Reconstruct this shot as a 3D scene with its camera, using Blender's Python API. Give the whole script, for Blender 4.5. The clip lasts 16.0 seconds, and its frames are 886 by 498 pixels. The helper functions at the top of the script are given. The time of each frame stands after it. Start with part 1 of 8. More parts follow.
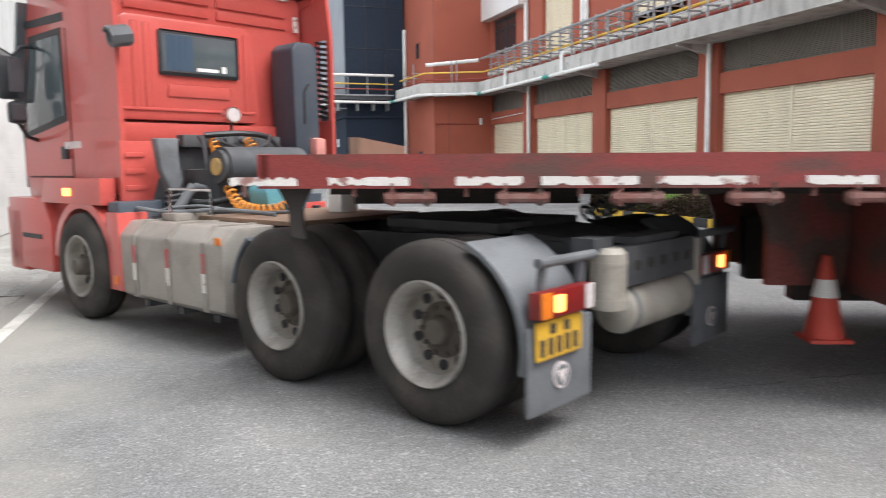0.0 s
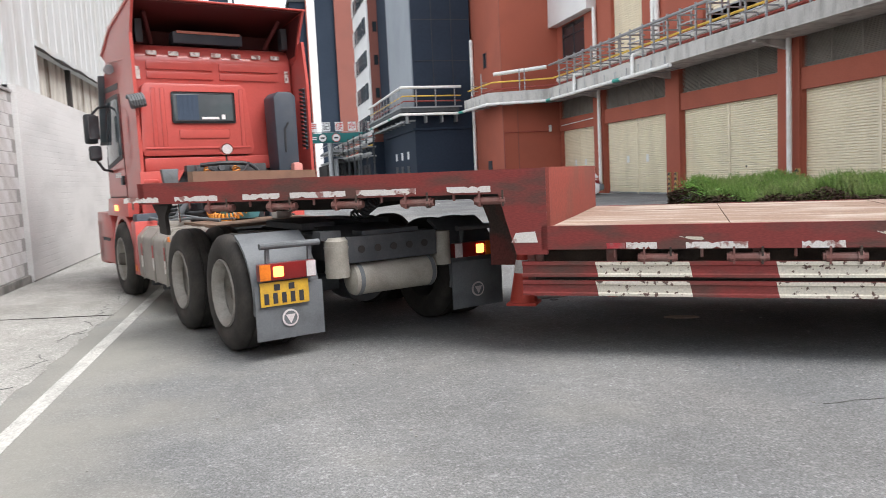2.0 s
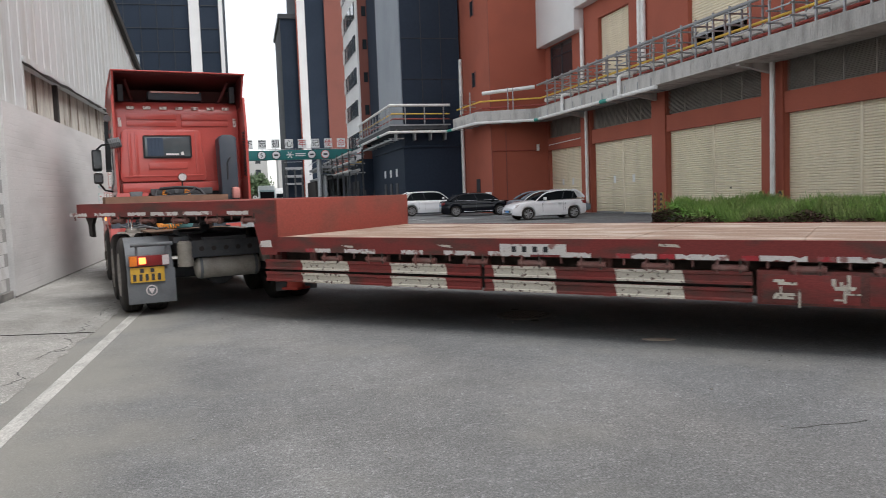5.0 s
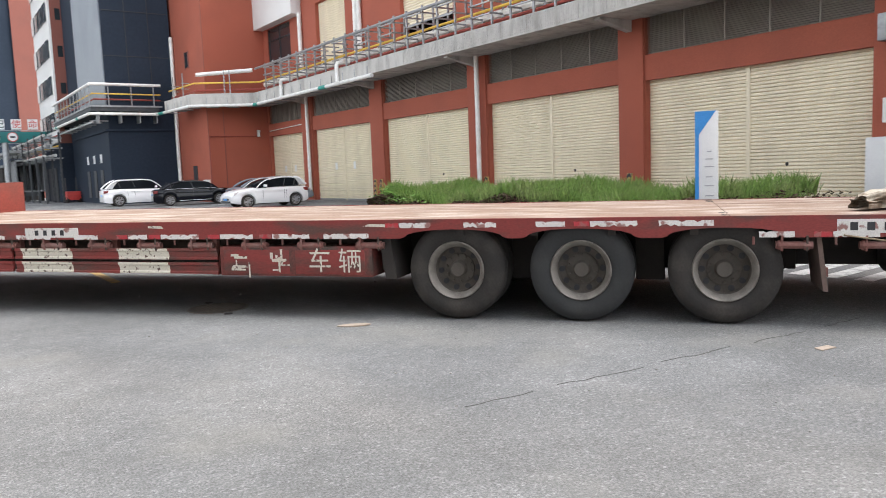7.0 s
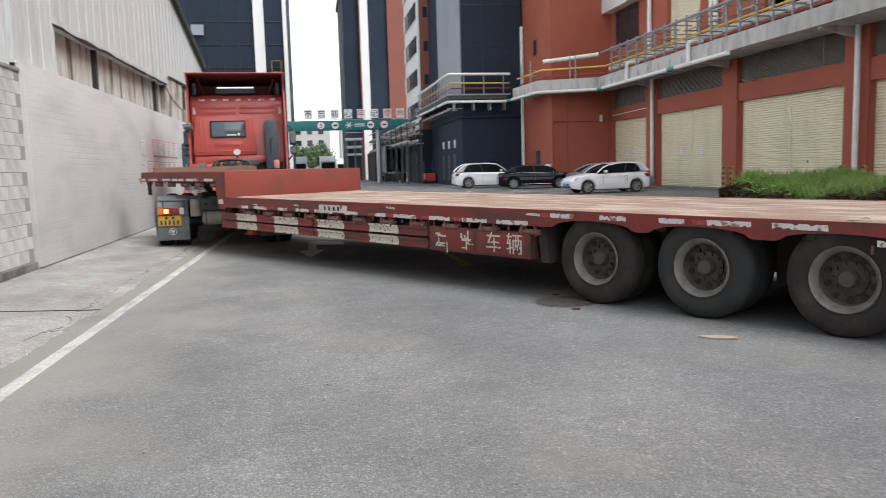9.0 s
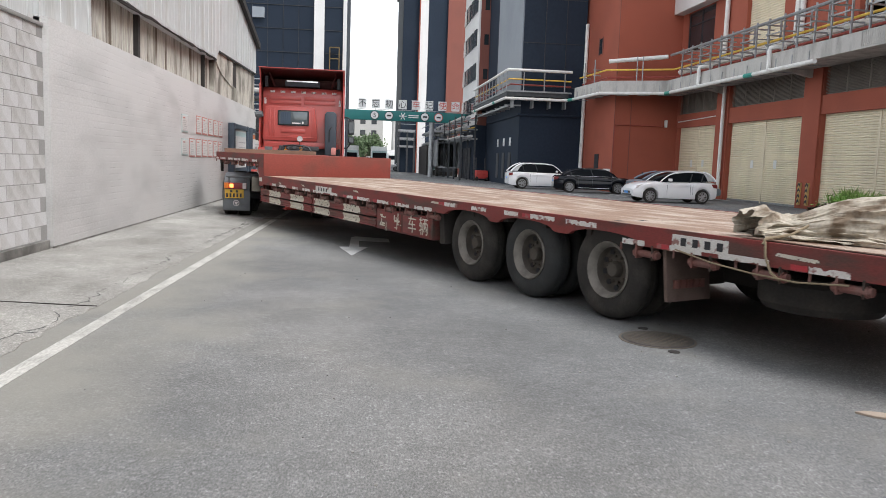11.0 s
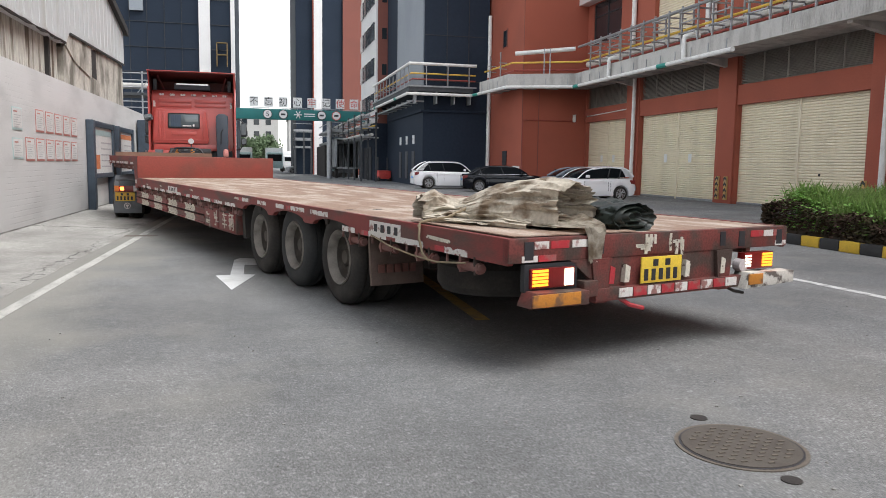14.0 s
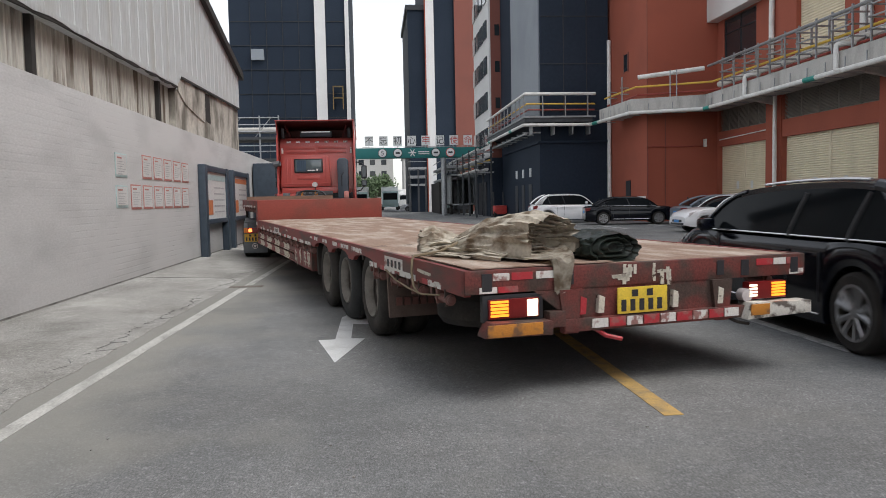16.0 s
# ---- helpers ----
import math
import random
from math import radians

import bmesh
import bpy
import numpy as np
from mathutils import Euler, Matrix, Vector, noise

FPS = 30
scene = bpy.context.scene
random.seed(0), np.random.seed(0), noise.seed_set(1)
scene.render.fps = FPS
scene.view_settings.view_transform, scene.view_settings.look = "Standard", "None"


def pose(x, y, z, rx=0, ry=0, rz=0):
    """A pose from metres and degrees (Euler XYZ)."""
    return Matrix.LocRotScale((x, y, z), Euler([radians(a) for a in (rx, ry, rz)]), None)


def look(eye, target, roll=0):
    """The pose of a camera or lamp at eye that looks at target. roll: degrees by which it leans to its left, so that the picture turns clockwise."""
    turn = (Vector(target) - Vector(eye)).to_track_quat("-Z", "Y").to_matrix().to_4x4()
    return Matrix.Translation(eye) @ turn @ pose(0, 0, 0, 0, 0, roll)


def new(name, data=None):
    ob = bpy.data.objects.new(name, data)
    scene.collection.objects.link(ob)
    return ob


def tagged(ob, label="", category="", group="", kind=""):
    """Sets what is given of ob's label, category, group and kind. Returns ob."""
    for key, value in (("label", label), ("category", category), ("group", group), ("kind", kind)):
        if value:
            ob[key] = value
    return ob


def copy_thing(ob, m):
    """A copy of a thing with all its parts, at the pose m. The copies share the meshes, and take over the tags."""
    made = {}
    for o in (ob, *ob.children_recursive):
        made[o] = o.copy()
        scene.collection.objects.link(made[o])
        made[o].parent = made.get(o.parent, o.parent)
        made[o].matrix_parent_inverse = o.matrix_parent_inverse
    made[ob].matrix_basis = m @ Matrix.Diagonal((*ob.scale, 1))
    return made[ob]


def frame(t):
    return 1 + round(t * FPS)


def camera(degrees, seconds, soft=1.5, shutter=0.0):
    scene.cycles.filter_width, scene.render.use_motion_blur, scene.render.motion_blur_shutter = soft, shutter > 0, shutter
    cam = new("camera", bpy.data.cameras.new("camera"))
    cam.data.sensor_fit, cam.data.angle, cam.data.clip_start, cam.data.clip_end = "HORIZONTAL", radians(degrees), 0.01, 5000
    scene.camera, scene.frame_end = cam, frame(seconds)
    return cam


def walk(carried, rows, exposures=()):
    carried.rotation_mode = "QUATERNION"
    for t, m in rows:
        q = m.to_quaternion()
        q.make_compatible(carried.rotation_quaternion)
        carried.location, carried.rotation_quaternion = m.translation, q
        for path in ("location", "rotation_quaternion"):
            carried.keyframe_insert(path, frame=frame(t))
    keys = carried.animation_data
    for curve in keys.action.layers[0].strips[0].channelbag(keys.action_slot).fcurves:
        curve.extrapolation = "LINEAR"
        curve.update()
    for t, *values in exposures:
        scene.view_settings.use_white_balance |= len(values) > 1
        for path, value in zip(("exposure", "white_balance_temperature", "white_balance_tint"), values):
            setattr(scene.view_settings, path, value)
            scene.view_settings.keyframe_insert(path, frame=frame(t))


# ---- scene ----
cam = camera(60.81, 16.0, soft=0.8, shutter=0.3)


def held(x, y, z, yaw, pitch, roll):
    """A camera pose from its place, heading to the left of +y, rise and lean."""
    a, b = radians(yaw), radians(pitch)
    return look((x, y, z), (x - math.sin(a) * math.cos(b), y + math.cos(a) * math.cos(b), z + math.sin(b)), roll)


walk(cam, [
    (0, held(-0.099, -0.576, 1.521, -18.90, -6.45, -0.73)),
    (0.5, held(-0.130, -0.615, 1.495, -27.48, -6.45, -1.25)),
    (1, held(-0.098, -0.614, 1.513, -30.90, -6.74, -1.89)),
    (1.5, held(-0.093, -0.535, 1.515, -21.88, -6.02, -2.69)),
    (2, held(-0.125, -0.429, 1.531, -13.51, -5.56, -2.74)),
    (2.5, held(-0.150, -0.430, 1.539, -11.31, -5.44, -2.51)),
    (3, held(-0.107, -0.477, 1.521, -10.26, -5.05, -2.38)),
    (3.2, held(-0.101, -0.487, 1.519, -10.15, -4.81, -2.24)),
    (5.3, held(-0.043, -0.513, 1.580, -16.93, -4.13, -2.03)),
    (5.5, held(-0.008, -0.492, 1.571, -20.06, -4.25, -1.77)),
    (6, held(0.189, -0.390, 1.517, -28.19, -4.52, -1.78)),
    (6.5, held(0.406, -0.321, 1.504, -36.05, -4.90, -1.96)),
    (7, held(0.484, -0.278, 1.495, -34.63, -5.97, -2.17)),
    (7.5, held(0.505, -0.211, 1.488, -28.88, -6.27, -2.58)),
    (8, held(0.376, -0.143, 1.547, -25.18, -6.15, -1.12)),
    (8.5, held(0.395, 0.028, 1.531, -18.18, -6.14, -0.78)),
    (9, held(0.505, 0.360, 1.548, -9.67, -6.29, -1.64)),
    (9.5, held(0.530, 0.699, 1.504, -7.18, -6.68, -1.18)),
    (11.8, held(0.573, 2.904, 1.524, -6.36, -6.53, 2.80)),
    (12, held(0.552, 3.169, 1.506, -6.47, -6.54, 2.31)),
    (12.5, held(0.628, 3.532, 1.504, -7.20, -6.47, 1.52)),
    (13, held(0.675, 3.997, 1.510, -10.46, -6.52, 1.78)),
    (13.5, held(0.698, 4.467, 1.505, -13.68, -6.47, 1.49)),
    (14, held(0.738, 4.924, 1.478, -13.79, -6.39, 0.87)),
    (14.5, held(0.692, 5.427, 1.486, -10.46, -6.24, -0.35)),
    (15, held(0.684, 5.837, 1.506, -7.60, -5.69, -1.00)),
    (15.5, held(0.779, 6.323, 1.507, -5.22, -4.45, -1.30)),
    (16, held(0.835, 6.871, 1.494, -5.08, -3.76, -1.16)),
], [(0, 1.87), (0.5, 2.08), (1, 1.9), (1.5, 1.97), (2, 1.64), (2.5, 1.52), (3, 1.55), (3.2, 1.5), (5.3, 0.95), (5.5, 1.0), (6, 1.05), (6.5, 2.0), (7, 1.85), (7.5, 1.62), (8, 1.28), (9, 1.3), (9.5, 1.3), (12.5, 1.2), (14, 1.25), (14.5, 1.22), (15, 1.0), (15.5, 0.98), (16, 0.76)])

# ---- world, sun, exposure ----
world = bpy.data.worlds.new("overcast")
scene.world = world
world.use_nodes = True
wn, wl = world.node_tree.nodes, world.node_tree.links
sky = wn.new("ShaderNodeTexSky")
sky.sky_type, sky.sun_disc = "NISHITA", False
sky.sun_elevation, sky.sun_rotation = radians(55), radians(125)
sky.air_density, sky.dust_density = 1.0, 1.2
grey = wn.new("ShaderNodeHueSaturation")
grey.inputs["Saturation"].default_value = 0.25
wl.new(sky.outputs["Color"], grey.inputs["Color"])
wl.new(grey.outputs["Color"], wn["Background"].inputs["Color"])
wn["Background"].inputs["Strength"].default_value = 0.15
sun = new("sun", bpy.data.lights.new("sun", "SUN"))
sun.data.energy, sun.data.angle, sun.data.color = 1.3, radians(40), (1.0, 0.98, 0.95)
sun.matrix_world = look((16, -13, 34), (0, 0, 0))


# ---- materials ----
def mat(name, col, rough=0.6, metal=0.0, col2=None, scale=6.0, amount=0.5, fine=80.0, grain=0.12, bump=0.1, stretch=(1, 1, 1), lo=0.45, hi=0.7, spec=0.5, glow=None, alpha=None, coat=0.0):
    """Base colour, a second colour in patches, fine grain and relief."""
    m = bpy.data.materials.new(name)
    m.use_nodes = True
    n, l = m.node_tree.nodes, m.node_tree.links
    b = n["Principled BSDF"]
    b.inputs["Roughness"].default_value, b.inputs["Metallic"].default_value = rough, metal
    b.inputs["Specular IOR Level"].default_value = spec
    b.inputs["Coat Weight"].default_value = coat
    tc, mp = n.new("ShaderNodeTexCoord"), n.new("ShaderNodeMapping")
    mp.inputs["Scale"].default_value = stretch
    l.new(tc.outputs["Object"], mp.inputs["Vector"])
    big, small = n.new("ShaderNodeTexNoise"), n.new("ShaderNodeTexNoise")
    for t, s, d in ((big, scale, 6.0), (small, fine, 3.0)):
        t.inputs["Scale"].default_value, t.inputs["Detail"].default_value = s, d
        l.new(mp.outputs["Vector"], t.inputs["Vector"])
    ramp = n.new("ShaderNodeMapRange")
    ramp.inputs["From Min"].default_value, ramp.inputs["From Max"].default_value = lo, hi
    ramp.inputs["To Max"].default_value = amount
    l.new(big.outputs["Fac"], ramp.inputs["Value"])
    mix = n.new("ShaderNodeMix")
    mix.data_type = "RGBA"
    c2 = col2 or tuple(c * 0.6 for c in col)
    mix.inputs["A"].default_value, mix.inputs["B"].default_value = (*col, 1), (*c2, 1)
    l.new(ramp.outputs["Result"], mix.inputs["Factor"])
    vary = n.new("ShaderNodeMapRange")
    vary.inputs["From Min"].default_value, vary.inputs["From Max"].default_value = 0.28, 0.72
    vary.inputs["To Min"].default_value, vary.inputs["To Max"].default_value = 1 - grain, 1 + grain
    l.new(small.outputs["Fac"], vary.inputs["Value"])
    mul = n.new("ShaderNodeVectorMath")
    mul.operation = "SCALE"
    l.new(mix.outputs["Result"], mul.inputs[0])
    l.new(vary.outputs["Result"], mul.inputs["Scale"])
    l.new(mul.outputs["Vector"], b.inputs["Base Color"])
    if bump:
        bp = n.new("ShaderNodeBump")
        bp.inputs["Strength"].default_value, bp.inputs["Distance"].default_value = bump, 0.01
        l.new(small.outputs["Fac"], bp.inputs["Height"])
        l.new(bp.outputs["Normal"], b.inputs["Normal"])
    if glow:
        b.inputs["Emission Color"].default_value, b.inputs["Emission Strength"].default_value = (*col, 1), glow
    if alpha is not None:
        b.inputs["Transmission Weight"].default_value = alpha
    return m


def aggregate(name, col, pale, dark, rough, tracks, chips, bump):
    """Ground made of small stones: broad wear tracks, stains, and grain at three sizes."""
    m = mat(name, col, rough, col2=pale, scale=tracks, amount=0.9, fine=95, grain=chips, bump=bump, stretch=(1.0, 0.45, 1), lo=0.42, hi=0.66, spec=0.25)
    n, l = m.node_tree.nodes, m.node_tree.links
    b = n["Principled BSDF"]
    src = b.inputs["Base Color"].links[0].from_socket
    tc = n.new("ShaderNodeTexCoord")
    for s, lo, hi, a, c in ((0.45, 0.38, 0.64, 0.86, 1.12), (2.2, 0.35, 0.68, 0.93, 1.06), (12.0, 0.35, 0.65, 0.94, 1.06), (220.0, 0.38, 0.62, 0.8, 1.22)):
        t, r, v = n.new("ShaderNodeTexNoise"), n.new("ShaderNodeMapRange"), n.new("ShaderNodeVectorMath")
        t.inputs["Scale"].default_value, t.inputs["Detail"].default_value = s, 4.0
        l.new(tc.outputs["Object"], t.inputs["Vector"])
        r.inputs["From Min"].default_value, r.inputs["From Max"].default_value = lo, hi
        r.inputs["To Min"].default_value, r.inputs["To Max"].default_value = a, c
        l.new(t.outputs["Fac"], r.inputs["Value"])
        v.operation = "SCALE"
        l.new(src, v.inputs[0])
        l.new(r.outputs["Result"], v.inputs["Scale"])
        src = v.outputs["Vector"]
    # single stones: a few pale ones, many dull ones
    for s, lo, hi, a, c in ((62.0, 0.8, 1.0, 0.96, 1.36), (120.0, 0.0, 1.0, 0.8, 1.2)):
        cells, part_c, r, v = n.new("ShaderNodeTexVoronoi"), n.new("ShaderNodeSeparateColor"), n.new("ShaderNodeMapRange"), n.new("ShaderNodeVectorMath")
        cells.inputs["Scale"].default_value = s
        l.new(tc.outputs["Object"], cells.inputs["Vector"])
        l.new(cells.outputs["Color"], part_c.inputs["Color"])
        r.inputs["From Min"].default_value, r.inputs["From Max"].default_value = lo, hi
        r.inputs["To Min"].default_value, r.inputs["To Max"].default_value = a, c
        l.new(part_c.outputs["Red"], r.inputs["Value"])
        v.operation = "SCALE"
        l.new(src, v.inputs[0])
        l.new(r.outputs["Result"], v.inputs["Scale"])
        src = v.outputs["Vector"]
    spots, mask, mix = n.new("ShaderNodeTexNoise"), n.new("ShaderNodeMapRange"), n.new("ShaderNodeMix")
    spots.inputs["Scale"].default_value, spots.inputs["Detail"].default_value = 1.1, 8.0
    l.new(tc.outputs["Object"], spots.inputs["Vector"])
    mask.inputs["From Min"].default_value, mask.inputs["From Max"].default_value = 0.6, 0.72
    mask.inputs["To Max"].default_value = 0.4
    l.new(spots.outputs["Fac"], mask.inputs["Value"])
    mix.data_type = "RGBA"
    mix.inputs["B"].default_value = (*dark, 1)
    l.new(mask.outputs["Result"], mix.inputs["Factor"])
    l.new(src, mix.inputs["A"])
    l.new(mix.outputs["Result"], b.inputs["Base Color"])
    return m


ASPHALT = aggregate("asphalt", (0.163, 0.167, 0.168), (0.222, 0.22, 0.213), (0.12, 0.122, 0.122), 0.92, 0.42, 0.3, 0.3)
# dry dust swept against the pavement, and thin drifts of it over the road
n, l = ASPHALT.node_tree.nodes, ASPHALT.node_tree.links
b = n["Principled BSDF"]
tcd, sx, near = n.new("ShaderNodeTexCoord"), n.new("ShaderNodeSeparateXYZ"), n.new("ShaderNodeMapRange")
l.new(tcd.outputs["Object"], sx.inputs["Vector"])
near.inputs["From Min"].default_value, near.inputs["From Max"].default_value = -0.2, -1.8
near.inputs["To Min"].default_value, near.inputs["To Max"].default_value = -0.12, 0.3
l.new(sx.outputs["X"], near.inputs["Value"])
drift, add, fade, dust = n.new("ShaderNodeTexNoise"), n.new("ShaderNodeMath"), n.new("ShaderNodeMapRange"), n.new("ShaderNodeMix")
drift.inputs["Scale"].default_value, drift.inputs["Detail"].default_value = 0.8, 7.0
l.new(tcd.outputs["Object"], drift.inputs["Vector"])
l.new(drift.outputs["Fac"], add.inputs[0])
l.new(near.outputs["Result"], add.inputs[1])
fade.inputs["From Min"].default_value, fade.inputs["From Max"].default_value, fade.inputs["To Max"].default_value = 0.42, 0.75, 0.75
l.new(add.outputs["Value"], fade.inputs["Value"])
dust.data_type = "RGBA"
dust.inputs["B"].default_value = (0.255, 0.25, 0.225, 1)
l.new(b.inputs["Base Color"].links[0].from_socket, dust.inputs["A"])
l.new(fade.outputs["Result"], dust.inputs["Factor"])
l.new(dust.outputs["Result"], b.inputs["Base Color"])
CRACK = mat("dusty crack", (0.095, 0.095, 0.092), 0.95)
CONCRETE = aggregate("pavement concrete", (0.31, 0.305, 0.288), (0.215, 0.21, 0.195), (0.1, 0.095, 0.085), 0.92, 1.1, 0.24, 0.35)
SLABCON = mat("stained slab concrete", (0.5, 0.48, 0.45), 0.9, col2=(0.26, 0.24, 0.22), scale=2.4, amount=0.7, fine=40, stretch=(1, 1, 0.3))
LINE = mat("road paint white", (0.55, 0.555, 0.54), 0.8, col2=(0.2, 0.2, 0.195), scale=6, amount=0.85, fine=90, grain=0.25, lo=0.48, hi=0.68)
EDGELINE = mat("worn edge line paint", (0.45, 0.445, 0.42), 0.85, col2=(0.27, 0.265, 0.25), scale=5, amount=0.8, fine=70, grain=0.25, stretch=(1, 0.35, 1), lo=0.46, hi=0.66)
ARROWPAINT = mat("fresh white road paint", (0.62, 0.625, 0.62), 0.75, col2=(0.42, 0.42, 0.41), scale=4, amount=0.6, fine=80, grain=0.15, lo=0.52, hi=0.72)
YLINE = mat("road paint yellow", (0.52, 0.34, 0.12), 0.8, col2=(0.25, 0.2, 0.13), scale=7, amount=0.85, fine=90, grain=0.2)
IRON = mat("manhole iron", (0.135, 0.115, 0.095), 0.75, 0.2, col2=(0.19, 0.165, 0.135), scale=14)
REDWALL = mat("brick red facade paint", (0.35, 0.09, 0.053), 0.85, col2=(0.285, 0.076, 0.047), scale=0.5, amount=0.7, fine=30, grain=0.1, bump=0.12)
SHUTTER = mat("cream shutter steel", (0.77, 0.68, 0.51), 0.5, col2=(0.66, 0.575, 0.43), scale=1.2, amount=0.7, fine=20, grain=0.05, bump=0.02, stretch=(1, 1, 0.3))
LOUVER = mat("louver grey", (0.3, 0.265, 0.23), 0.7, col2=(0.2, 0.175, 0.15), scale=2)
WHITEP = mat("white pipe plastic", (0.78, 0.77, 0.74), 0.45, col2=(0.55, 0.53, 0.48), scale=3, amount=0.5)
GALV = mat("galvanised steel", (0.36, 0.37, 0.38), 0.5, 0.7, col2=(0.2, 0.2, 0.2), scale=6)
YPIPE = mat("yellow pipe paint", (0.75, 0.48, 0.07), 0.5, col2=(0.5, 0.33, 0.08), scale=6)
RPIPE = mat("dark red pipe paint", (0.3, 0.05, 0.035), 0.5)
GREENP = mat("green pipe band", (0.03, 0.3, 0.25), 0.5)
NAVY = mat("navy tower panel", (0.022, 0.031, 0.047), 0.65, col2=(0.03, 0.041, 0.06), scale=0.15, amount=0.8, fine=6, grain=0.1, bump=0.02, spec=0.1)
# grey raised so the tower's side carries the sky's reflection in its colour
GREYPANEL = mat("grey cladding panel", (0.23, 0.255, 0.285), 0.45, col2=(0.15, 0.17, 0.2), scale=0.3)
WHITEPANEL = mat("white facade panel", (0.72, 0.71, 0.7), 0.6, col2=(0.6, 0.59, 0.58), scale=0.4)
BROWNWALL = mat("brown red wall", (0.23, 0.08, 0.06), 0.85, col2=(0.18, 0.07, 0.055), scale=0.4)
DARKGLASS = mat("dark window glass", (0.02, 0.025, 0.03), 0.08, col2=(0.035, 0.04, 0.045), scale=0.6, grain=0.02, bump=0, spec=0.6)
TEAL = mat("teal gantry paint", (0.01, 0.16, 0.155), 0.5, col2=(0.012, 0.12, 0.12), scale=1)
SIGNWHITE = mat("sign board white", (0.75, 0.75, 0.74), 0.5, col2=(0.62, 0.62, 0.62), scale=3)
SIGNBLUE = mat("totem blue", (0.045, 0.27, 0.66), 0.4, col2=(0.04, 0.23, 0.56), scale=2)
SIGNRED = mat("sign red", (0.55, 0.05, 0.04), 0.5)
SIGNBLACK = mat("sign lettering dark", (0.03, 0.03, 0.035), 0.6)
LEAF = mat("grass and leaves", (0.17, 0.285, 0.06), 0.65, col2=(0.26, 0.3, 0.115), scale=1.8, amount=0.9, fine=20, grain=0.5, bump=0)
LEAFLIGHT = mat("young shrub leaves", (0.16, 0.34, 0.05), 0.55, col2=(0.09, 0.2, 0.03), scale=3, fine=20, grain=0.3, bump=0)
LEAFPURPLE = mat("purple brown shrub leaves", (0.085, 0.055, 0.042), 0.9, col2=(0.06, 0.085, 0.03), scale=2, fine=20, grain=0.3, bump=0, spec=0.1)
SOIL = mat("planter soil", (0.06, 0.045, 0.03), 0.95)
KERBBLACK = mat("kerb black paint", (0.035, 0.035, 0.035), 0.7)
KERBYELLOW = mat("kerb yellow paint", (0.7, 0.45, 0.04), 0.7, col2=(0.45, 0.3, 0.05), scale=8)
BLOCK = mat("painted concrete block", (0.57, 0.575, 0.58), 0.9, col2=(0.44, 0.435, 0.425), scale=3, amount=0.75, fine=60, bump=0.35)
MORTAR = mat("block mortar", (0.3, 0.3, 0.295), 0.95, col2=(0.22, 0.215, 0.205), scale=2)
BLOCKDULL = mat("rough unpainted block", (0.52, 0.52, 0.515), 0.95, col2=(0.38, 0.375, 0.36), scale=5, amount=0.8, fine=60, bump=0.5)
FOOTING = mat("damp stained footing", (0.22, 0.215, 0.2), 0.95, col2=(0.09, 0.087, 0.08), scale=2.5, amount=0.9, fine=40, lo=0.42, hi=0.62, bump=0.3)
CLAD = mat("weathered white cladding", (0.53, 0.555, 0.56), 0.6, col2=(0.38, 0.375, 0.34), scale=1.5, amount=0.75, fine=20, stretch=(1, 1, 0.12), bump=0.05, lo=0.5, hi=0.74)
OLDCLAD = mat("stained old sheet", (0.52, 0.505, 0.46), 0.8, col2=(0.11, 0.08, 0.055), scale=3.4, amount=0.9, fine=26, grain=0.2, stretch=(1, 1, 0.11), lo=0.5, hi=0.64)
BRACKET = mat("dull ochre steel", (0.2, 0.14, 0.05), 0.7)
MOSS = mat("peeling mouldy render", (0.5, 0.475, 0.42), 0.95, col2=(0.1, 0.09, 0.07), scale=1.5, amount=0.85, fine=24, grain=0.24, lo=0.46, hi=0.62, bump=0.5, stretch=(1, 0.8, 0.45))
DARKTRIM = mat("dark roof edge", (0.035, 0.032, 0.03), 0.8)
POSTFRAME = mat("notice frame slate blue", (0.045, 0.065, 0.09), 0.5)
POSTERPAPER = mat("poster paper", (0.62, 0.62, 0.61), 0.6, col2=(0.5, 0.5, 0.5), scale=9)
POSTERRED = mat("poster red border", (0.46, 0.19, 0.165), 0.6)
PRINT = mat("small print grey", (0.42, 0.42, 0.43), 0.7)
ORANGEPRINT = mat("orange print", (0.6, 0.2, 0.08), 0.7)

TRED = mat("trailer red paint worn", (0.215, 0.033, 0.029), 0.55, col2=(0.09, 0.047, 0.038), scale=3.6, amount=0.92, fine=70, grain=0.18, bump=0.12, lo=0.47, hi=0.66, stretch=(1, 0.45, 1.6))
TDIRTY = mat("trailer red paint dirty", (0.155, 0.036, 0.03), 0.7, col2=(0.062, 0.043, 0.035), scale=3.6, amount=0.95, fine=60, grain=0.28, bump=0.25, lo=0.44, hi=0.6)
TRUST = mat("rust red step wall", (0.25, 0.05, 0.036), 0.75, col2=(0.165, 0.055, 0.04), scale=1.6, amount=0.8, fine=50, grain=0.16, bump=0.12)
DECK = mat("rusty worn deck steel", (0.29, 0.205, 0.158), 0.75, col2=(0.51, 0.44, 0.375), scale=2.2, amount=0.9, fine=45, grain=0.24, bump=0.15, stretch=(1.9, 0.55, 1), lo=0.46, hi=0.68, spec=0.15)
CREAM = mat("chipped cream paint", (0.62, 0.585, 0.5), 0.7, col2=(0.09, 0.045, 0.035), scale=20, amount=0.95, fine=60, grain=0.14, lo=0.59, hi=0.64)
REFWHITE = mat("worn white reflective tape", (0.68, 0.66, 0.63), 0.5, col2=(0.26, 0.1, 0.085), scale=11, amount=0.9, lo=0.55, hi=0.62)
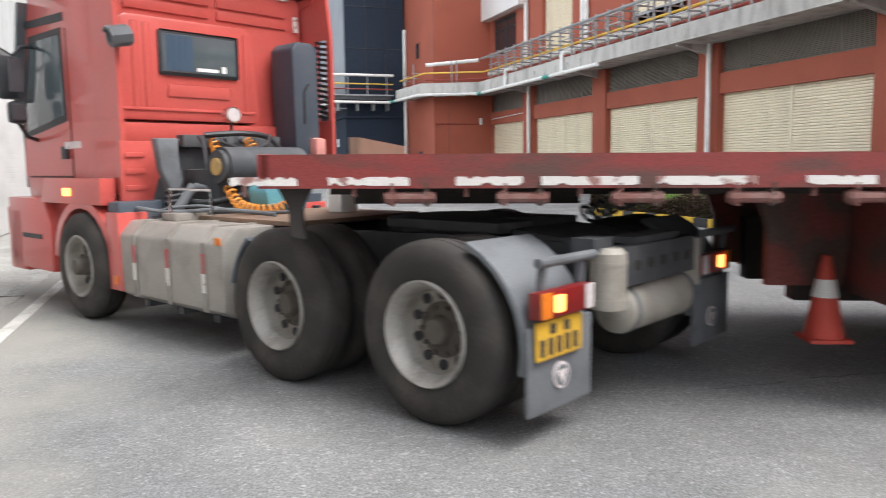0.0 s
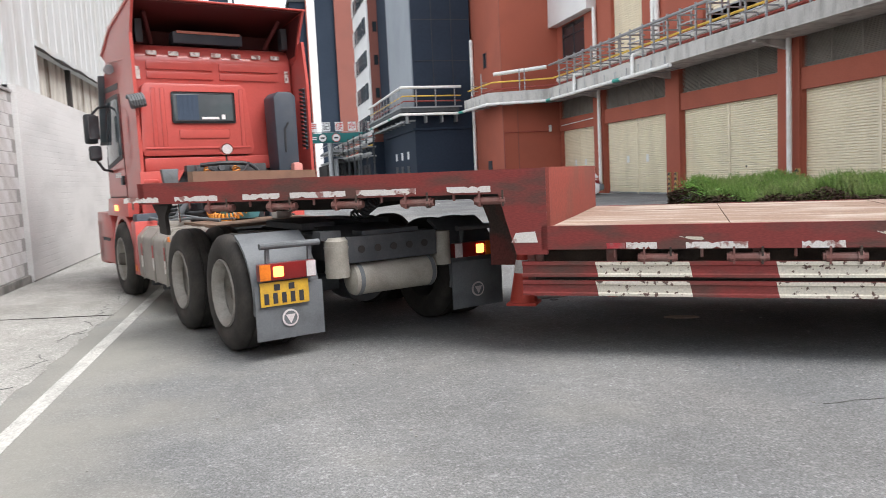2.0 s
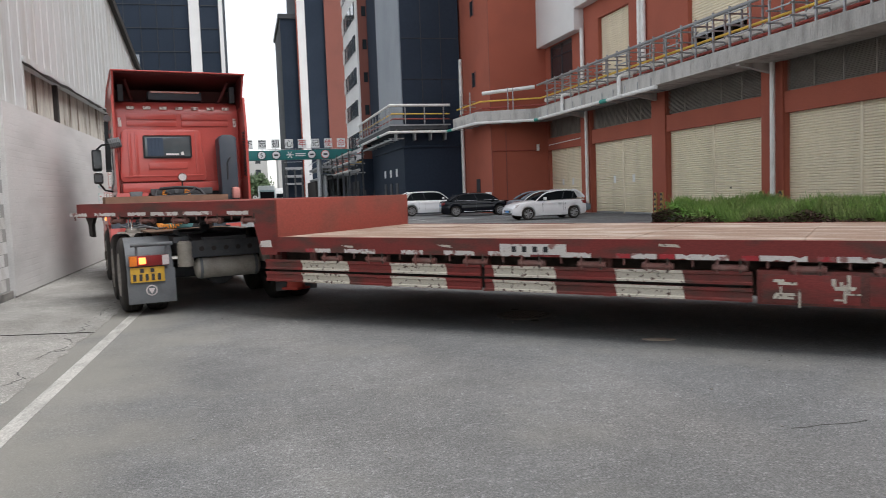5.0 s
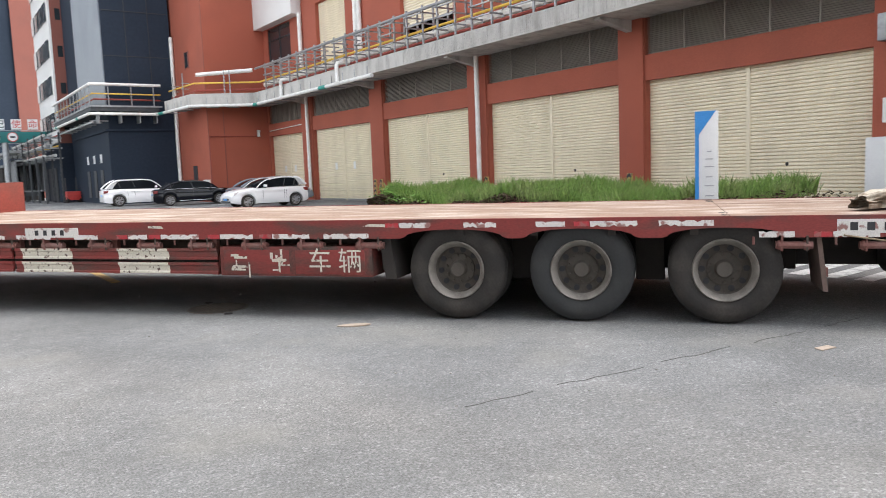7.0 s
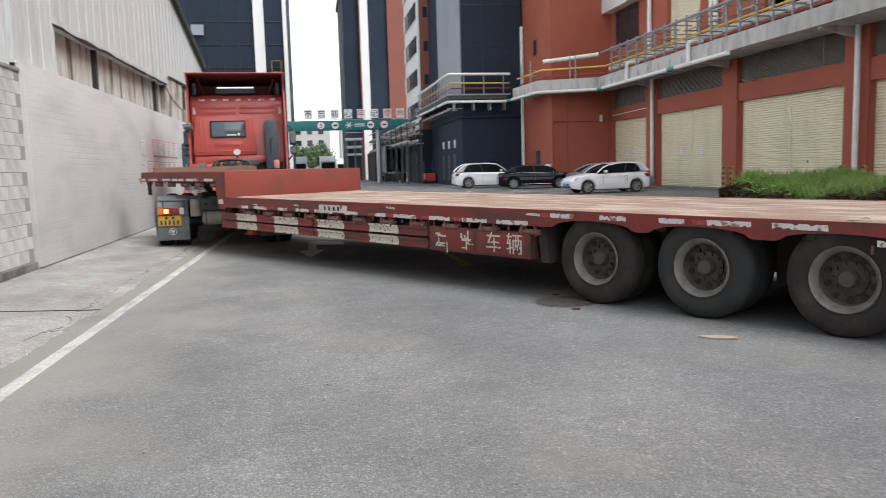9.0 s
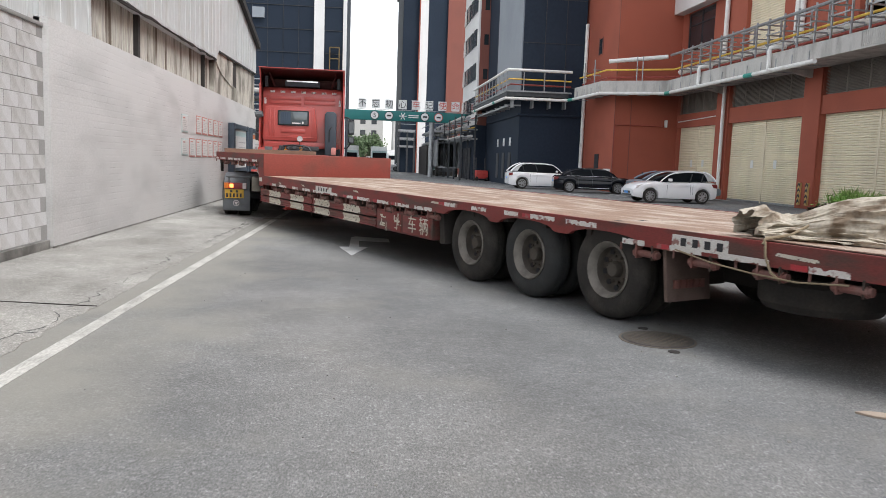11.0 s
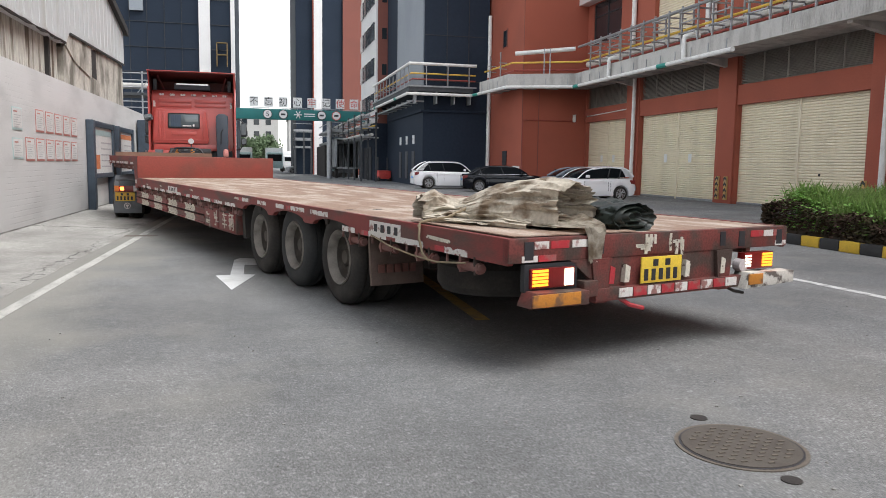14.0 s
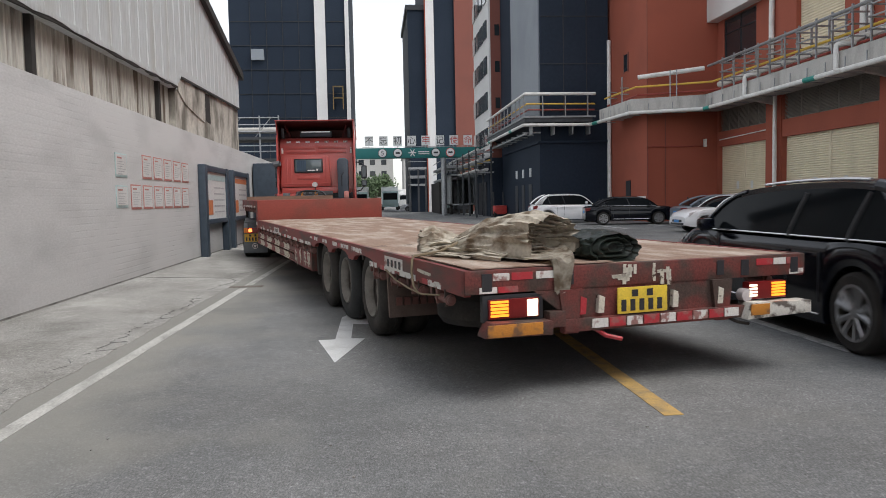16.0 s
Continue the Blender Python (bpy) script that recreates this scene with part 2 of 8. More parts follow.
REFRED = mat("red reflective tape", (0.43, 0.035, 0.045), 0.5, col2=(0.3, 0.12, 0.11), scale=12, amount=0.9, lo=0.5, hi=0.62)
UNDER = mat("near-black under frame", (0.03, 0.026, 0.024), 0.85, col2=(0.055, 0.045, 0.038), scale=5, bump=0.2)
STEELPIN = mat("worn red brown steel", (0.2, 0.085, 0.072), 0.6, 0.1, col2=(0.27, 0.2, 0.18), scale=8)
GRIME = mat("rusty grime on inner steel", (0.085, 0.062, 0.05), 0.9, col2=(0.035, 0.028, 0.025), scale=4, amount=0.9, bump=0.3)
ORANGEWORN = mat("scraped orange reflector", (0.52, 0.21, 0.035), 0.5, col2=(0.16, 0.085, 0.05), scale=10, amount=0.95, lo=0.52, hi=0.64)
PLATENEW = mat("bright yellow plate", (0.78, 0.56, 0.06), 0.45, col2=(0.6, 0.42, 0.07), scale=9, amount=0.5)
TYRE = mat("dusty tyre rubber", (0.026, 0.0235, 0.0215), 0.85, col2=(0.056, 0.049, 0.043), scale=4, amount=0.8, fine=50, grain=0.2, bump=0.15)
TYREBLUE = mat("newer tyre rubber", (0.03, 0.0315, 0.0325), 0.85, col2=(0.052, 0.053, 0.052), scale=4, fine=50, bump=0.15)
RIM = mat("dusty wheel rim", (0.29, 0.272, 0.243), 0.6, 0.2, col2=(0.16, 0.142, 0.122), scale=6, amount=0.8)
RIMLIP = mat("worn bright rim lip", (0.34, 0.325, 0.3), 0.5, 0.4, col2=(0.2, 0.18, 0.16), scale=8, amount=0.8)
RIMLIPDULL = mat("dusty trailer rim lip", (0.23, 0.212, 0.188), 0.6, 0.2, col2=(0.12, 0.105, 0.09), scale=8, amount=0.8)
RIMTRAILER = mat("rusty dark trailer rim", (0.085, 0.074, 0.063), 0.75, 0.2, col2=(0.14, 0.123, 0.105), scale=5, amount=0.8)
RIMDARK = mat("dirty hub steel", (0.1, 0.088, 0.075), 0.75, 0.2, col2=(0.05, 0.042, 0.036), scale=7)
CABRED = mat("cab red paint", (0.5, 0.085, 0.072), 0.36, col2=(0.44, 0.078, 0.066), scale=1.4, amount=0.7, fine=30, grain=0.05, bump=0.02, coat=0.5)
CABIN = mat("dark maroon inner fairing", (0.085, 0.012, 0.012), 0.6, col2=(0.06, 0.01, 0.01), scale=2)
# grey-blue reflection partly painted into the base colours of the pane
CABGLASS = mat("cab rear glass", (0.075, 0.098, 0.108), 0.04, col2=(0.13, 0.16, 0.17), scale=2.2, grain=0.02, bump=0, spec=0.9)
BLACKP = mat("black plastic", (0.02, 0.022, 0.026), 0.5, col2=(0.035, 0.036, 0.04), scale=4, bump=0.05)
BLUEGREY = mat("blue grey plastic", (0.05, 0.065, 0.085), 0.5, col2=(0.075, 0.085, 0.1), scale=4)
CHASSIS = mat("grey black chassis", (0.05, 0.054, 0.06), 0.7, 0.1, col2=(0.1, 0.1, 0.1), scale=6, bump=0.15)
FENDER = mat("dusty grey mudguard", (0.13, 0.14, 0.15), 0.7, col2=(0.075, 0.08, 0.085), scale=4, amount=0.8)
ALU = mat("dusty aluminium tank", (0.36, 0.34, 0.31), 0.5, 0.55, col2=(0.22, 0.2, 0.18), scale=3, amount=0.7)
TANKBEIGE = mat("dusty beige air tank", (0.33, 0.31, 0.27), 0.6, 0.1, col2=(0.2, 0.185, 0.16), scale=4, amount=0.8)
LAMPRED = mat("tail lamp red", (0.19, 0.014, 0.014), 0.3, bump=0)
LAMPORANGE = mat("orange lens", (0.75, 0.2, 0.02), 0.3, bump=0)
LAMPCLEAR = mat("clear lamp lens", (0.6, 0.55, 0.55), 0.2, bump=0)
GLOWRED = mat("lit indicator", (1.0, 0.24, 0.06), 0.4, bump=0, glow=1.7)
GLOWAMBER = mat("lit amber cells", (1.0, 0.3, 0.025), 0.4, bump=0, glow=1.0)
GLOWWHITE = mat("lit reversing lamp", (1.0, 0.88, 0.66), 0.4, bump=0, glow=1.2)
PLATEY = mat("yellow plate", (0.62, 0.37, 0.035), 0.5, col2=(0.42, 0.26, 0.05), scale=9, amount=0.7)
SCUFFED = mat("scuffed white bumper", (0.6, 0.58, 0.53), 0.6, col2=(0.1, 0.08, 0.07), scale=9, amount=0.95, lo=0.52, hi=0.6)
MIRRORGLASS = mat("dark mirror glass", (0.09, 0.1, 0.11), 0.12, 0.6, bump=0)
COILORANGE = mat("orange coil hose", (0.7, 0.27, 0.04), 0.5)
TOOLBLUE = mat("pale blue plastic tank", (0.12, 0.33, 0.38), 0.45)
BOARD = mat("old brown plank", (0.2, 0.13, 0.09), 0.8, col2=(0.12, 0.08, 0.06), scale=4, stretch=(1, 6, 1))
CHROME = mat("chrome", (0.7, 0.7, 0.7), 0.15, 1.0, bump=0)
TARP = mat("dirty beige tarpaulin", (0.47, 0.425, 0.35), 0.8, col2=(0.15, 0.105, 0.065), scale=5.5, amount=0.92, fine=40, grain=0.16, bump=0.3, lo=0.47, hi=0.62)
TARPDARK = mat("dark olive tarpaulin", (0.018, 0.025, 0.021), 0.36, col2=(0.035, 0.045, 0.036), scale=6)
ROPE = mat("old rope", (0.25, 0.2, 0.13), 0.9)
CONERED = mat("traffic cone red", (0.5, 0.06, 0.04), 0.6, col2=(0.36, 0.05, 0.04), scale=6)
CARDB = mat("cardboard scrap", (0.38, 0.315, 0.255), 0.9, col2=(0.33, 0.26, 0.2), scale=9)
FLAPDUST = mat("dusty brown rubber flap", (0.15, 0.105, 0.088), 0.85, col2=(0.08, 0.055, 0.046), scale=4, amount=0.8)
CARWHITE = mat("white car paint", (0.87, 0.87, 0.88), 0.2, col2=(0.8, 0.8, 0.81), scale=2, grain=0.02, bump=0, coat=0.6)
CARBLACK = mat("black car paint", (0.004, 0.005, 0.009), 0.14, col2=(0.006, 0.007, 0.012), scale=2, grain=0.02, bump=0, spec=0.3, coat=0.05)
CARGREY = mat("blue grey car paint", (0.19, 0.22, 0.26), 0.3, col2=(0.16, 0.19, 0.22), scale=2, grain=0.02, bump=0, coat=0.5)
CARGLASS = mat("tinted car glass", (0.008, 0.01, 0.012), 0.05, col2=(0.014, 0.016, 0.018), scale=2, grain=0.02, bump=0, spec=0.03)
ALLOY = mat("alloy wheel", (0.42, 0.42, 0.43), 0.35, 0.8, bump=0)
CRATE = mat("blue plastic crate", (0.03, 0.17, 0.5), 0.5)
FARWALL = mat("far pale building", (0.45, 0.44, 0.42), 0.8, col2=(0.35, 0.33, 0.31), scale=0.2)
BARK = mat("bark", (0.1, 0.075, 0.05), 0.9)
TREELEAF = mat("tree leaves", (0.05, 0.085, 0.03), 0.65, col2=(0.07, 0.11, 0.045), scale=0.6, grain=0.3, fine=8, bump=0)
VANTEAL = mat("pale teal truck paint", (0.42, 0.55, 0.55), 0.4)


# ---- mesh tools ----
def bx(bm, x0, x1, y0, y1, z0, z1, bev=0.0):
    v = [bm.verts.new((x, y, z)) for z in (z0, z1) for y in (y0, y1) for x in (x0, x1)]
    fs = [bm.faces.new([v[i] for i in q]) for q in ((0, 2, 3, 1), (4, 5, 7, 6), (0, 1, 5, 4), (2, 6, 7, 3), (0, 4, 6, 2), (1, 3, 7, 5))]
    if bev:
        es = list({e for f in fs for e in f.edges})
        bmesh.ops.bevel(bm, geom=es, offset=bev, segments=2, affect="EDGES", profile=0.6)
    return v


def ringpts(p0, p1, r, n):
    p0, p1 = Vector(p0), Vector(p1)
    d = (p1 - p0).normalized()
    a = d.orthogonal().normalized()
    b = d.cross(a)
    return [(a * math.cos(k * math.tau / n) + b * math.sin(k * math.tau / n)) * r for k in range(n)]


def cy(bm, p0, p1, r, n=12, r2=None, cap=True):
    o0, o1 = ringpts(p0, p1, r, n), ringpts(p0, p1, r if r2 is None else r2, n)
    a = [bm.verts.new(Vector(p0) + o) for o in o0]
    b = [bm.verts.new(Vector(p1) + o) for o in o1]
    for k in range(n):
        bm.faces.new((a[k], a[(k + 1) % n], b[(k + 1) % n], b[k]))
    if cap:
        bm.faces.new(a[::-1])
        bm.faces.new(b)


def tube(bm, pts, r, n=8):
    """A bent pipe: rings set square to the path."""
    pts = [Vector(p) for p in pts]
    rings, up = [], None
    for i, p in enumerate(pts):
        d = (pts[min(i + 1, len(pts) - 1)] - pts[max(i - 1, 0)]).normalized()
        up = d.orthogonal().normalized() if up is None else (up - d * up.dot(d)).normalized()
        b = d.cross(up)
        rings.append([bm.verts.new(p + (up * math.cos(k * math.tau / n) + b * math.sin(k * math.tau / n)) * r) for k in range(n)])
    for a, b in zip(rings, rings[1:]):
        for k in range(n):
            bm.faces.new((a[k], a[(k + 1) % n], b[(k + 1) % n], b[k]))
    bm.faces.new(rings[0][::-1])
    bm.faces.new(rings[-1])


def prism(bm, pts, axis, a, b, bev=0.0):
    """A polygon drawn across an axis and carried along it. x: (y, z); y: (x, z); z: (x, y)."""
    put = {"x": lambda p, h: (h, *p), "y": lambda p, h: (p[0], h, p[1]), "z": lambda p, h: (*p, h)}[axis]
    lo = [bm.verts.new(put(p, a)) for p in pts]
    hi = [bm.verts.new(put(p, b)) for p in pts]
    fs = [bm.faces.new(lo), bm.faces.new(hi[::-1])]
    n = len(pts)
    fs += [bm.faces.new((lo[k], hi[k], hi[(k + 1) % n], lo[(k + 1) % n])) for k in range(n)]
    if bev:
        bmesh.ops.bevel(bm, geom=list({e for f in fs for e in f.edges}), offset=bev, segments=2, affect="EDGES", profile=0.6)


def smooth(pts, n):
    """A soft curve through points."""
    out = []
    for i in range(len(pts) - 1):
        p0, p1, p2, p3 = (Vector(pts[max(0, min(len(pts) - 1, i + k))]) for k in (-1, 0, 1, 2))
        for k in range(n):
            t = k / n
            out.append(0.5 * (2 * p1 + (p2 - p0) * t + (2 * p0 - 5 * p1 + 4 * p2 - p3) * t * t + (3 * p1 - p0 - 3 * p2 + p3) * t ** 3))
    return out + [Vector(pts[-1])]


def lathe(bm, prof, x0=0.0, n=32, closed=False):
    """Turn a profile of (radius, x) about the x axis."""
    rings = [[bm.verts.new((x0 + x, r * math.cos(k * math.tau / n), r * math.sin(k * math.tau / n))) for k in range(n)] for r, x in prof]
    for a, b in zip(rings, rings[1:] + (rings[:1] if closed else [])):
        for k in range(n):
            bm.faces.new((a[k], a[(k + 1) % n], b[(k + 1) % n], b[k]))
    if not closed:
        bm.faces.new(rings[0])
        bm.faces.new(rings[-1][::-1])


def mesh_of(name, bm, material, angle=32):
    bmesh.ops.recalc_face_normals(bm, faces=bm.faces)
    me = bpy.data.meshes.new(name)
    bm.to_mesh(me)
    bm.free()
    me.materials.append(material)
    me.shade_smooth()
    me.set_sharp_from_angle(angle=radians(angle))
    return me


def part(name, bm, material, parent, label=""):
    ob = new(name, mesh_of(name, bm, material))
    ob.parent = parent
    return tagged(ob, label)


def piece(name, me, parent, m):
    ob = new(name, me)
    ob.parent, ob.matrix_basis = parent, m
    return ob


def thing(name, label, category, group="", m=None):
    ob = new(name)
    ob.empty_display_size = 0.2
    if m is not None:
        ob.matrix_basis = m
    return tagged(ob, label, category, group)


def solid(name, bm, material, label, category, kind="", group="", m=None):
    ob = new(name, mesh_of(name, bm, material))
    if m is not None:
        ob.matrix_basis = m
    return tagged(ob, label, category, group, kind)


def B(*boxes, bev=0.0):
    bm = bmesh.new()
    for b in boxes:
        bx(bm, *b, bev=bev)
    return bm


def C(*rods):
    bm = bmesh.new()
    for r in rods:
        cy(bm, *r)
    return bm


def P(pts, axis, a, b, bev=0.0):
    bm = bmesh.new()
    prism(bm, pts, axis, a, b, bev)
    return bm


def T(pts, r, n=8):
    bm = bmesh.new()
    tube(bm, pts, r, n)
    return bm


def lettering(name, text, size, material, parent, m, depth=0.004):
    """Letters in the built-in font, as a mesh."""
    cu = bpy.data.curves.new(name, "FONT")
    cu.body, cu.size, cu.extrude, cu.align_x, cu.align_y = text, size, depth, "CENTER", "CENTER"
    tmp = bpy.data.objects.new(name, cu)
    scene.collection.objects.link(tmp)
    bpy.context.view_layer.update()
    me = bpy.data.meshes.new_from_object(tmp.evaluated_get(bpy.context.evaluated_depsgraph_get()))
    bpy.data.objects.remove(tmp)
    me.materials.clear()
    me.materials.append(material)
    ob = new(name, me)
    ob.parent, ob.matrix_basis = parent, m
    return ob


# ---- ground ----
bm = bmesh.new()
bmesh.ops.create_grid(bm, x_segments=8, y_segments=8, size=900)
solid("ground", bm, ASPHALT, "grey worn asphalt yard road with pale tyre tracks", "road", "structure")


def line_x(y):
    """The middle of the edge line, which closes on the wall towards the gate."""
    return -1.6 + 0.018 * (max(-5.0, min(y, 40.0)) - 15.2)


bm = bmesh.new()
rng = random.Random(23)
rings, y = [], -70.0
while y < 43.3:
    e = line_x(y) - 0.3 + rng.uniform(-0.035, 0.035)
    rings.append([bm.verts.new(c) for c in ((-3.83, y, -0.05), (e, y, -0.05), (e, y, 0.004), (e - 0.05, y, 0.022), (-3.83, y, 0.1))])
    y += 0.22 if -4 < y < 28 else 3.0
for a, b in zip(rings, rings[1:]):
    for k in range(5):
        bm.faces.new((a[k], a[(k + 1) % 5], b[(k + 1) % 5], b[k]))
bm.faces.new(rings[0])
bm.faces.new(rings[-1])
bmesh.ops.recalc_face_normals(bm, faces=bm.faces)
solid("pavement", bm, CONCRETE, "stained pale concrete strip along the white wall", "pavement", "structure")
for y in (9.4, 22.0, 33.0):
    solid("trim", P([(-3.8, 0.095), (-1.95, 0.022), (-1.95, 0.0295), (-3.8, 0.1025)], "y", y, y + 0.012), UNDER, "dark joint across the concrete strip", "joint", "structure")


def flat(name, polys, material, label, category, z=0.004, kind=""):
    bm = bmesh.new()
    for pts in polys:
        prism(bm, pts, "z", z - 0.003, z)
    return solid(name, bm, material, label, category, kind)


def quad(x0, x1, y0, y1):
    return [(x0, y0), (x1, y0), (x1, y1), (x0, y1)]


flat("road_line", [[(line_x(a) - 0.066, a), (line_x(a) + 0.066, a), (line_x(b) + 0.066, b), (line_x(b) - 0.066, b)] for a, b in ((-60, -5), (-5, 20.45), (20.8, 40), (40, 75))], EDGELINE, "long worn white edge line painted on asphalt", "road line")
flat("drain_cover", [quad(-1.8, -1.2, 20.5, 20.75)], IRON, "narrow dark drain grate across the edge line", "drain")
flat("road_arrow", [[(0.426, 13.86), (0.69, 15.05), (0.54, 15.08), (0.535, 16.05), (1.1, 15.9), (1.1, 16.5), (0.46, 16.85), (0.375, 16.6), (0.37, 15.05), (0.19, 15.03)]], ARROWPAINT, "white turn arrow painted on the asphalt", "road arrow")
flat("centre_dash", [quad(2.75, 2.89, 11.75, 15.6)], YLINE, "yellow lane dash painted on the asphalt", "road line")
flat("centre_dash", [quad(2.75, 2.89, 22, 26)], YLINE, "yellow lane dash painted on the asphalt", "road line")
flat("lane_dash", [quad(5.17, 5.31, 13.45, 19)], LINE, "white lane dash painted on the asphalt", "road line")
flat("bay_line", [[(7.62, 16), (7.76, 16), (8.05, 10), (7.91, 10)]], LINE, "white bay line painted on the asphalt", "road line")
for k in range(5):
    flat("bay_line", [quad(9.5 + k * 2.6, 9.62 + k * 2.6, 40, 44.5)], LINE, "white parking bay line on the asphalt", "road line")
for k in range(9):
    flat("hatch_stripe", [[(9.6, 5.75 - k * 0.42), (12.4, 5.95 - k * 0.42), (12.4, 6.17 - k * 0.42), (9.6, 5.97 - k * 0.42)]], LINE, "broad white hatch stripe painted on the asphalt", "road mark")
flat("ground_mark", [[(2.29, 1.84), (2.33, 1.84), (2.42, 1.9), (2.64, 1.75), (2.65, 1.78), (2.4, 1.945)]], LINE, "short bent white paint mark on asphalt", "road mark")

# crack running across the road
random.seed(4)
pts = [(3.2 + 0.11 * k, 3.5 - 0.009 * k + random.uniform(-0.03, 0.03)) for k in range(40)]
flat("asphalt_crack", [[(a[0], a[1] - 0.002), (b[0], b[1] - 0.002), (b[0], b[1] + 0.002), (a[0], a[1] + 0.002)] for k, (a, b) in enumerate(zip(pts, pts[1:])) if k % 9 not in (5, 6)], CRACK, "thin dark wandering crack in the asphalt", "crack", kind="stuff")

# broken edge of the concrete strip
rng = random.Random(17)
polys, x, y = [], -1.98, -3.0
while y < 24:
    nx, ny, wd = min(line_x(y) - 0.34, max(line_x(y) - 0.55, x + rng.uniform(-0.06, 0.06))), y + rng.uniform(0.04, 0.1), rng.uniform(0.001, 0.006)
    if rng.random() < 0.82:
        polys.append([(x - wd, y), (x + wd, y), (nx + wd, ny), (nx - wd, ny)])
    if rng.random() < 0.06:
        a = rng.uniform(0.05, 0.2)
        polys.append([(x, y), (x + a, y + a * 0.4), (x + a, y + a * 0.4 + 0.012), (x, y + 0.01)])
    x, y = nx, ny
flat("pavement_crack", polys, CRACK, "ragged dark crack along the concrete edge", "crack", z=0.03, kind="stuff")

cover = thing("manhole_cover", "round rusty iron manhole cover set in asphalt", "manhole", m=pose(3.23, 8.33, 0))
part("rim", C(((0, 0, -0.02), (0, 0, 0.006), 0.34, 40)), IRON, cover)
part("groove", C(((0, 0, -0.015), (0, 0, 0.0075), 0.318, 40)), SIGNBLACK, cover, "dark gap round the lid")
part("lid", C(((0, 0, -0.01), (0, 0, 0.011), 0.305, 40)), RIMDARK, cover)
bm = bmesh.new()
for i in range(-6, 7):
    for j in range(-6, 7):
        if (i * i + j * j) < 38 and (i + j) % 2 == 0:
            bx(bm, i * 0.042 - 0.017, i * 0.042 + 0.017, j * 0.042 - 0.007, j * 0.042 + 0.007, 0.009, 0.016)
tagged(part("tread", bm, IRON, cover, "raised checker studs"), kind="stuff")
for x, y in ((3.27, 8.79), (3.2, 7.89)):
    solid("valve_cap", C(((x, y, -0.01), (x, y, 0.006), 0.05, 16)), UNDER, "small dark iron cap in the asphalt", "valve cap", group="caps beside the manhole")

bm = bmesh.new()
prism(bm, [(-0.16, -0.02), (-0.05, -0.06), (0.1, -0.055), (0.17, -0.01), (0.12, 0.04), (-0.02, 0.055), (-0.11, 0.03)], "z", 0, 0.012)
for v in bm.verts:
    v.co.z += 0.03 * max(0, v.co.x) + 0.002
solid("cardboard_scrap", bm, CARDB, "torn flat scrap of brown cardboard on the road", "cardboard", m=pose(3.9, 6.27, 0, 0, 0, -32))
solid("paper_scrap", P([(-0.09, -0.03), (0.08, -0.05), (0.1, 0.03), (-0.06, 0.05)], "z", 0.001, 0.006), CARDB, "small pale litter scrap on the road", "litter", m=pose(6.18, 2.79, 0.001))
random.seed(11)
bm = bmesh.new()
for k in range(140):
    x, y, s = random.uniform(-1.3, 8), random.uniform(1.0, 12), random.uniform(0.004, 0.009)
    bx(bm, x - s, x + s, y - s * 0.8, y + s * 0.8, 0, s)
solid("grit", bm, CONCRETE, "loose pale grit scattered on the asphalt", "gravel", "stuff")


# ---- east building: shutters, louvers, walkway ----
def wall_x(name, x0, x1, y0, y1, z0, z1, holes, material, label):
    """A wall along y with openings (y0, y1, z0, z1) that do not overlap along y."""
    bm, at = bmesh.new(), y0
    for a, b, c, d in sorted(holes):
        if a > at:
            bx(bm, x0, x1, at, a, z0, z1)
        if c > z0:
            bx(bm, x0, x1, a, b, z0, c)
        if d < z1:
            bx(bm, x0, x1, a, b, d, z1)
        at = b
    if at < y1:
        bx(bm, x0, x1, at, y1, z0, z1)
    return solid(name, bm, material, label, "wall", "structure")


BAYS = [(-8.3, -1.2), (0.3, 7.4), (9.25, 16.4), (17.53, 24.67), (26.0, 33.14), (34.5, 41.5), (42.95, 48.2)]
wall_x("wall_east_ground", 20.25, 20.75, -70, 48.4, 0, 4.95, [(a, b, 0, 4.14) for a, b in BAYS], REDWALL, "brick red rendered ground floor wall with shutter bays")
wall_x("wall_east_louver_band", 20.25, 20.75, -70, 48.4, 4.95, 6.75, [(a, b, 4.95, 6.3) for a, b in BAYS], REDWALL, "brick red rendered band with long louver openings")
for (a, b), (c, d) in zip(BAYS, BAYS[1:]):
    solid("trim", B((20.17, 20.25, b + 0.04, c - 0.04, 0, 6.2), bev=0.01), REDWALL, "brick red pillar standing proud between shutter bays", "pillar", "structure")

UPPER = [(44.05, 47.6, 8.65, 11.0), (36.8, 40.4, 6.8, 11.3), (26.9, 31.2, 6.8, 11.3), (17.0, 21.5, 6.8, 11.3)]
wall_x("wall_east_upper", 20.25, 20.75, -70, 48.4, 6.75, 24, UPPER, REDWALL, "brick red rendered upper wall")
solid("ceiling_east", B((20.26, 22.4, -70, 56, 24.004, 24.3)), WHITEPANEL, "flat roof slab over the bays", "ceiling", "structure")
solid("wall_east_inside", B((21.6, 22.2, -70, 56, 0, 24)), UNDER, "dark inner wall behind the bays", "wall", "structure")
solid("facade_panel", B((19.6, 20.24, 42.3, 48.36, 11.05, 24), (19.6, 20.24, 31.5, 42.3, 12.3, 24), bev=0.01), WHITEPANEL, "white facade panel above the upper windows", "panel", "structure")


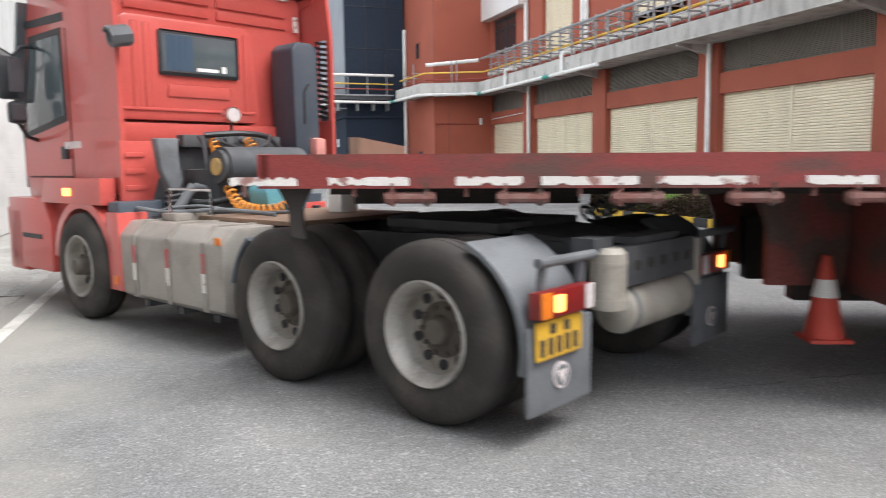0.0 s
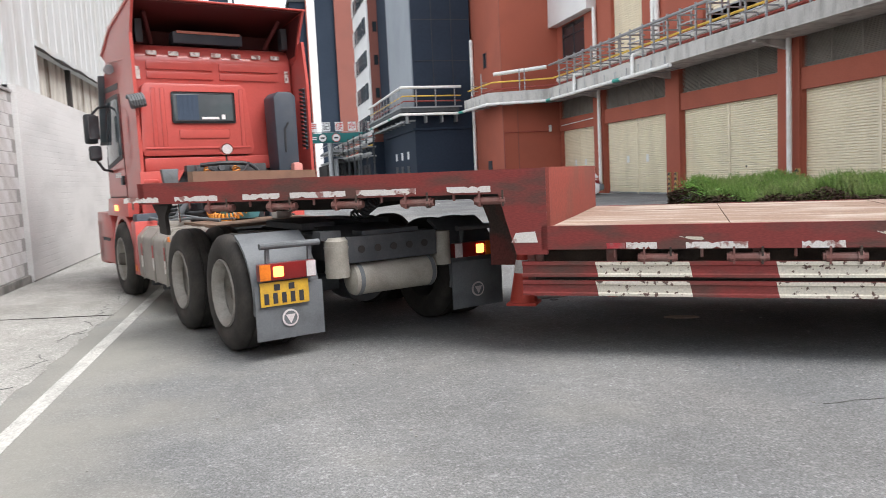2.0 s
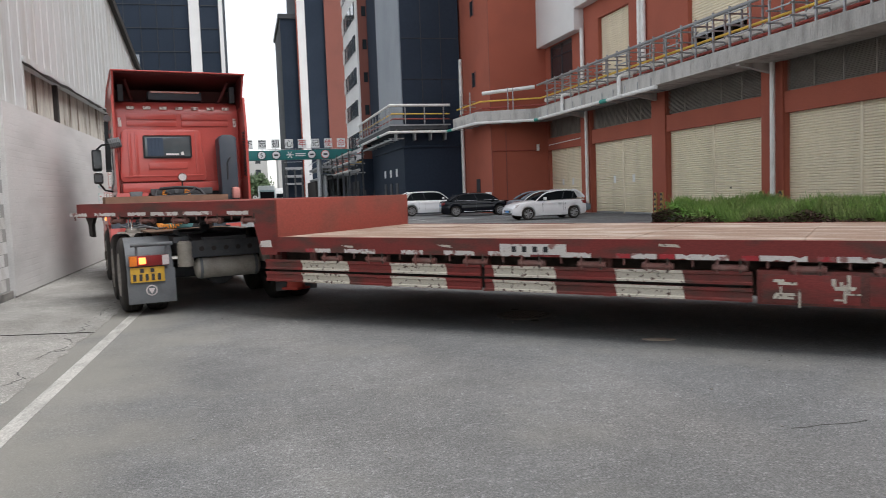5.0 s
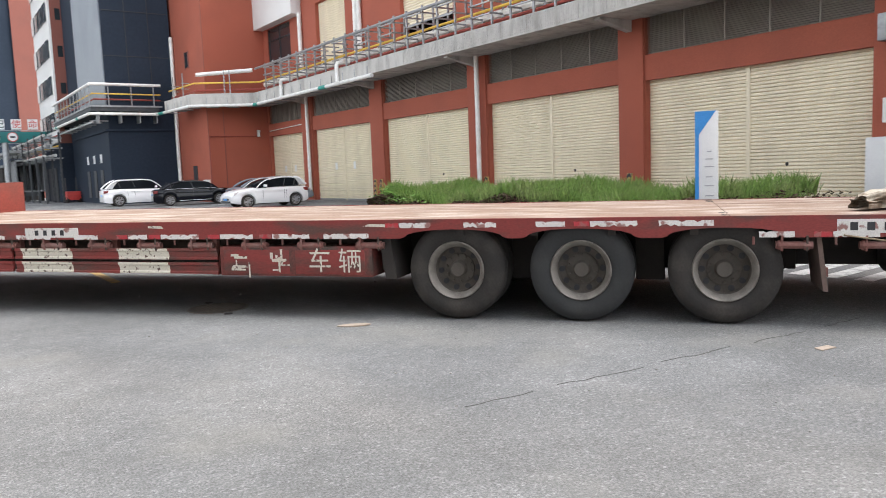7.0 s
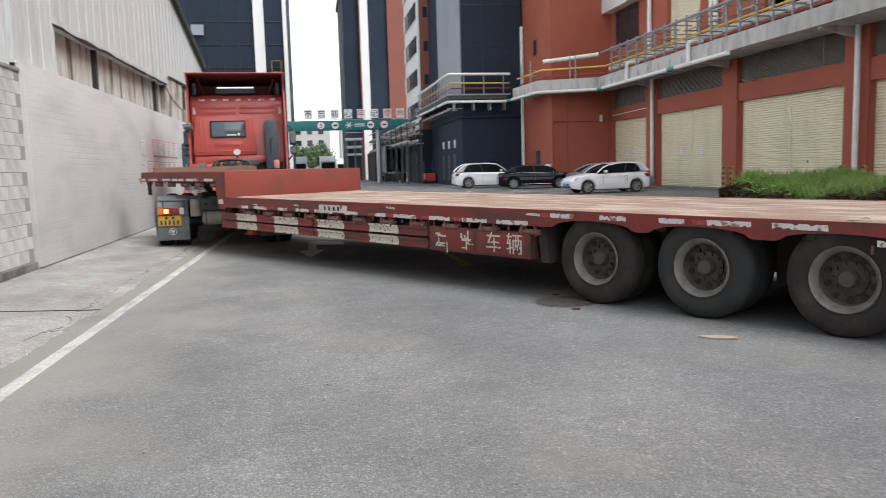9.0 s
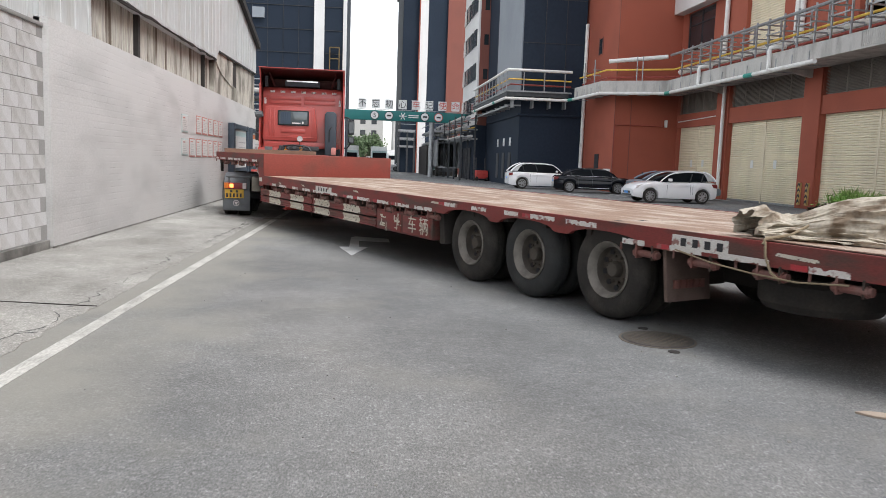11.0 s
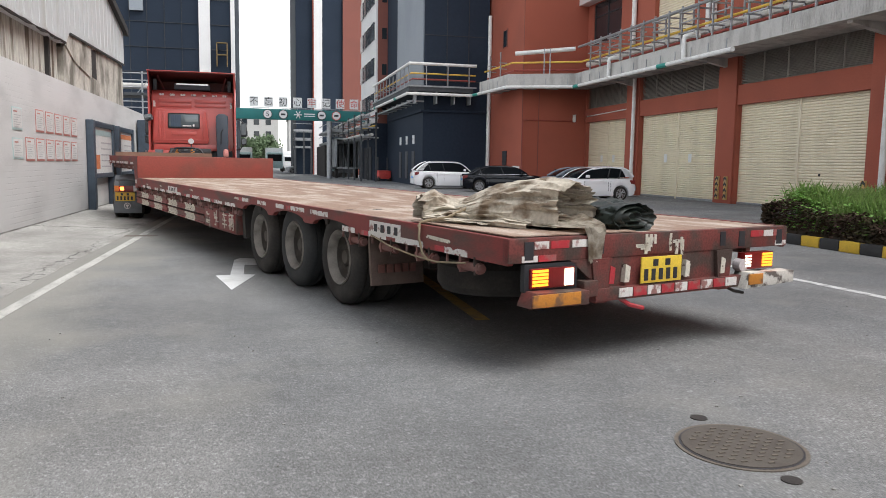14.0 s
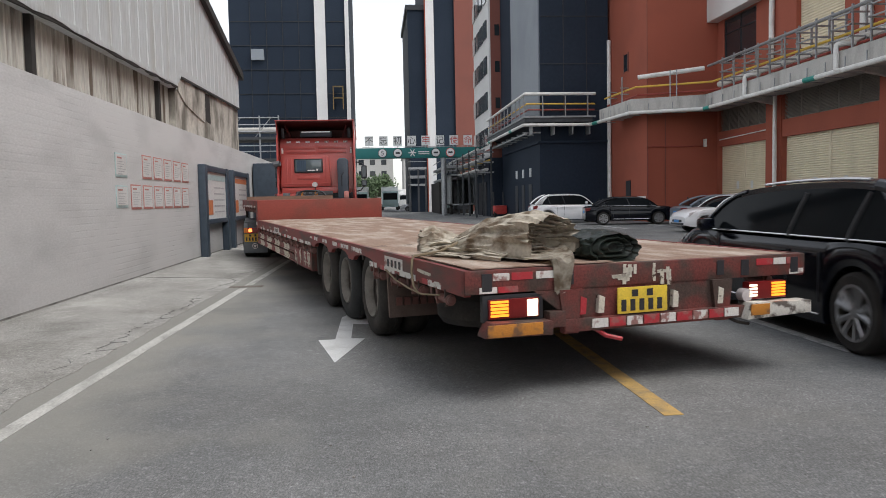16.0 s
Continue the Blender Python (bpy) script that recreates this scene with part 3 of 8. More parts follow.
def shutter_leaf(name, x, y0, y1, z0, z1, pitch, parent):
    """A rolled steel curtain: a ribbed sheet with thickness."""
    bm = bmesh.new()
    n = int((z1 - z0) / pitch)
    prof = []
    for k in range(n):
        z = z0 + (z1 - z0) * k / n
        h = (z1 - z0) / n
        prof += [(0.006, z), (-0.03, z + h * 0.22), (-0.036, z + h * 0.6), (-0.026, z + h * 0.86), (0.006, z + h * 0.95)]
    prof += [(0.0, z1)]
    f = [[bm.verts.new((x + a, y, z)) for a, z in prof] for y in (y0, y1)]
    g = [[bm.verts.new((x + 0.03, y, z)) for z in (z0, z1)] for y in (y0, y1)]
    for k in range(len(prof) - 1):
        bm.faces.new((f[0][k], f[0][k + 1], f[1][k + 1], f[1][k]))
    bm.faces.new((g[0][0], g[0][1], g[1][1], g[1][0]))
    bm.faces.new((f[0][0], f[1][0], g[1][0], g[0][0]))
    bm.faces.new((f[0][-1], f[1][-1], g[1][1], g[0][1]))
    return part(name, bm, SHUTTER, parent)


for k, (a, b) in enumerate(BAYS):
    th = thing("roller_shutter", "closed cream ribbed steel roller shutter in a red bay", "shutter", "shutters along the east wall")
    mid = (a + b) / 2
    shutter_leaf("leaf", 20.5, a - 0.02, mid - 0.05, 0.03, 4.16, 0.1, th)
    shutter_leaf("leaf", 20.5, mid + 0.05, b + 0.02, 0.03, 4.16, 0.1, th)
    part("centre_post", B((20.44, 20.54, mid - 0.06, mid + 0.06, 0, 4.16), bev=0.008), SHUTTER, th)
    part("bottom_rail", B((20.45, 20.53, a, b, 0.0, 0.1), bev=0.008), GALV, th, "grey bottom rail")
    if k in (5, 6):
        for s in (-1.1, 1.1):
            part("notice", B((20.455, 20.47, mid + s * (1 if k == 5 else 0.7) - 0.13, mid + s * (1 if k == 5 else 0.7) + 0.13, 1.75, 2.15)), SIGNWHITE, th, "small white paper notice")
    else:
        part("keyhole", C(((20.455, mid - 1.2, 1.3), (20.48, mid - 1.2, 1.3), 0.05, 10)), UNDER, th, "dark lock hole")
    lv = thing("louver_panel", "grey brown ventilation louver above a shutter bay", "louver", "louvers along the east wall")
    bm = bmesh.new()
    z = 4.99
    while z < 6.27:
        prism(bm, [(20.36, z), (20.5, z + 0.06), (20.5, z + 0.075), (20.36, z + 0.015)], "y", a, b)
        z += 0.062
    part("slat_bank", bm, LOUVER, lv)
    part("backing", B((20.52, 20.55, a, b, 4.95, 6.3)), LOUVER, lv)
    for q in range(1, 5):
        part("mullion", B((20.35, 20.4, a + (b - a) * q / 5 - 0.02, a + (b - a) * q / 5 + 0.02, 4.95, 6.3)), LOUVER, lv)

for (a, b, c, d), full in zip(UPPER[1:], (0.0, 1.6, 1.9)):
    th = thing("roller_shutter", "cream roller shutter at an upper loading bay", "shutter", "upper shutters of the east wall")
    shutter_leaf("leaf", 20.5, a, b, c + full, d, 0.12, th)
    part("bottom_rail", B((20.45, 20.53, a, b, c + full - 0.06, c + full)), GALV, th)
win = tagged(new("window_1"), "dark gridded window in the red upper wall", "window", "", "structure")
part("window_frame", B((20.3, 20.4, 44.05, 47.6, 8.65, 8.73), (20.3, 20.4, 44.05, 47.6, 10.92, 11.0), (20.3, 20.4, 44.05, 44.13, 8.65, 11.0), (20.3, 20.4, 47.52, 47.6, 8.65, 11.0), (20.3, 20.4, 45.8, 45.87, 8.65, 11.0), (20.3, 20.4, 44.05, 47.6, 10.2, 10.26)), BLACKP, win)
for a, b in ((44.13, 45.8), (45.87, 47.52)):
    for c, d in ((8.73, 10.2), (10.26, 10.92)):
        part("pane", B((20.34, 20.36, a, b, c, d)), DARKGLASS, win)

# annex and towers
solid("wall_annex", B((16.2, 23.0, 48.4, 56.3, 0, 26)), REDWALL, "tall brick red stair block beside the dark tower", "wall", "structure")
solid("trim", B((16.17, 16.2, 48.4, 48.44, 0, 26), (17.2, 17.24, 48.37, 48.4, 0, 6)), BROWNWALL, "shadow joint on the red stair block", "joint", "structure")
for z in (9.0, 14.0):
    w = tagged(new("window_2"), "small dark window in the red stair block", "window", "", "structure")
    part("pane", B((16.16, 16.19, 51.6, 52.3, z, z + 1.0)), DARKGLASS, w)
    part("window_frame", B((16.14, 16.2, 51.5, 51.6, z - 0.08, z + 1.08), (16.14, 16.2, 52.3, 52.4, z - 0.08, z + 1.08)), BROWNWALL, w)
solid("downpipe", C(((20.0, 41.75, 0.25), (20.0, 41.75, 6.2), 0.1, 12)), WHITEP, "white plastic downpipe on a red pillar", "pipe", group="downpipes")
solid("downpipe", C(((19.95, 25.0, 0.25), (19.95, 25.0, 6.2), 0.1, 12)), WHITEP, "white plastic downpipe on a red pillar", "pipe", group="downpipes")
solid("downpipe", C(((16.05, 54.9, 0.0), (16.05, 54.9, 11.45), 0.13, 12)), WHITEP, "tall white downpipe beside the dark tower", "pipe", group="downpipes")
for y, z0, z1 in ((42.3, 6.75, 11.1), (35.0, 6.75, 12.3)):
    solid("downpipe", C(((20.1, y, z0), (20.1, y, z1), 0.13, 12)), WHITEP, "white downpipe on the red upper wall", "pipe", group="downpipes")
solid("downpipe", C(((20.08, 35.35, 6.75), (20.08, 35.35, 12.3), 0.14, 12)), WHITEP, "white downpipe on the red upper wall", "pipe", group="downpipes")
solid("conduit", T([(16.2, 48.34, 0.4), (16.2, 48.34, 4.1), (16.3, 48.34, 4.2), (19.4, 48.34, 4.2)], 0.026), RPIPE, "thin red painted conduit on the red annex", "pipe")
solid("conduit", T([(20.2, 42.3, 4.62), (20.2, 48.0, 4.5)], 0.03), WHITEP, "pale pipe above the last shutter", "pipe")
solid("wall_speaker", B((19.4, 19.55, 48.15, 48.35, 4.15, 4.6), bev=0.03), WHITEP, "white wall lamp box on the red annex", "lamp")
solid("meter_box", B((15.98, 16.2, 48.7, 49.5, 0.35, 1.45), bev=0.02), SIGNWHITE, "pale electric box on the red annex", "electric box")
solid("wall_notice", B((16.14, 16.19, 51.2, 52.0, 1.2, 2.4)), SIGNBLACK, "small dark notice on the red annex", "notice")
# pillar guards, yellow and black
for y in (41.9, 34.1, 33.5, 25.9, 24.75, 17.0):
    g = thing("pillar_guard", "yellow and black striped guard on a pillar foot", "guard", "pillar guards")
    part("plate", B((20.09, 20.17, y - 0.1, y + 0.1, 0.15, 1.15), bev=0.008), YLINE, g)
    for q in range(4):
        z = 0.2 + q * 0.25
        part("stripe", P([(y - 0.102, z), (y, z + 0.1), (y + 0.102, z), (y + 0.102, z + 0.11), (y, z + 0.21), (y - 0.102, z + 0.11)], "x", 20.084, 20.09), KERBBLACK, g)
# boxes on the next pillar
solid("electric_cabinet", B((19.92, 20.17, 8.55, 9.25, 0.55, 1.9), bev=0.02), SIGNWHITE, "pale grey electric cabinet at a pillar", "cabinet")
solid("wall_sign", B((20.12, 20.17, 8.45, 8.95, 2.25, 2.85)), SIGNWHITE, "white rule board with blue foot on the pillar", "sign")
solid("wall_camera", B((19.87, 20.17, 8.7, 9.0, 4.2, 4.85), bev=0.03), GALV, "grey camera box on the pillar", "camera box")

# walkway slab, its pipes and racks
EDGE = [(18.5, -8), (18.5, 46.0), (15.0, 47.7), (14.7, 52.6)]
TOWERWALK = [(14.9, 54.0), (10.3, 54.0), (10.3, 70.0)]
slab_bm = P([(20.3, -8)] + EDGE + [(16.1, 52.8), (16.1, 48.4), (20.3, 48.3)], "z", 6.13, 6.78, 0.02)
solid("walkway_slab", slab_bm, SLABCON, "stained pale concrete walkway slab along the building", "slab", "structure")
bm = bmesh.new()
for k in range(330):
    bx(bm, 18.485, 18.51, -7.9 + k * 0.11, -7.86 + k * 0.11, 6.2, 6.74)
tagged(solid("slab_ribs", bm, SLABCON, "fine upright ribs on the slab edge", "ribs"), kind="stuff")
solid("tower_walkway", P([(14.7, 54.05), (10.35, 54.05), (10.35, 70), (11.56, 70), (11.56, 55.05), (14.7, 55.05)], "z", 6.22, 6.55, 0.01), CHASSIS, "dark steel walkway deck round the navy tower", "walkway", "structure")
solid("walkway_edge", B((10.3, 14.9, 53.98, 54.05, 6.5, 6.6), (10.28, 10.35, 54.0, 70, 6.5, 6.6)), GALV, "pale steel edge of the tower walkway", "edge", "structure")
for y in (17.0, 25.4, 34.0, 42.3):
    solid("trim", P([(20.25, 5.75), (20.25, 6.13), (18.7, 6.13), (18.7, 6.05)], "y", y - 0.12, y + 0.12), SLABCON, "concrete bracket below the walkway slab", "bracket", "structure")


def along(path, step, start=0.0):
    """Points and headings at even steps along a path."""
    out, left = [], start
    for (ax, ay), (bx_, by_) in zip(path, path[1:]):
        ln = math.hypot(bx_ - ax, by_ - ay)
        while left < ln:
            q = left / ln
            out.append((ax + (bx_ - ax) * q, ay + (by_ - ay) * q, math.degrees(math.atan2(by_ - ay, bx_ - ax))))
            left += step
        left -= ln
    return out


def shifted(path, d):
    """The path moved towards the building by d."""
    out = []
    for i, (x, y) in enumerate(path):
        a, b = path[max(i - 1, 0)], path[min(i + 1, len(path) - 1)]
        ln = math.hypot(b[0] - a[0], b[1] - a[1])
        out.append((x + (b[1] - a[1]) / ln * d, y - (b[0] - a[0]) / ln * d))
    return out


def rack_kind(depth, label):
    """A cage of two upright ladders: posts, rungs and ties across."""
    th = thing("pipe_rack", label, "pipe rack", "pipe racks on the walkway")
    for x in (-0.62, 0.62):
        for a in (0.0, depth):
            part("post", B((x - 0.035, x + 0.035, -a - 0.035, -a + 0.035, 0, 1.62)), GALV, th)
        for z in (0.42, 0.86, 1.3):
            part("rung", B((x - 0.03, x + 0.03, -depth - 0.28, 0.14, z, z + 0.06)), GALV, th)
    for z in (0.44, 0.88, 1.32):
        part("tie", B((-0.62, 0.62, -0.03, 0.03, z, z + 0.05)), GALV, th)
    return th


rack = rack_kind(0.55, "galvanised pipe rack cage standing on the walkway edge")
first = True
for x, y, h in along(shifted([(18.5, 10.0), (18.5, 46.0)], 0.1), 2.32, 1.2):
    m = pose(x, y, 6.78, 0, 0, h)
    if first:
        rack.matrix_basis = m
        first = False
    else:
        copy_thing(rack, m)
stand = thing("rail_stand", "slim galvanised stand for pipes and rail", "pipe stand", "pipe stands round the tower")
part("post", B((-0.03, 0.03, -0.03, 0.03, 0, 1.45)), GALV, stand)
for z in (0.45, 0.8):
    part("rung", B((-0.025, 0.025, -0.4, 0.1, z, z + 0.05)), GALV, stand)
first = True
for x, y, h in along(shifted(TOWERWALK, 0.06), 1.45, 0.5) + [(16.9, 46.9, 154.0), (17.2, 46.75, 154.0), (15.0, 49.2, 93.0), (14.9, 51.0, 93.0)]:
    m = pose(x, y, 6.55 if y > 53 else 6.78, 0, 0, h)
    if first:
        stand.matrix_basis = m
        first = False
    else:
        copy_thing(stand, m)
for path, d, z, r, material, label in (
        (EDGE[:2], 0.12, 8.26, 0.075, GALV, "long grey cable tray along the rack tops"),
        (EDGE, 0.36, 7.45, 0.055, YPIPE, "long yellow gas pipe along the walkway"),
        (EDGE, 0.55, 7.02, 0.06, RPIPE, "long dark red pipe along the walkway"),
        (EDGE[:2], 0.75, 7.3, 0.16, WHITEP, "thick white lagged pipe along the walkway"),
        (TOWERWALK, 0.08, 7.98, 0.1, WHITEP, "pale cable tray round the dark tower"),
        (TOWERWALK, 0.2, 7.36, 0.05, YPIPE, "yellow gas pipe round the dark tower"),
        (TOWERWALK, 0.3, 7.0, 0.05, RPIPE, "dark red pipe round the dark tower")):
    bm = bmesh.new()
    ps = shifted(path, d)
    for a, b in zip(ps, ps[1:]):
        cy(bm, (*a, z), (*b, z), r, 8)
    solid("service_pipe", bm, material, label, "pipe", group="pipes on the walkway")
# white drain pipe hung under the slab, with its elbows, bands and hangers
drain = thing("drain_pipe", "long white drain pipe hung under the walkway edge", "pipe")
run = [(18.42, 31.0), (18.42, 46.05), (14.92, 47.75), (14.62, 52.7), (14.5, 53.9), (10.22, 53.9), (10.22, 69)]
bm = bmesh.new()
for a, b in zip(run, run[1:]):
    cy(bm, (*a, 6.03), (*b, 6.03), 0.1, 10)
part("pipe_run", bm, WHITEP, drain)
for x, y, h in along(run, 9.5, 5.2):
    part("band", C(((x - 0.4 * math.cos(radians(h)), y - 0.4 * math.sin(radians(h)), 6.03), (x + 0.4 * math.cos(radians(h)), y + 0.4 * math.sin(radians(h)), 6.03), 0.108, 10)), GREENP, drain, "green marker band")
for y in (34.4, 41.5):
    part("elbow", T([(18.4, y - 0.3, 6.03), (18.36, y, 6.1), (18.36, y, 6.9), (18.4, y, 7.03), (18.55, y - 0.1, 7.06), (19.0, y - 0.2, 7.06)], 0.1, 10), WHITEP, drain)
for x, y, h in along(run[:4], 1.25, 0.4):
    part("hanger", B((x - 0.03, x + 0.75, y - 0.02, y + 0.02, 5.9, 5.94), (x - 0.03, x, y - 0.02, y + 0.02, 5.9, 6.5)), GALV, drain)
bm = bmesh.new()
cy(bm, (15.5, 48.0, 8.0), (18.6, 46.4, 8.22), 0.13, 10)
solid("lagged_pipe", bm, WHITEP, "thick white lagged pipe crossing the red annex", "pipe")
bm = bmesh.new()
for y in range(55, 70, 2):
    bx(bm, 10.4, 11.56, y, y + 0.08, 5.6, 5.7)
bx(bm, 10.35, 10.45, 54, 69, 5.45, 5.55)
for x in (10.8, 12.2, 13.4, 14.5):
    bx(bm, x, x + 0.07, 54.1, 55.0, 5.45, 6.22)
solid("pipe_tray", bm, GALV, "grey steel tray frames hung below the walkway", "tray")

tower = thing("dark_tower", "tall navy panelled tower with a plain windowless face", "building")
part("body", B((11.59, 16.05, 55.1, 75, 0, 40)), NAVY, tower)
# sky reflection on this side is put into the lighter grey
part("side_cladding", B((11.5, 11.585, 55.2, 64.8, 6.5, 40)), GREYPANEL, tower, "ribbed side cladding, grey lightened for sky reflection")
for z in range(7, 34, 3):
    part("panel_joint", B((11.6, 16.02, 55.075, 55.1, z, z + 0.05)), BLACKP, tower)
for x in (13.1, 14.6):
    part("panel_joint", B((x, x + 0.05, 55.07, 55.1, 6, 40)), BLACKP, tower)
part("cornice", B((11.35, 16.0, 54.85, 68, 4.95, 5.1), bev=0.02), NAVY, tower)
part("base", B((11.5, 15.9, 55.0, 66, 0, 5.05)), NAVY, tower, "dark blue base storey")
for y in (57.5, 60, 62.5):
    part("opening", B((11.46, 11.52, y, y + 1.0, 0.4, 2.4)), BLACKP, tower)
    part("lamp", B((11.42, 11.52, y + 0.2, y + 0.6, 2.9, 3.5), bev=0.02), SIGNWHITE, tower, "small white box lamp")

block = thing("window_block", "brown and white office block with rows of dark windows", "building")
part("body", B((10.75, 16, 70, 79.5, 0, 40)), BROWNWALL, block)
part("white_face", B((10.6, 10.745, 70, 79.5, 5, 40)), WHITEPANEL, block, "white street face")
for z in range(6, 38, 3):
    for y in (70.9, 73.2, 75.5, 77.8):
        part("window", B((10.5, 10.6, y, y + 1.6, z, z + 1.5)), DARKGLASS, block)
    part("window", B((11.1, 11.5, 69.95, 70.0, z, z + 0.9)), DARKGLASS, block)
part("base", B((10.45, 16, 69.8, 79.7, 0, 4.9)), NAVY, block, "dark blue base storey")
for y in (71.2, 74.0, 76.8):
    part("doorway", B((10.38, 10.46, y, y + 1.9, 0.02, 2.9)), SIGNBLACK, block, "dark open doorway")
bridge = thing("pipe_bridge", "steel pipe bridge running along the far buildings", "pipe bridge")
for y in (66.5, 71.0, 75.5, 80.0, 84.5, 89.0):
    for x in (8.9, 10.1):
        part("post", B((x - 0.07, x + 0.07, y - 0.07, y + 0.07, 0, 5.6)), CHASSIS, bridge)
    for z in (3.5, 4.3, 5.1):
        part("beam", B((8.7, 10.3, y - 0.06, y + 0.06, z, z + 0.12)), GALV, bridge)
for x, z, r, material in ((8.95, 3.75, 0.1, FARWALL), (9.3, 3.72, 0.08, GALV), (9.7, 3.78, 0.13, FARWALL), (9.0, 4.52, 0.09, FARWALL), (9.45, 4.55, 0.12, GALV), (9.9, 4.5, 0.07, YPIPE), (9.0, 5.34, 0.11, FARWALL), (9.5, 5.32, 0.08, GALV), (9.9, 5.3, 0.06, RPIPE)):
    part("pipe", C(((x, 66.0, z), (x, 90.0, z), r, 10)), material, bridge)
far = thing("striped_tower", "far navy tower with white and red vertical strips", "building")
part("body", B((7.4, 13.6, 100, 118, 0, 60)), NAVY, far)
part("low_wing", B((5.35, 7.35, 100.2, 116, 0, 24.6)), NAVY, far)
part("roof_cap", B((5.1, 7.36, 100, 116, 24.5, 25.1)), BLACKP, far)
part("white_strip", B((7.5, 8.5, 99.7, 100, 0, 60)), WHITEPANEL, far, "white vertical strip")
part("red_strip", B((11.0, 13.7, 99.7, 100, 0, 60)), BROWNWALL, far, "red vertical strip")
part("red_edge", B((7.36, 7.5, 99.75, 100, 0, 60)), REDWALL, far)
west = thing("navy_tower", "far navy panelled tower with white corner strips", "building")
part("body", B((-15, -1.55, 95, 115, 0, 60)), NAVY, west)
part("white_strip", B((-5.45, -4.25, 94.7, 95, 0, 60)), WHITEPANEL, west, "broad white vertical strip")
part("white_strip", B((-2.05, -1.6, 94.8, 95, 0, 60)), WHITEPANEL, west, "thin white vertical strip")
for z in np.arange(3, 58, 2.7):
    part("panel_joint", B((-15, -5.5, 94.93, 95, z, z + 0.06), (-4.2, -2.1, 94.93, 95, z, z + 0.08)), BLACKP, west)
for x in (-7.3, -9.1, -10.9, -12.7):
    part("panel_joint", B((x, x + 0.06, 94.94, 95, 0, 60)), BLACKP, west)
part("vent", B((-12.6, -11.2, 94.6, 95, 17.6, 18.8)), GREYPANEL, west)
cab = thing("roof_bracket", "yellow steel bracket fixed on a far tower", "bracket")
part("frame_rails", B((-3.6, -3.5, 94.3, 94.7, 12.0, 14.6), (-2.5, -2.4, 94.3, 94.7, 12.0, 14.6), (-3.6, -2.4, 94.3, 94.7, 13.2, 13.3), (-3.6, -2.4, 94.3, 94.7, 14.5, 14.6)), BRACKET, cab)

# ---- gantry with slogan boards ----
gan = thing("gantry", "teal steel gantry over the road with slogan boards", "gantry")
part("beam", B((-2.2, 11.75, 76.7, 77.5, 5.35, 6.3), bev=0.03), TEAL, gan)
for x in (7.3, 11.2, -2.0):
    part("post", C(((x, 77.1, 0), (x, 77.1, 5.35), 0.26, 14)), GALV, gan, "grey steel post")
for k, ch in enumerate("不忘初心牢记使命"):
    x = 0.45 + k * 1.305
    b = part("slogan_board", B((x - 0.4, x + 0.4, 76.95, 77.02, 6.5, 7.4)), SIGNWHITE, gan, "white square board with one character")
    lettering("character", ch, 0.78, SIGNRED if k in (4, 6, 7) else SIGNBLACK, b, pose(x, 76.945, 6.92, 90, 0, 0))
part("board_rail", B((-0.2, 10.3, 77.0, 77.06, 6.38, 6.43), *[(0.4 + k * 1.305, 0.46 + k * 1.305, 77.0, 77.06, 6.3, 6.5) for k in range(8)]), GALV, gan)
for k, (x, txt) in enumerate(((1.65, "5"), (3.05, ""), (6.55, ""), (7.9, ""))):
    d = part("road_sign", C(((x, 76.62, 5.82), (x, 76.7, 5.82), 0.42, 24)), SIGNRED if k in (3,) else SIGNBLACK, gan, "round traffic sign with a dark ring")
    part("sign_face", C(((x, 76.6, 5.82), (x, 76.63, 5.82), 0.36, 24)), SIGNWHITE, d)
    if txt:
        lettering("digit", txt, 0.6, SIGNBLACK, d, pose(x, 76.595, 5.8, 90, 0, 0))
    else:
        part("pictogram", B((x - 0.2, x + 0.2, 76.585, 76.6, 5.74, 5.9)), SIGNBLACK, d)
bm = bmesh.new()
for k in range(3):
    a = k * math.pi / 3
    dx, dz = math.cos(a) * 0.36, math.sin(a) * 0.36
    cy(bm, (4.4 - dx, 76.66, 5.82 - dz), (4.4 + dx, 76.66, 5.82 + dz), 0.045, 6)
part("emblem", bm, SIGNWHITE, gan, "white star emblem")
part("small_lettering", B((4.95, 5.95, 76.66, 76.7, 5.86, 5.96), (4.95, 5.95, 76.66, 76.7, 5.68, 5.76)), SIGNWHITE, gan)

# ---- planter with hedge, totem ----
X0, X1, Y0, Y1 = 11.15, 14.9, 6.6, 19.0
# mound is added height: a dark core behind the sparse leaves
solid("planter_soil_core", P([(X0 + 0.1, -0.05), (X1 - 0.1, -0.05), (X1 - 0.1, 0.16), (X1 - 0.45, 0.5), (X0 + 0.45, 0.5), (X0 + 0.1, 0.16)], "y", Y0 + 0.1, Y1 - 0.1), SOIL, "soil bed inside the kerb, raised as dark filler within the hedge", "soil")
kerb = tagged(new("kerb"), "black and yellow painted kerb round the planter", "kerb", "", "structure")
bm = bmesh.new()
bx(bm, -0.24, 0.24, -0.07, 0.07, 0, 0.2, bev=0.015)
kb = [mesh_of("kerb_stone", bm.copy(), KERBBLACK), mesh_of("kerb_stone", bm, KERBYELLOW)]
n = 0
for (ax, ay), (cx, cy_) in (((X0, Y0), (X0, Y1)), ((X0, Y1), (X1, Y1)), ((X1, Y1), (X1, Y0)), ((X1, Y0), (X0, Y0))):
    for x, y, h in along([(ax, ay), (cx, cy_)], 0.5, 0.25):
        piece("kerb_stone", kb[n % 2], kerb, pose(x, y, 0, 0, 0, h))
        n += 1


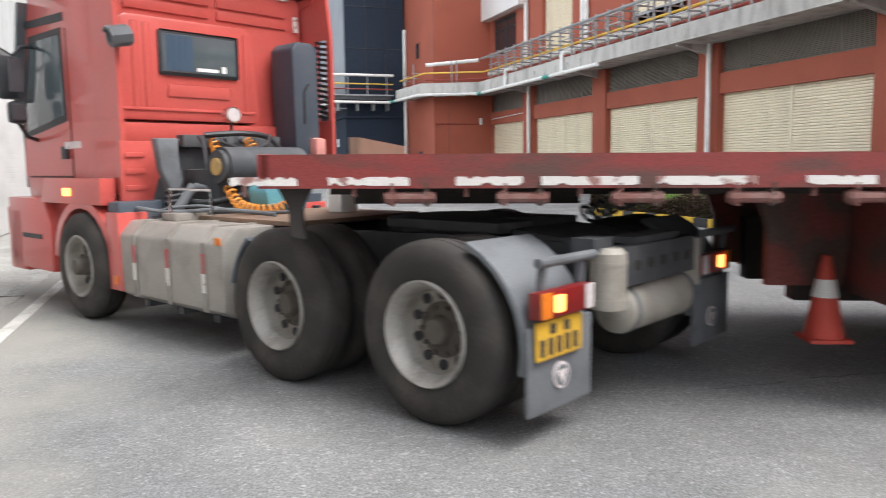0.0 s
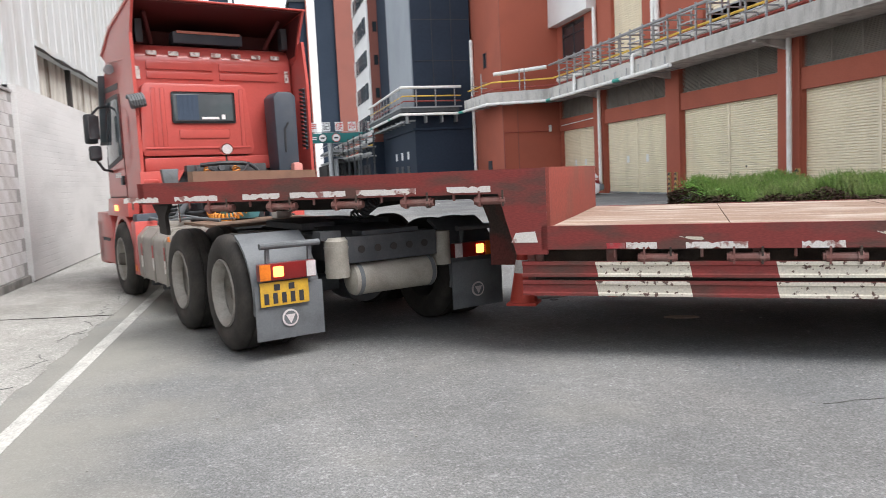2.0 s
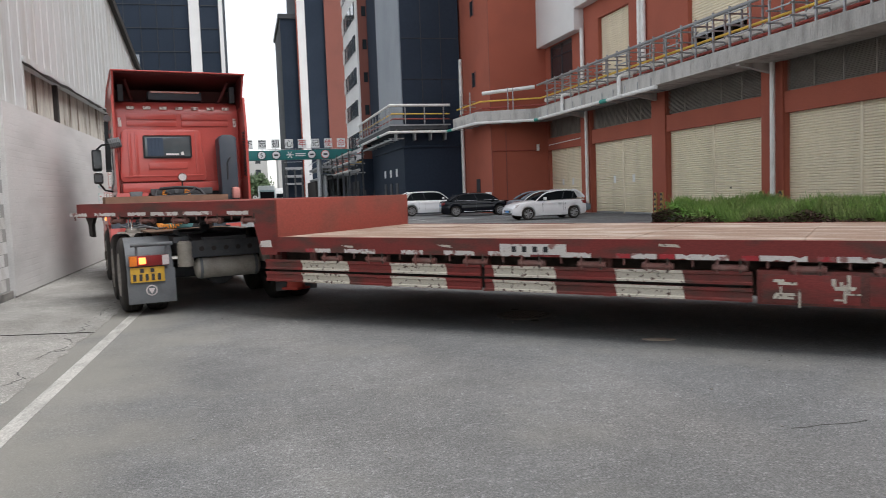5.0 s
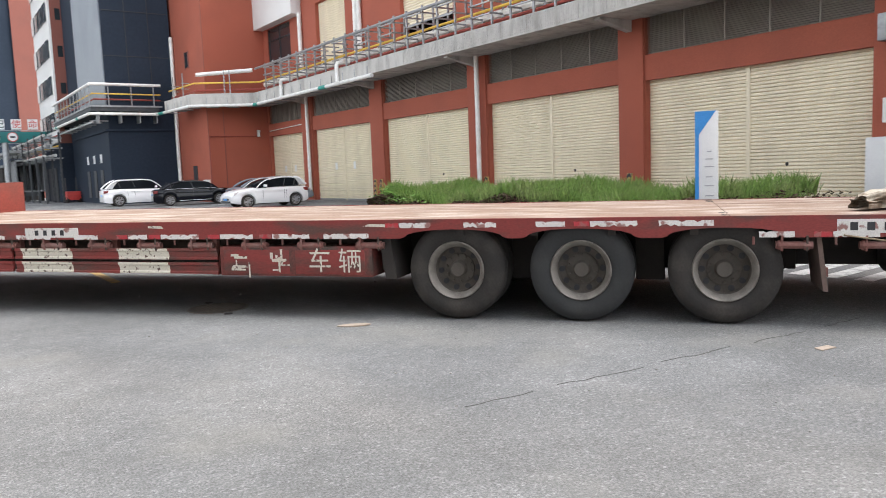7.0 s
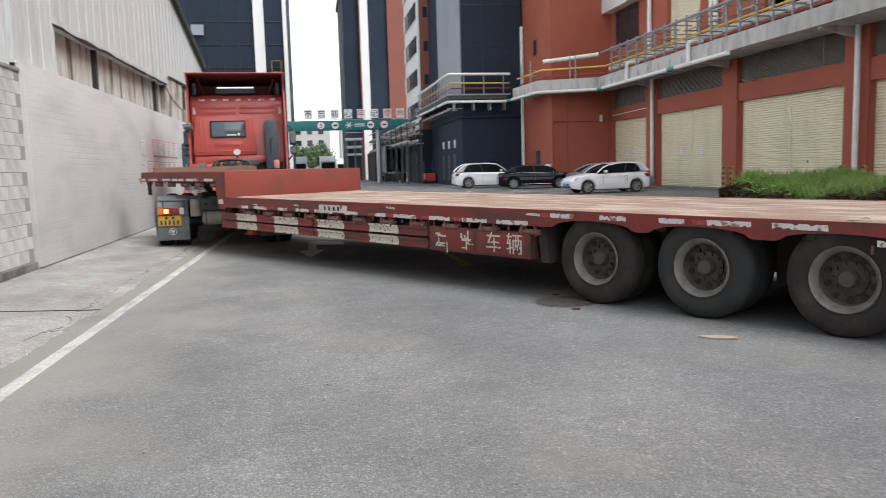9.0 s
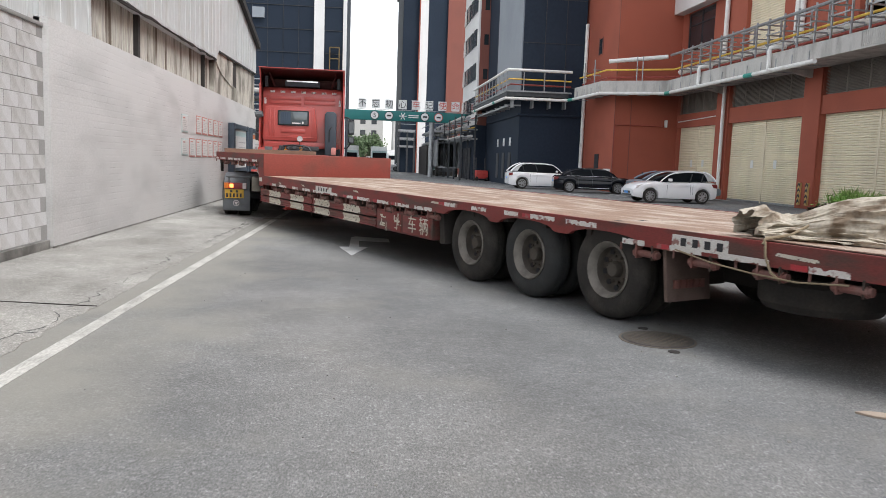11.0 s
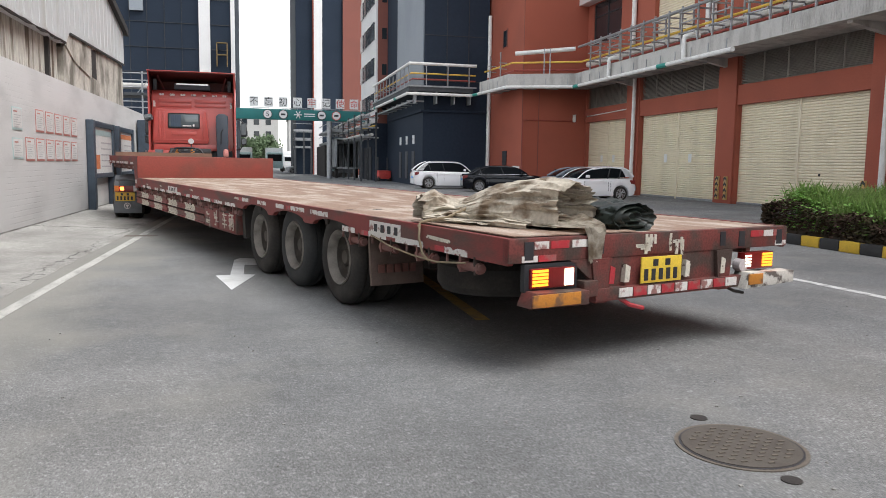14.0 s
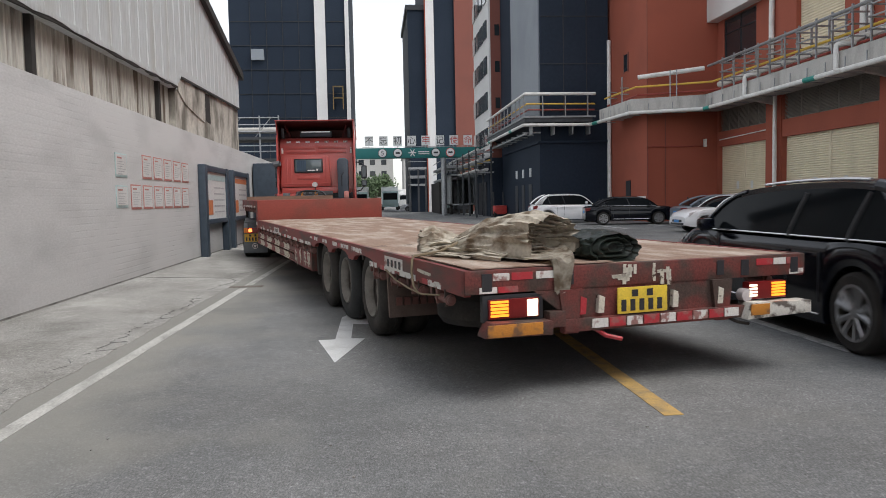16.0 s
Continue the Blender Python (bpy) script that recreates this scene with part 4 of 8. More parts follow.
def leaves(name, count, spots, size, material, label, blade=False, seed=1):
    rng = np.random.default_rng(seed)
    vs, fs = [], []
    for i in range(count):
        x, y, z = spots(rng)
        s = size * rng.uniform(0.6, 1.3)
        a = rng.uniform(0, math.tau)
        c, d = math.cos(a), math.sin(a)
        k = len(vs)
        if blade:
            bend = rng.uniform(0.1, 0.55) * s * 6
            h = s * 7
            vs += [(x - c * s * 0.12, y - d * s * 0.12, z), (x + c * s * 0.12, y + d * s * 0.12, z), (x - d * bend * 0.4 + c * s * 0.1, y + c * bend * 0.4 + d * s * 0.1, z + h * 0.6), (x - d * bend, y + c * bend, z + h)]
            fs += [(k, k + 1, k + 2), (k, k + 2, k + 3)]
        else:
            t = rng.uniform(-0.9, 0.9)
            u = np.array((c, d, t * 0.6)) * s
            w = np.array((-d * 0.5, c * 0.5, rng.uniform(-0.5, 0.6))) * s * 0.8
            p = np.array((x, y, z))
            vs += [tuple(p - u), tuple(p + w), tuple(p + u), tuple(p - w)]
            fs.append((k, k + 1, k + 2, k + 3))
    me = bpy.data.meshes.new(name)
    me.from_pydata(vs, [], fs)
    me.materials.append(material)
    ob = new(name, me)
    return tagged(ob, label, "hedge", "", "stuff")


def top_of(x, y):
    return 0.78 + 0.14 * math.sin(y * 1.1) + 0.08 * math.sin(y * 3.7 + x * 2) + 0.05 * math.sin(x * 5)


def shrub_spot(rng):
    x, y = rng.uniform(X0 + 0.05, X1 - 0.1), rng.uniform(Y0 + 0.1, Y1 - 0.05)
    if rng.random() < 0.45:
        x = X0 + 0.05 + abs(rng.normal(0, 0.12))
    if rng.random() < 0.12:
        y = Y1 - 0.05 - abs(rng.normal(0, 0.12))
    t = top_of(x, y)
    return x + rng.normal(0, 0.04), y, min(t, 0.15 + rng.random() ** 0.6 * (t * 0.86 - 0.1))


def grass_spot(rng):
    x, y = rng.uniform(X0 + 0.25, X1 - 0.2), rng.uniform(Y0 + 0.9, Y1 - 0.4)
    return x, y, top_of(x, y) - rng.uniform(0.1, 0.22)


def young_spot(rng):
    c = ((11.7, 17.9), (12.0, 16.6), (12.3, 9.0), (13.2, 12.0))[rng.integers(0, 4)]
    x, y = c[0] + rng.normal(0, 0.35), c[1] + rng.normal(0, 0.45)
    x = max(x, X0 + 0.08)
    return x, min(y, Y1 - 0.1), rng.uniform(0.3, top_of(x, y) + 0.12)


leaves("hedge_shrub", 34000, shrub_spot, 0.038, LEAFPURPLE, "dense purple brown shrub hedge in the planter", seed=2)
leaves("hedge_grass", 34000, grass_spot, 0.048, LEAF, "tall unkempt green grass growing over the hedge", blade=True, seed=3)
leaves("hedge_young", 9000, young_spot, 0.04, LEAFLIGHT, "bright green young shrub growth in the hedge", seed=5)
tot = thing("sign_totem", "blue and white direction totem standing by the hedge", "sign", m=pose(10.85, 7.25, 0, 0, 0, -58))
part("panel", B((-0.17, 0.17, -0.05, 0.05, 0, 2.26), bev=0.01), SIGNWHITE, tot)
part("blue_edge", P([(-0.175, 0.02), (-0.115, 0.02), (-0.115, 1.9), (0.14, 2.262), (-0.175, 2.262)], "y", -0.056, 0.056), SIGNBLUE, tot, "blue edge and slanted head")
for z, w in ((1.62, 0.1), (1.5, 0.16), (1.38, 0.2), (1.22, 0.14), (1.08, 0.2), (0.92, 0.18), (0.8, 0.22)):
    part("print_bar", B((0.04 - w * 0.35, 0.04 + w * 0.35, -0.056, -0.05, z, z + 0.018)), PRINT, tot)

# ---- west side: block wall, white wall, old shed ----
wb = tagged(new("wall_west_blocks"), "unrendered wall of whitewashed concrete blocks", "wall", "", "structure")
part("core", B((-4.2, -3.888, -70, 13.2, 0, 3.2)), MORTAR, wb, "mortar core")
part("footing", B((-4.2, -3.84, -70, 13.2, 0, 0.22), bev=0.02), FOOTING, wb, "dark stained footing")
bm = bmesh.new()
bx(bm, -0.03, 0.03, -0.193, 0.193, -0.094, 0.094)
bl = [mesh_of("block", bm.copy(), BLOCK), mesh_of("block", bm, BLOCKDULL)]
random.seed(3)
for r in range(15):
    for k in range(18):
        y = 6.4 + k * 0.4 + (0.2 if r % 2 else 0)
        if y < 13.05:
            piece("block", bl[random.random() < 0.4], wb, pose(-3.915 + random.uniform(-0.0025, 0.0025), y, 0.33 + r * 0.2, random.uniform(-0.2, 0.2), 0, random.uniform(-0.2, 0.2)))
part("cap", B((-4.22, -3.86, 5.5, 13.2, 3.18, 3.24), bev=0.02), MORTAR, wb)

WHITEWALL = mat("white painted block wall", (0.52, 0.518, 0.515), 0.85, col2=(0.39, 0.39, 0.388), scale=1.1, amount=0.7, fine=30, grain=0.08, bump=0.0, stretch=(1, 0.5, 1.5))
nt = WHITEWALL.node_tree
br = nt.nodes.new("ShaderNodeTexBrick")
br.inputs["Scale"].default_value, br.inputs["Mortar Size"].default_value = 1.0, 0.012
br.inputs["Brick Width"].default_value, br.inputs["Row Height"].default_value = 2.6, 0.11
sep, com = nt.nodes.new("ShaderNodeSeparateXYZ"), nt.nodes.new("ShaderNodeCombineXYZ")
tcn = nt.nodes.new("ShaderNodeTexCoord")
nt.links.new(tcn.outputs["Object"], sep.inputs["Vector"])
nt.links.new(sep.outputs["Y"], com.inputs["X"])
nt.links.new(sep.outputs["Z"], com.inputs["Y"])
nt.links.new(com.outputs["Vector"], br.inputs["Vector"])
bpn = nt.nodes.new("ShaderNodeBump")
bpn.inputs["Strength"].default_value, bpn.inputs["Distance"].default_value, bpn.invert = 0.17, 0.01, True
# the joints stand out in some places and are painted over in others
hide, amt = nt.nodes.new("ShaderNodeTexNoise"), nt.nodes.new("ShaderNodeMapRange")
hide.inputs["Scale"].default_value, hide.inputs["Detail"].default_value = 0.9, 5.0
nt.links.new(tcn.outputs["Object"], hide.inputs["Vector"])
amt.inputs["From Min"].default_value, amt.inputs["From Max"].default_value = 0.42, 0.62
amt.inputs["To Min"].default_value, amt.inputs["To Max"].default_value = 0.05, 0.55
nt.links.new(hide.outputs["Fac"], amt.inputs["Value"])
nt.links.new(amt.outputs["Result"], bpn.inputs["Strength"])
nt.links.new(br.outputs["Fac"], bpn.inputs["Height"])
nt.links.new(bpn.outputs["Normal"], nt.nodes["Principled BSDF"].inputs["Normal"])
solid("wall_west_white", B((-4.1, -3.8, 13.2, 43, 0.0, 3.33), bev=0.008), WHITEWALL, "white painted wall with faint horizontal joints", "wall", "structure")
solid("baseboard", B((-3.83, -3.79, 13.2, 43, 0.04, 0.125)), FOOTING, "dark damp foot of the white wall", "baseboard", "structure")
solid("wall_west_end", B((-9.0, -4.1, 42.7, 43, 0, 3.3)), WHITEWALL, "white painted return wall", "wall", "structure")


def roof_z(y):
    return 6.1 + (35.2 - y) * 0.214


shed = thing("old_shed", "old metal clad shed behind the white wall", "building")
part("body", P([(-60, 0), (35.2, 0), (35.2, 6.1), (8, roof_z(8)), (-60, roof_z(8))], "x", -12, -4.25), OLDCLAD, shed)
part("cladding", P([(-60, 3.2), (15.5, 3.2), (15.5, 4.3), (26.4, 4.4), (26.9, 4.75), (35.25, 4.95), (35.25, roof_z(35.25)), (8, roof_z(8)), (-60, roof_z(8))], "x", -4.2, -4.0), CLAD, shed, "weathered white sheet cladding")
bm = bmesh.new()
y = 2.0
while y < 35.2:
    lo = 3.2 if y < 15.5 else 4.35 if y < 26.5 else 4.95
    prism(bm, [(-4.0, y - 0.014), (-3.988, y - 0.007), (-3.988, y + 0.007), (-4.0, y + 0.014)], "z", lo, min(roof_z(y), roof_z(8)))
    y += 0.58
part("ribs", bm, CLAD, shed)
bm = bmesh.new()
y = 15.6
while y < 26.4:
    prism(bm, [(-4.25, y - 0.05), (-4.2, y - 0.025), (-4.2, y + 0.025), (-4.25, y + 0.05)], "z", 3.2, 4.4)
    y += 0.17
part("old_sheet_ribs", bm, OLDCLAD, shed, "rust streaked corrugated strip")
for y in (18.6, 25.2):
    part("strut", B((-4.22, -4.12, y, y + 0.14, 3.2, 4.45)), DARKTRIM, shed)
rng = random.Random(12)
low = [(15.4 + k * 0.55, 4.28 + 0.006 * k + rng.uniform(-0.03, 0.02)) for k in range(21)]
# shadow below the cladding, drawn as a thin ragged dark strip
part("edge_shadow", P(low + [(y, z + 0.05) for y, z in reversed(low)], "x", -4.02, -3.975), DARKTRIM, shed, "dark ragged strip painted as the cladding edge's shadow")
low = [(15.4 + k * 0.5, 4.32 + 0.006 * k + rng.uniform(-0.035, 0.01)) for k in range(23)]
part("bent_lip", P(low + [(26.4, 4.5), (15.4, 4.42)], "x", -3.995, -3.965), CLAD, shed, "bent pale sheet edge")
part("torn_sheet", P([(26.5, 4.42), (27.4, 4.12), (28.3, 4.0), (29.6, 3.86), (29.7, 4.72), (28.4, 4.74), (27.0, 4.73)], "x", -4.055, -4.03), MOSS, shed, "torn stained sheet hanging under the cladding")
part("dark_gap", P([(29.85, 3.95), (30.5, 3.9), (30.45, 4.78), (29.85, 4.74)], "x", -4.06, -4.052), DARKTRIM, shed, "dark gap in the peeling wall")
part("cladding_edge", P([(26.9, 4.7), (31.0, 4.8), (35.25, 4.9), (35.25, 4.96), (31.0, 4.86), (26.9, 4.76)], "x", -4.01, -3.985), DARKTRIM, shed, "dark strip along the lower edge of the cladding")
part("peeling_patch", P([(26.4, 3.3), (35.2, 3.3), (35.2, 4.9), (27.0, 4.75), (26.4, 4.3)], "x", -4.24, -4.06), MOSS, shed, "mouldy peeling render patch")
part("roof_edge", P([(35.5, 6.0), (35.5, 6.25), (8, roof_z(8) + 0.2), (-60, roof_z(8) + 0.2), (-60, roof_z(8) - 0.02), (8, roof_z(8) - 0.02)], "x", -12.2, -3.85), DARKTRIM, shed, "ragged dark roof edge")
part("corner_post", B((-4.0, -3.92, 13.2, 13.4, 3.2, 10)), CLAD, shed)
for y in (9.6, 10.2, 11.0):
    part("gutter_pipe", C(((-3.9, y, 3.25), (-3.9, y, 10), 0.07, 10)), GALV, shed)

# notices on the white wall
def poster(y0, y1, z0, z1, border, group):
    th = thing("wall_poster", "framed paper notice fixed on the white wall", "poster", group)
    part("border", B((-3.8, -3.79, y0, y1, z0, z1), bev=0.002), border, th)
    part("sheet", B((-3.79, -3.787, y0 + 0.03, y1 - 0.03, z0 + 0.045, z1 - 0.025)), POSTERPAPER, th)
    part("title_bar", B((-3.787, -3.785, y0 + 0.1, y0 + 0.34, z1 - 0.1, z1 - 0.07)), POSTERRED, th)
    for q in range(6):
        part("print_bar", B((-3.787, -3.785, y0 + 0.1, y1 - 0.1 - 0.07 * (q % 3), z1 - 0.16 - q * 0.045, z1 - 0.148 - q * 0.045)), PRINT, th)


for k in range(5):
    poster(22.58 + k * 0.785, 23.2 + k * 0.785, 2.03, 2.51, POSTERRED, "red bordered notices")
for k in range(6):
    poster(21.8 + k * 0.77, 22.42 + k * 0.77, 1.42, 1.9, POSTERRED, "red bordered notices")
poster(20.98, 21.62, 2.02, 2.46, VANTEAL, "teal bordered notices")
poster(20.96, 21.6, 1.46, 1.87, VANTEAL, "teal bordered notices")
for y0, y1 in ((27.35, 30.6), (31.3, 34.4)):
    th = thing("notice_board", "slate framed glazed notice board on two posts", "notice board", "notice boards by the wall")
    for y in (y0, y1 - 0.3):
        part("post", B((-3.79, -3.6, y, y + 0.3, 0.0, 2.55), bev=0.01), POSTFRAME, th)
    part("header", B((-3.78, -3.61, y0 + 0.3, y1 - 0.3, 2.38, 2.54), bev=0.01), POSTFRAME, th)
    part("sill", B((-3.78, -3.62, y0 + 0.3, y1 - 0.3, 0.95, 1.08), bev=0.01), POSTFRAME, th)
    part("sheet", B((-3.76, -3.66, y0 + 0.3, y1 - 0.3, 1.08, 2.38)), POSTERPAPER, th)
    part("title_bar", B((-3.66, -3.655, y0 + 0.35, y1 - 0.35, 2.15, 2.3)), ORANGEPRINT if y0 > 31 else VANTEAL, th)
    part("print_block", B((-3.66, -3.655, y0 + 0.4, y0 + 1.1, 1.2, 1.6)), ORANGEPRINT, th)
    for q in range(5):
        part("print_bar", B((-3.66, -3.655, y0 + 1.3, y1 - 0.5, 1.25 + q * 0.17, 1.29 + q * 0.17)), PRINT, th)
solid("guard_hut", B((-3.75, -2.6, 36.2, 38.6, 0, 3.0), bev=0.03), POSTFRAME, "dark slate cabin standing beyond the notice boards", "cabin")

# steel stair racks beyond the white wall
st = thing("steel_stair", "grey steel stair and platforms against the far tower", "stair")
for z in (3.6, 4.7):
    part("landing", B((-8.5, -3.9, 46, 48, z, z + 0.14)), CHASSIS, st)
for x in (-8.4, -7.2, -6.0, -4.9, -3.95):
    part("post", B((x, x + 0.07, 46, 46.07, 0, 5.9)), GALV, st)
for z in (4.1, 4.4, 5.1, 5.45, 5.8):
    part("rail", C(((-8.5, 46.03, z), (-3.9, 46.03, z), 0.03, 8)), GALV, st)
for x in (-8.2, -6.7, -5.2):
    part("stay", C(((x, 46.05, 4.7), (x + 0.9, 46.05, 5.8), 0.025, 8)), GALV, st)
part("pipe", C(((-8.5, 46.6, 5.2), (-3.9, 46.6, 5.2), 0.16, 12)), FARWALL, st, "thick pale pipe")

# ---- far end of the street ----
def platform(x0, x1, y0, y1, zs):
    th = thing("loading_platform", "steel pipe platform along the far buildings", "platform", "platforms at the street end")
    for z in zs:
        part("deck", B((x0, x1, y0, y1, z, z + 0.25)), GALV, th)
        part("rail", B((x0, x1, y0, y0 + 0.06, z + 0.9, z + 0.96), (x0, x0 + 0.06, y0, y1, z + 0.9, z + 0.96)), GALV, th)
    for x in (x0, (x0 + x1) / 2, x1 - 0.2):
        part("leg", B((x, x + 0.2, y0, y0 + 0.2, 0, zs[-1])), CHASSIS, th)


platform(7.8, 10.4, 82, 96, (3.4, 4.6))
platform(5.0, 7.2, 99, 99.7, (3.2, 4.2, 5.2))
solid("dark_gate", B((7.6, 10.9, 86, 97, 0, 3.3)), UNDER, "dark loading hall under the far platform", "gate")
box = thing("box_truck", "parked truck with an open dark cargo box", "truck", m=pose(9.3, 79.5, 0))
part("cargo_frame", B((-1.2, -1.05, 0, 6, 0.9, 3.9), (1.05, 1.2, 0, 6, 0.9, 3.9), (-1.2, 1.2, 0, 6, 3.75, 3.9), (-1.2, 1.2, 0, 6, 0.9, 1.05), (-1.05, 1.05, 5.8, 6, 1.05, 3.75)), GALV, box)
part("chassis", B((-0.5, 0.5, 0, 8, 0.5, 0.9)), CHASSIS, box)
for x in (-1.0, 1.0):
    part("wheel", C(((x - 0.14, 1.2, 0.48), (x + 0.14, 1.2, 0.48), 0.48, 20)), TYRE, box)
    part("wheel", C(((x - 0.14, 7.0, 0.48), (x + 0.14, 7.0, 0.48), 0.48, 20)), TYRE, box)
part("cab", B((-1.15, 1.15, 6.2, 8, 0.6, 2.9), bev=0.08), VANTEAL, box)
random.seed(8)
for k in range(12):
    x, y, z = 11.6 + (k % 3) * 0.62, 76.0 + (k // 6) * 0.7, (k // 3 % 2) * 0.42 + (0.42 if k > 8 else 0)
    solid("crate", B((x, x + 0.55, y, y + 0.6, z + 0.004, z + 0.4), bev=0.01), CRATE, "blue plastic crate in a pile", "crate", group="blue crates")
bin_ = thing("blue_container", "tall blue steel stillage beside the far building", "container")
part("frame_box", B((10.9, 12.3, 70.0, 70.8, 0, 2.0), bev=0.02), CRATE, bin_)
fk = thing("forklift", "small red forklift parked beside blue crates", "forklift", m=pose(11.0, 68.0, 0))
part("body", B((-0.5, 0.5, -0.6, 0.6, 0.2, 0.9), bev=0.06), SIGNRED, fk)
part("mast", B((-0.45, -0.35, 0.6, 0.7, 0.1, 2.0), (0.35, 0.45, 0.6, 0.7, 0.1, 2.0)), CHASSIS, fk)
for x in (-0.45, 0.45):
    for y in (-0.4, 0.4):
        part("wheel", C(((x - 0.08, y, 0.22), (x + 0.08, y, 0.22), 0.22, 14)), TYRE, fk)


def far_truck(x, y, material, w, ln, h, label):
    th = thing("parked_truck", label, "truck", "trucks parked far down the street", m=pose(x, y, 0))
    part("box", B((-w / 2, w / 2, 1.8, ln, 1.0, h), bev=0.05), SIGNWHITE, th)
    part("cab", B((-w / 2 + 0.05, w / 2 - 0.05, 0, 1.75, 0.5, h - 0.7), bev=0.15), material, th)
    part("windscreen", B((-w / 2 + 0.2, w / 2 - 0.2, -0.02, 0.05, 1.6, h - 1.0)), CARGLASS, th)
    for sx in (-1, 1):
        for yy in (1.0, ln - 1.4):
            part("wheel", C(((sx * (w / 2 - 0.1) - 0.13, yy, 0.45), (sx * (w / 2 - 0.1) + 0.13, yy, 0.45), 0.45, 16)), TYRE, th)


far_truck(-1.2, 108, VANTEAL, 2.4, 8, 3.4, "pale teal box truck parked far down the street")
far_truck(3.2, 122, VANTEAL, 2.5, 9, 3.6, "white box truck parked far down the street")
far_truck(6.0, 132, SIGNWHITE, 2.4, 8, 3.3, "white lorry parked far down the street")
for k, (x, y, w, h) in enumerate(((-16, 210, 22, 13), (8, 190, 16, 11.5), (22, 230, 22, 16))):
    th = thing("far_building", "pale low building far beyond the street", "building", "far buildings")
    part("body", B((x, x + w, y, y + 12, 0, h)), FARWALL, th)
    part("roof", B((x - 0.3, x + w + 0.3, y - 0.3, y + 12.3, h, h + 0.4)), CONCRETE, th)
    for z in range(2, int(h) - 1, 3):
        for q in range(int(w / 3)):
            part("window", B((x + 0.8 + q * 3, x + 2.2 + q * 3, y - 0.05, y, z, z + 1.4)), DARKGLASS, th)
part("turret", B((14, 16, 192, 194, 11.9, 14)), FARWALL, bpy.data.objects["far_building.001"])


def tree(x, y, h, seed):
    rng = random.Random(seed)
    th = thing("tree", "leafy green street tree with a loose crown", "tree", "trees at the street end", m=pose(x, y, 0))
    bm = bmesh.new()
    cy(bm, (0, 0, 0), (0.1, 0, h * 0.5), 0.2, 8, 0.12)
    tips = []
    for k in range(9):
        a = k * 2.4
        p = (math.cos(a) * h * 0.26, math.sin(a) * h * 0.26, h * rng.uniform(0.5, 0.86))
        cy(bm, (0.06, 0, h * rng.uniform(0.25, 0.48)), p, 0.07, 6, 0.03)
        tips.append(p)
    part("trunk", bm, BARK, th)
    vs, fs = [], []
    for k in range(2600):
        c = tips[rng.randrange(len(tips))]
        p = Vector(c) + Vector((rng.gauss(0, 1), rng.gauss(0, 1), rng.gauss(0, 0.8))) * h * 0.1
        u = Vector((rng.uniform(-1, 1), rng.uniform(-1, 1), rng.uniform(-1, 1))) * 0.22
        w = u.orthogonal() * 0.7
        i = len(vs)
        vs += [tuple(p - u), tuple(p + w), tuple(p + u), tuple(p - w)]
        fs.append((i, i + 1, i + 2, i + 3))
    me = bpy.data.meshes.new("crown")
    me.from_pydata(vs, [], fs)
    me.materials.append(TREELEAF)
    piece("crown", me, th, pose(0, 0, 0))


for k, (x, y, h) in enumerate(((-4.5, 150, 6.4), (-1.5, 146, 5.6), (1.0, 152, 6.2), (2.6, 156, 5.2), (-8, 155, 6.5))):
    tree(x, y, h, k)


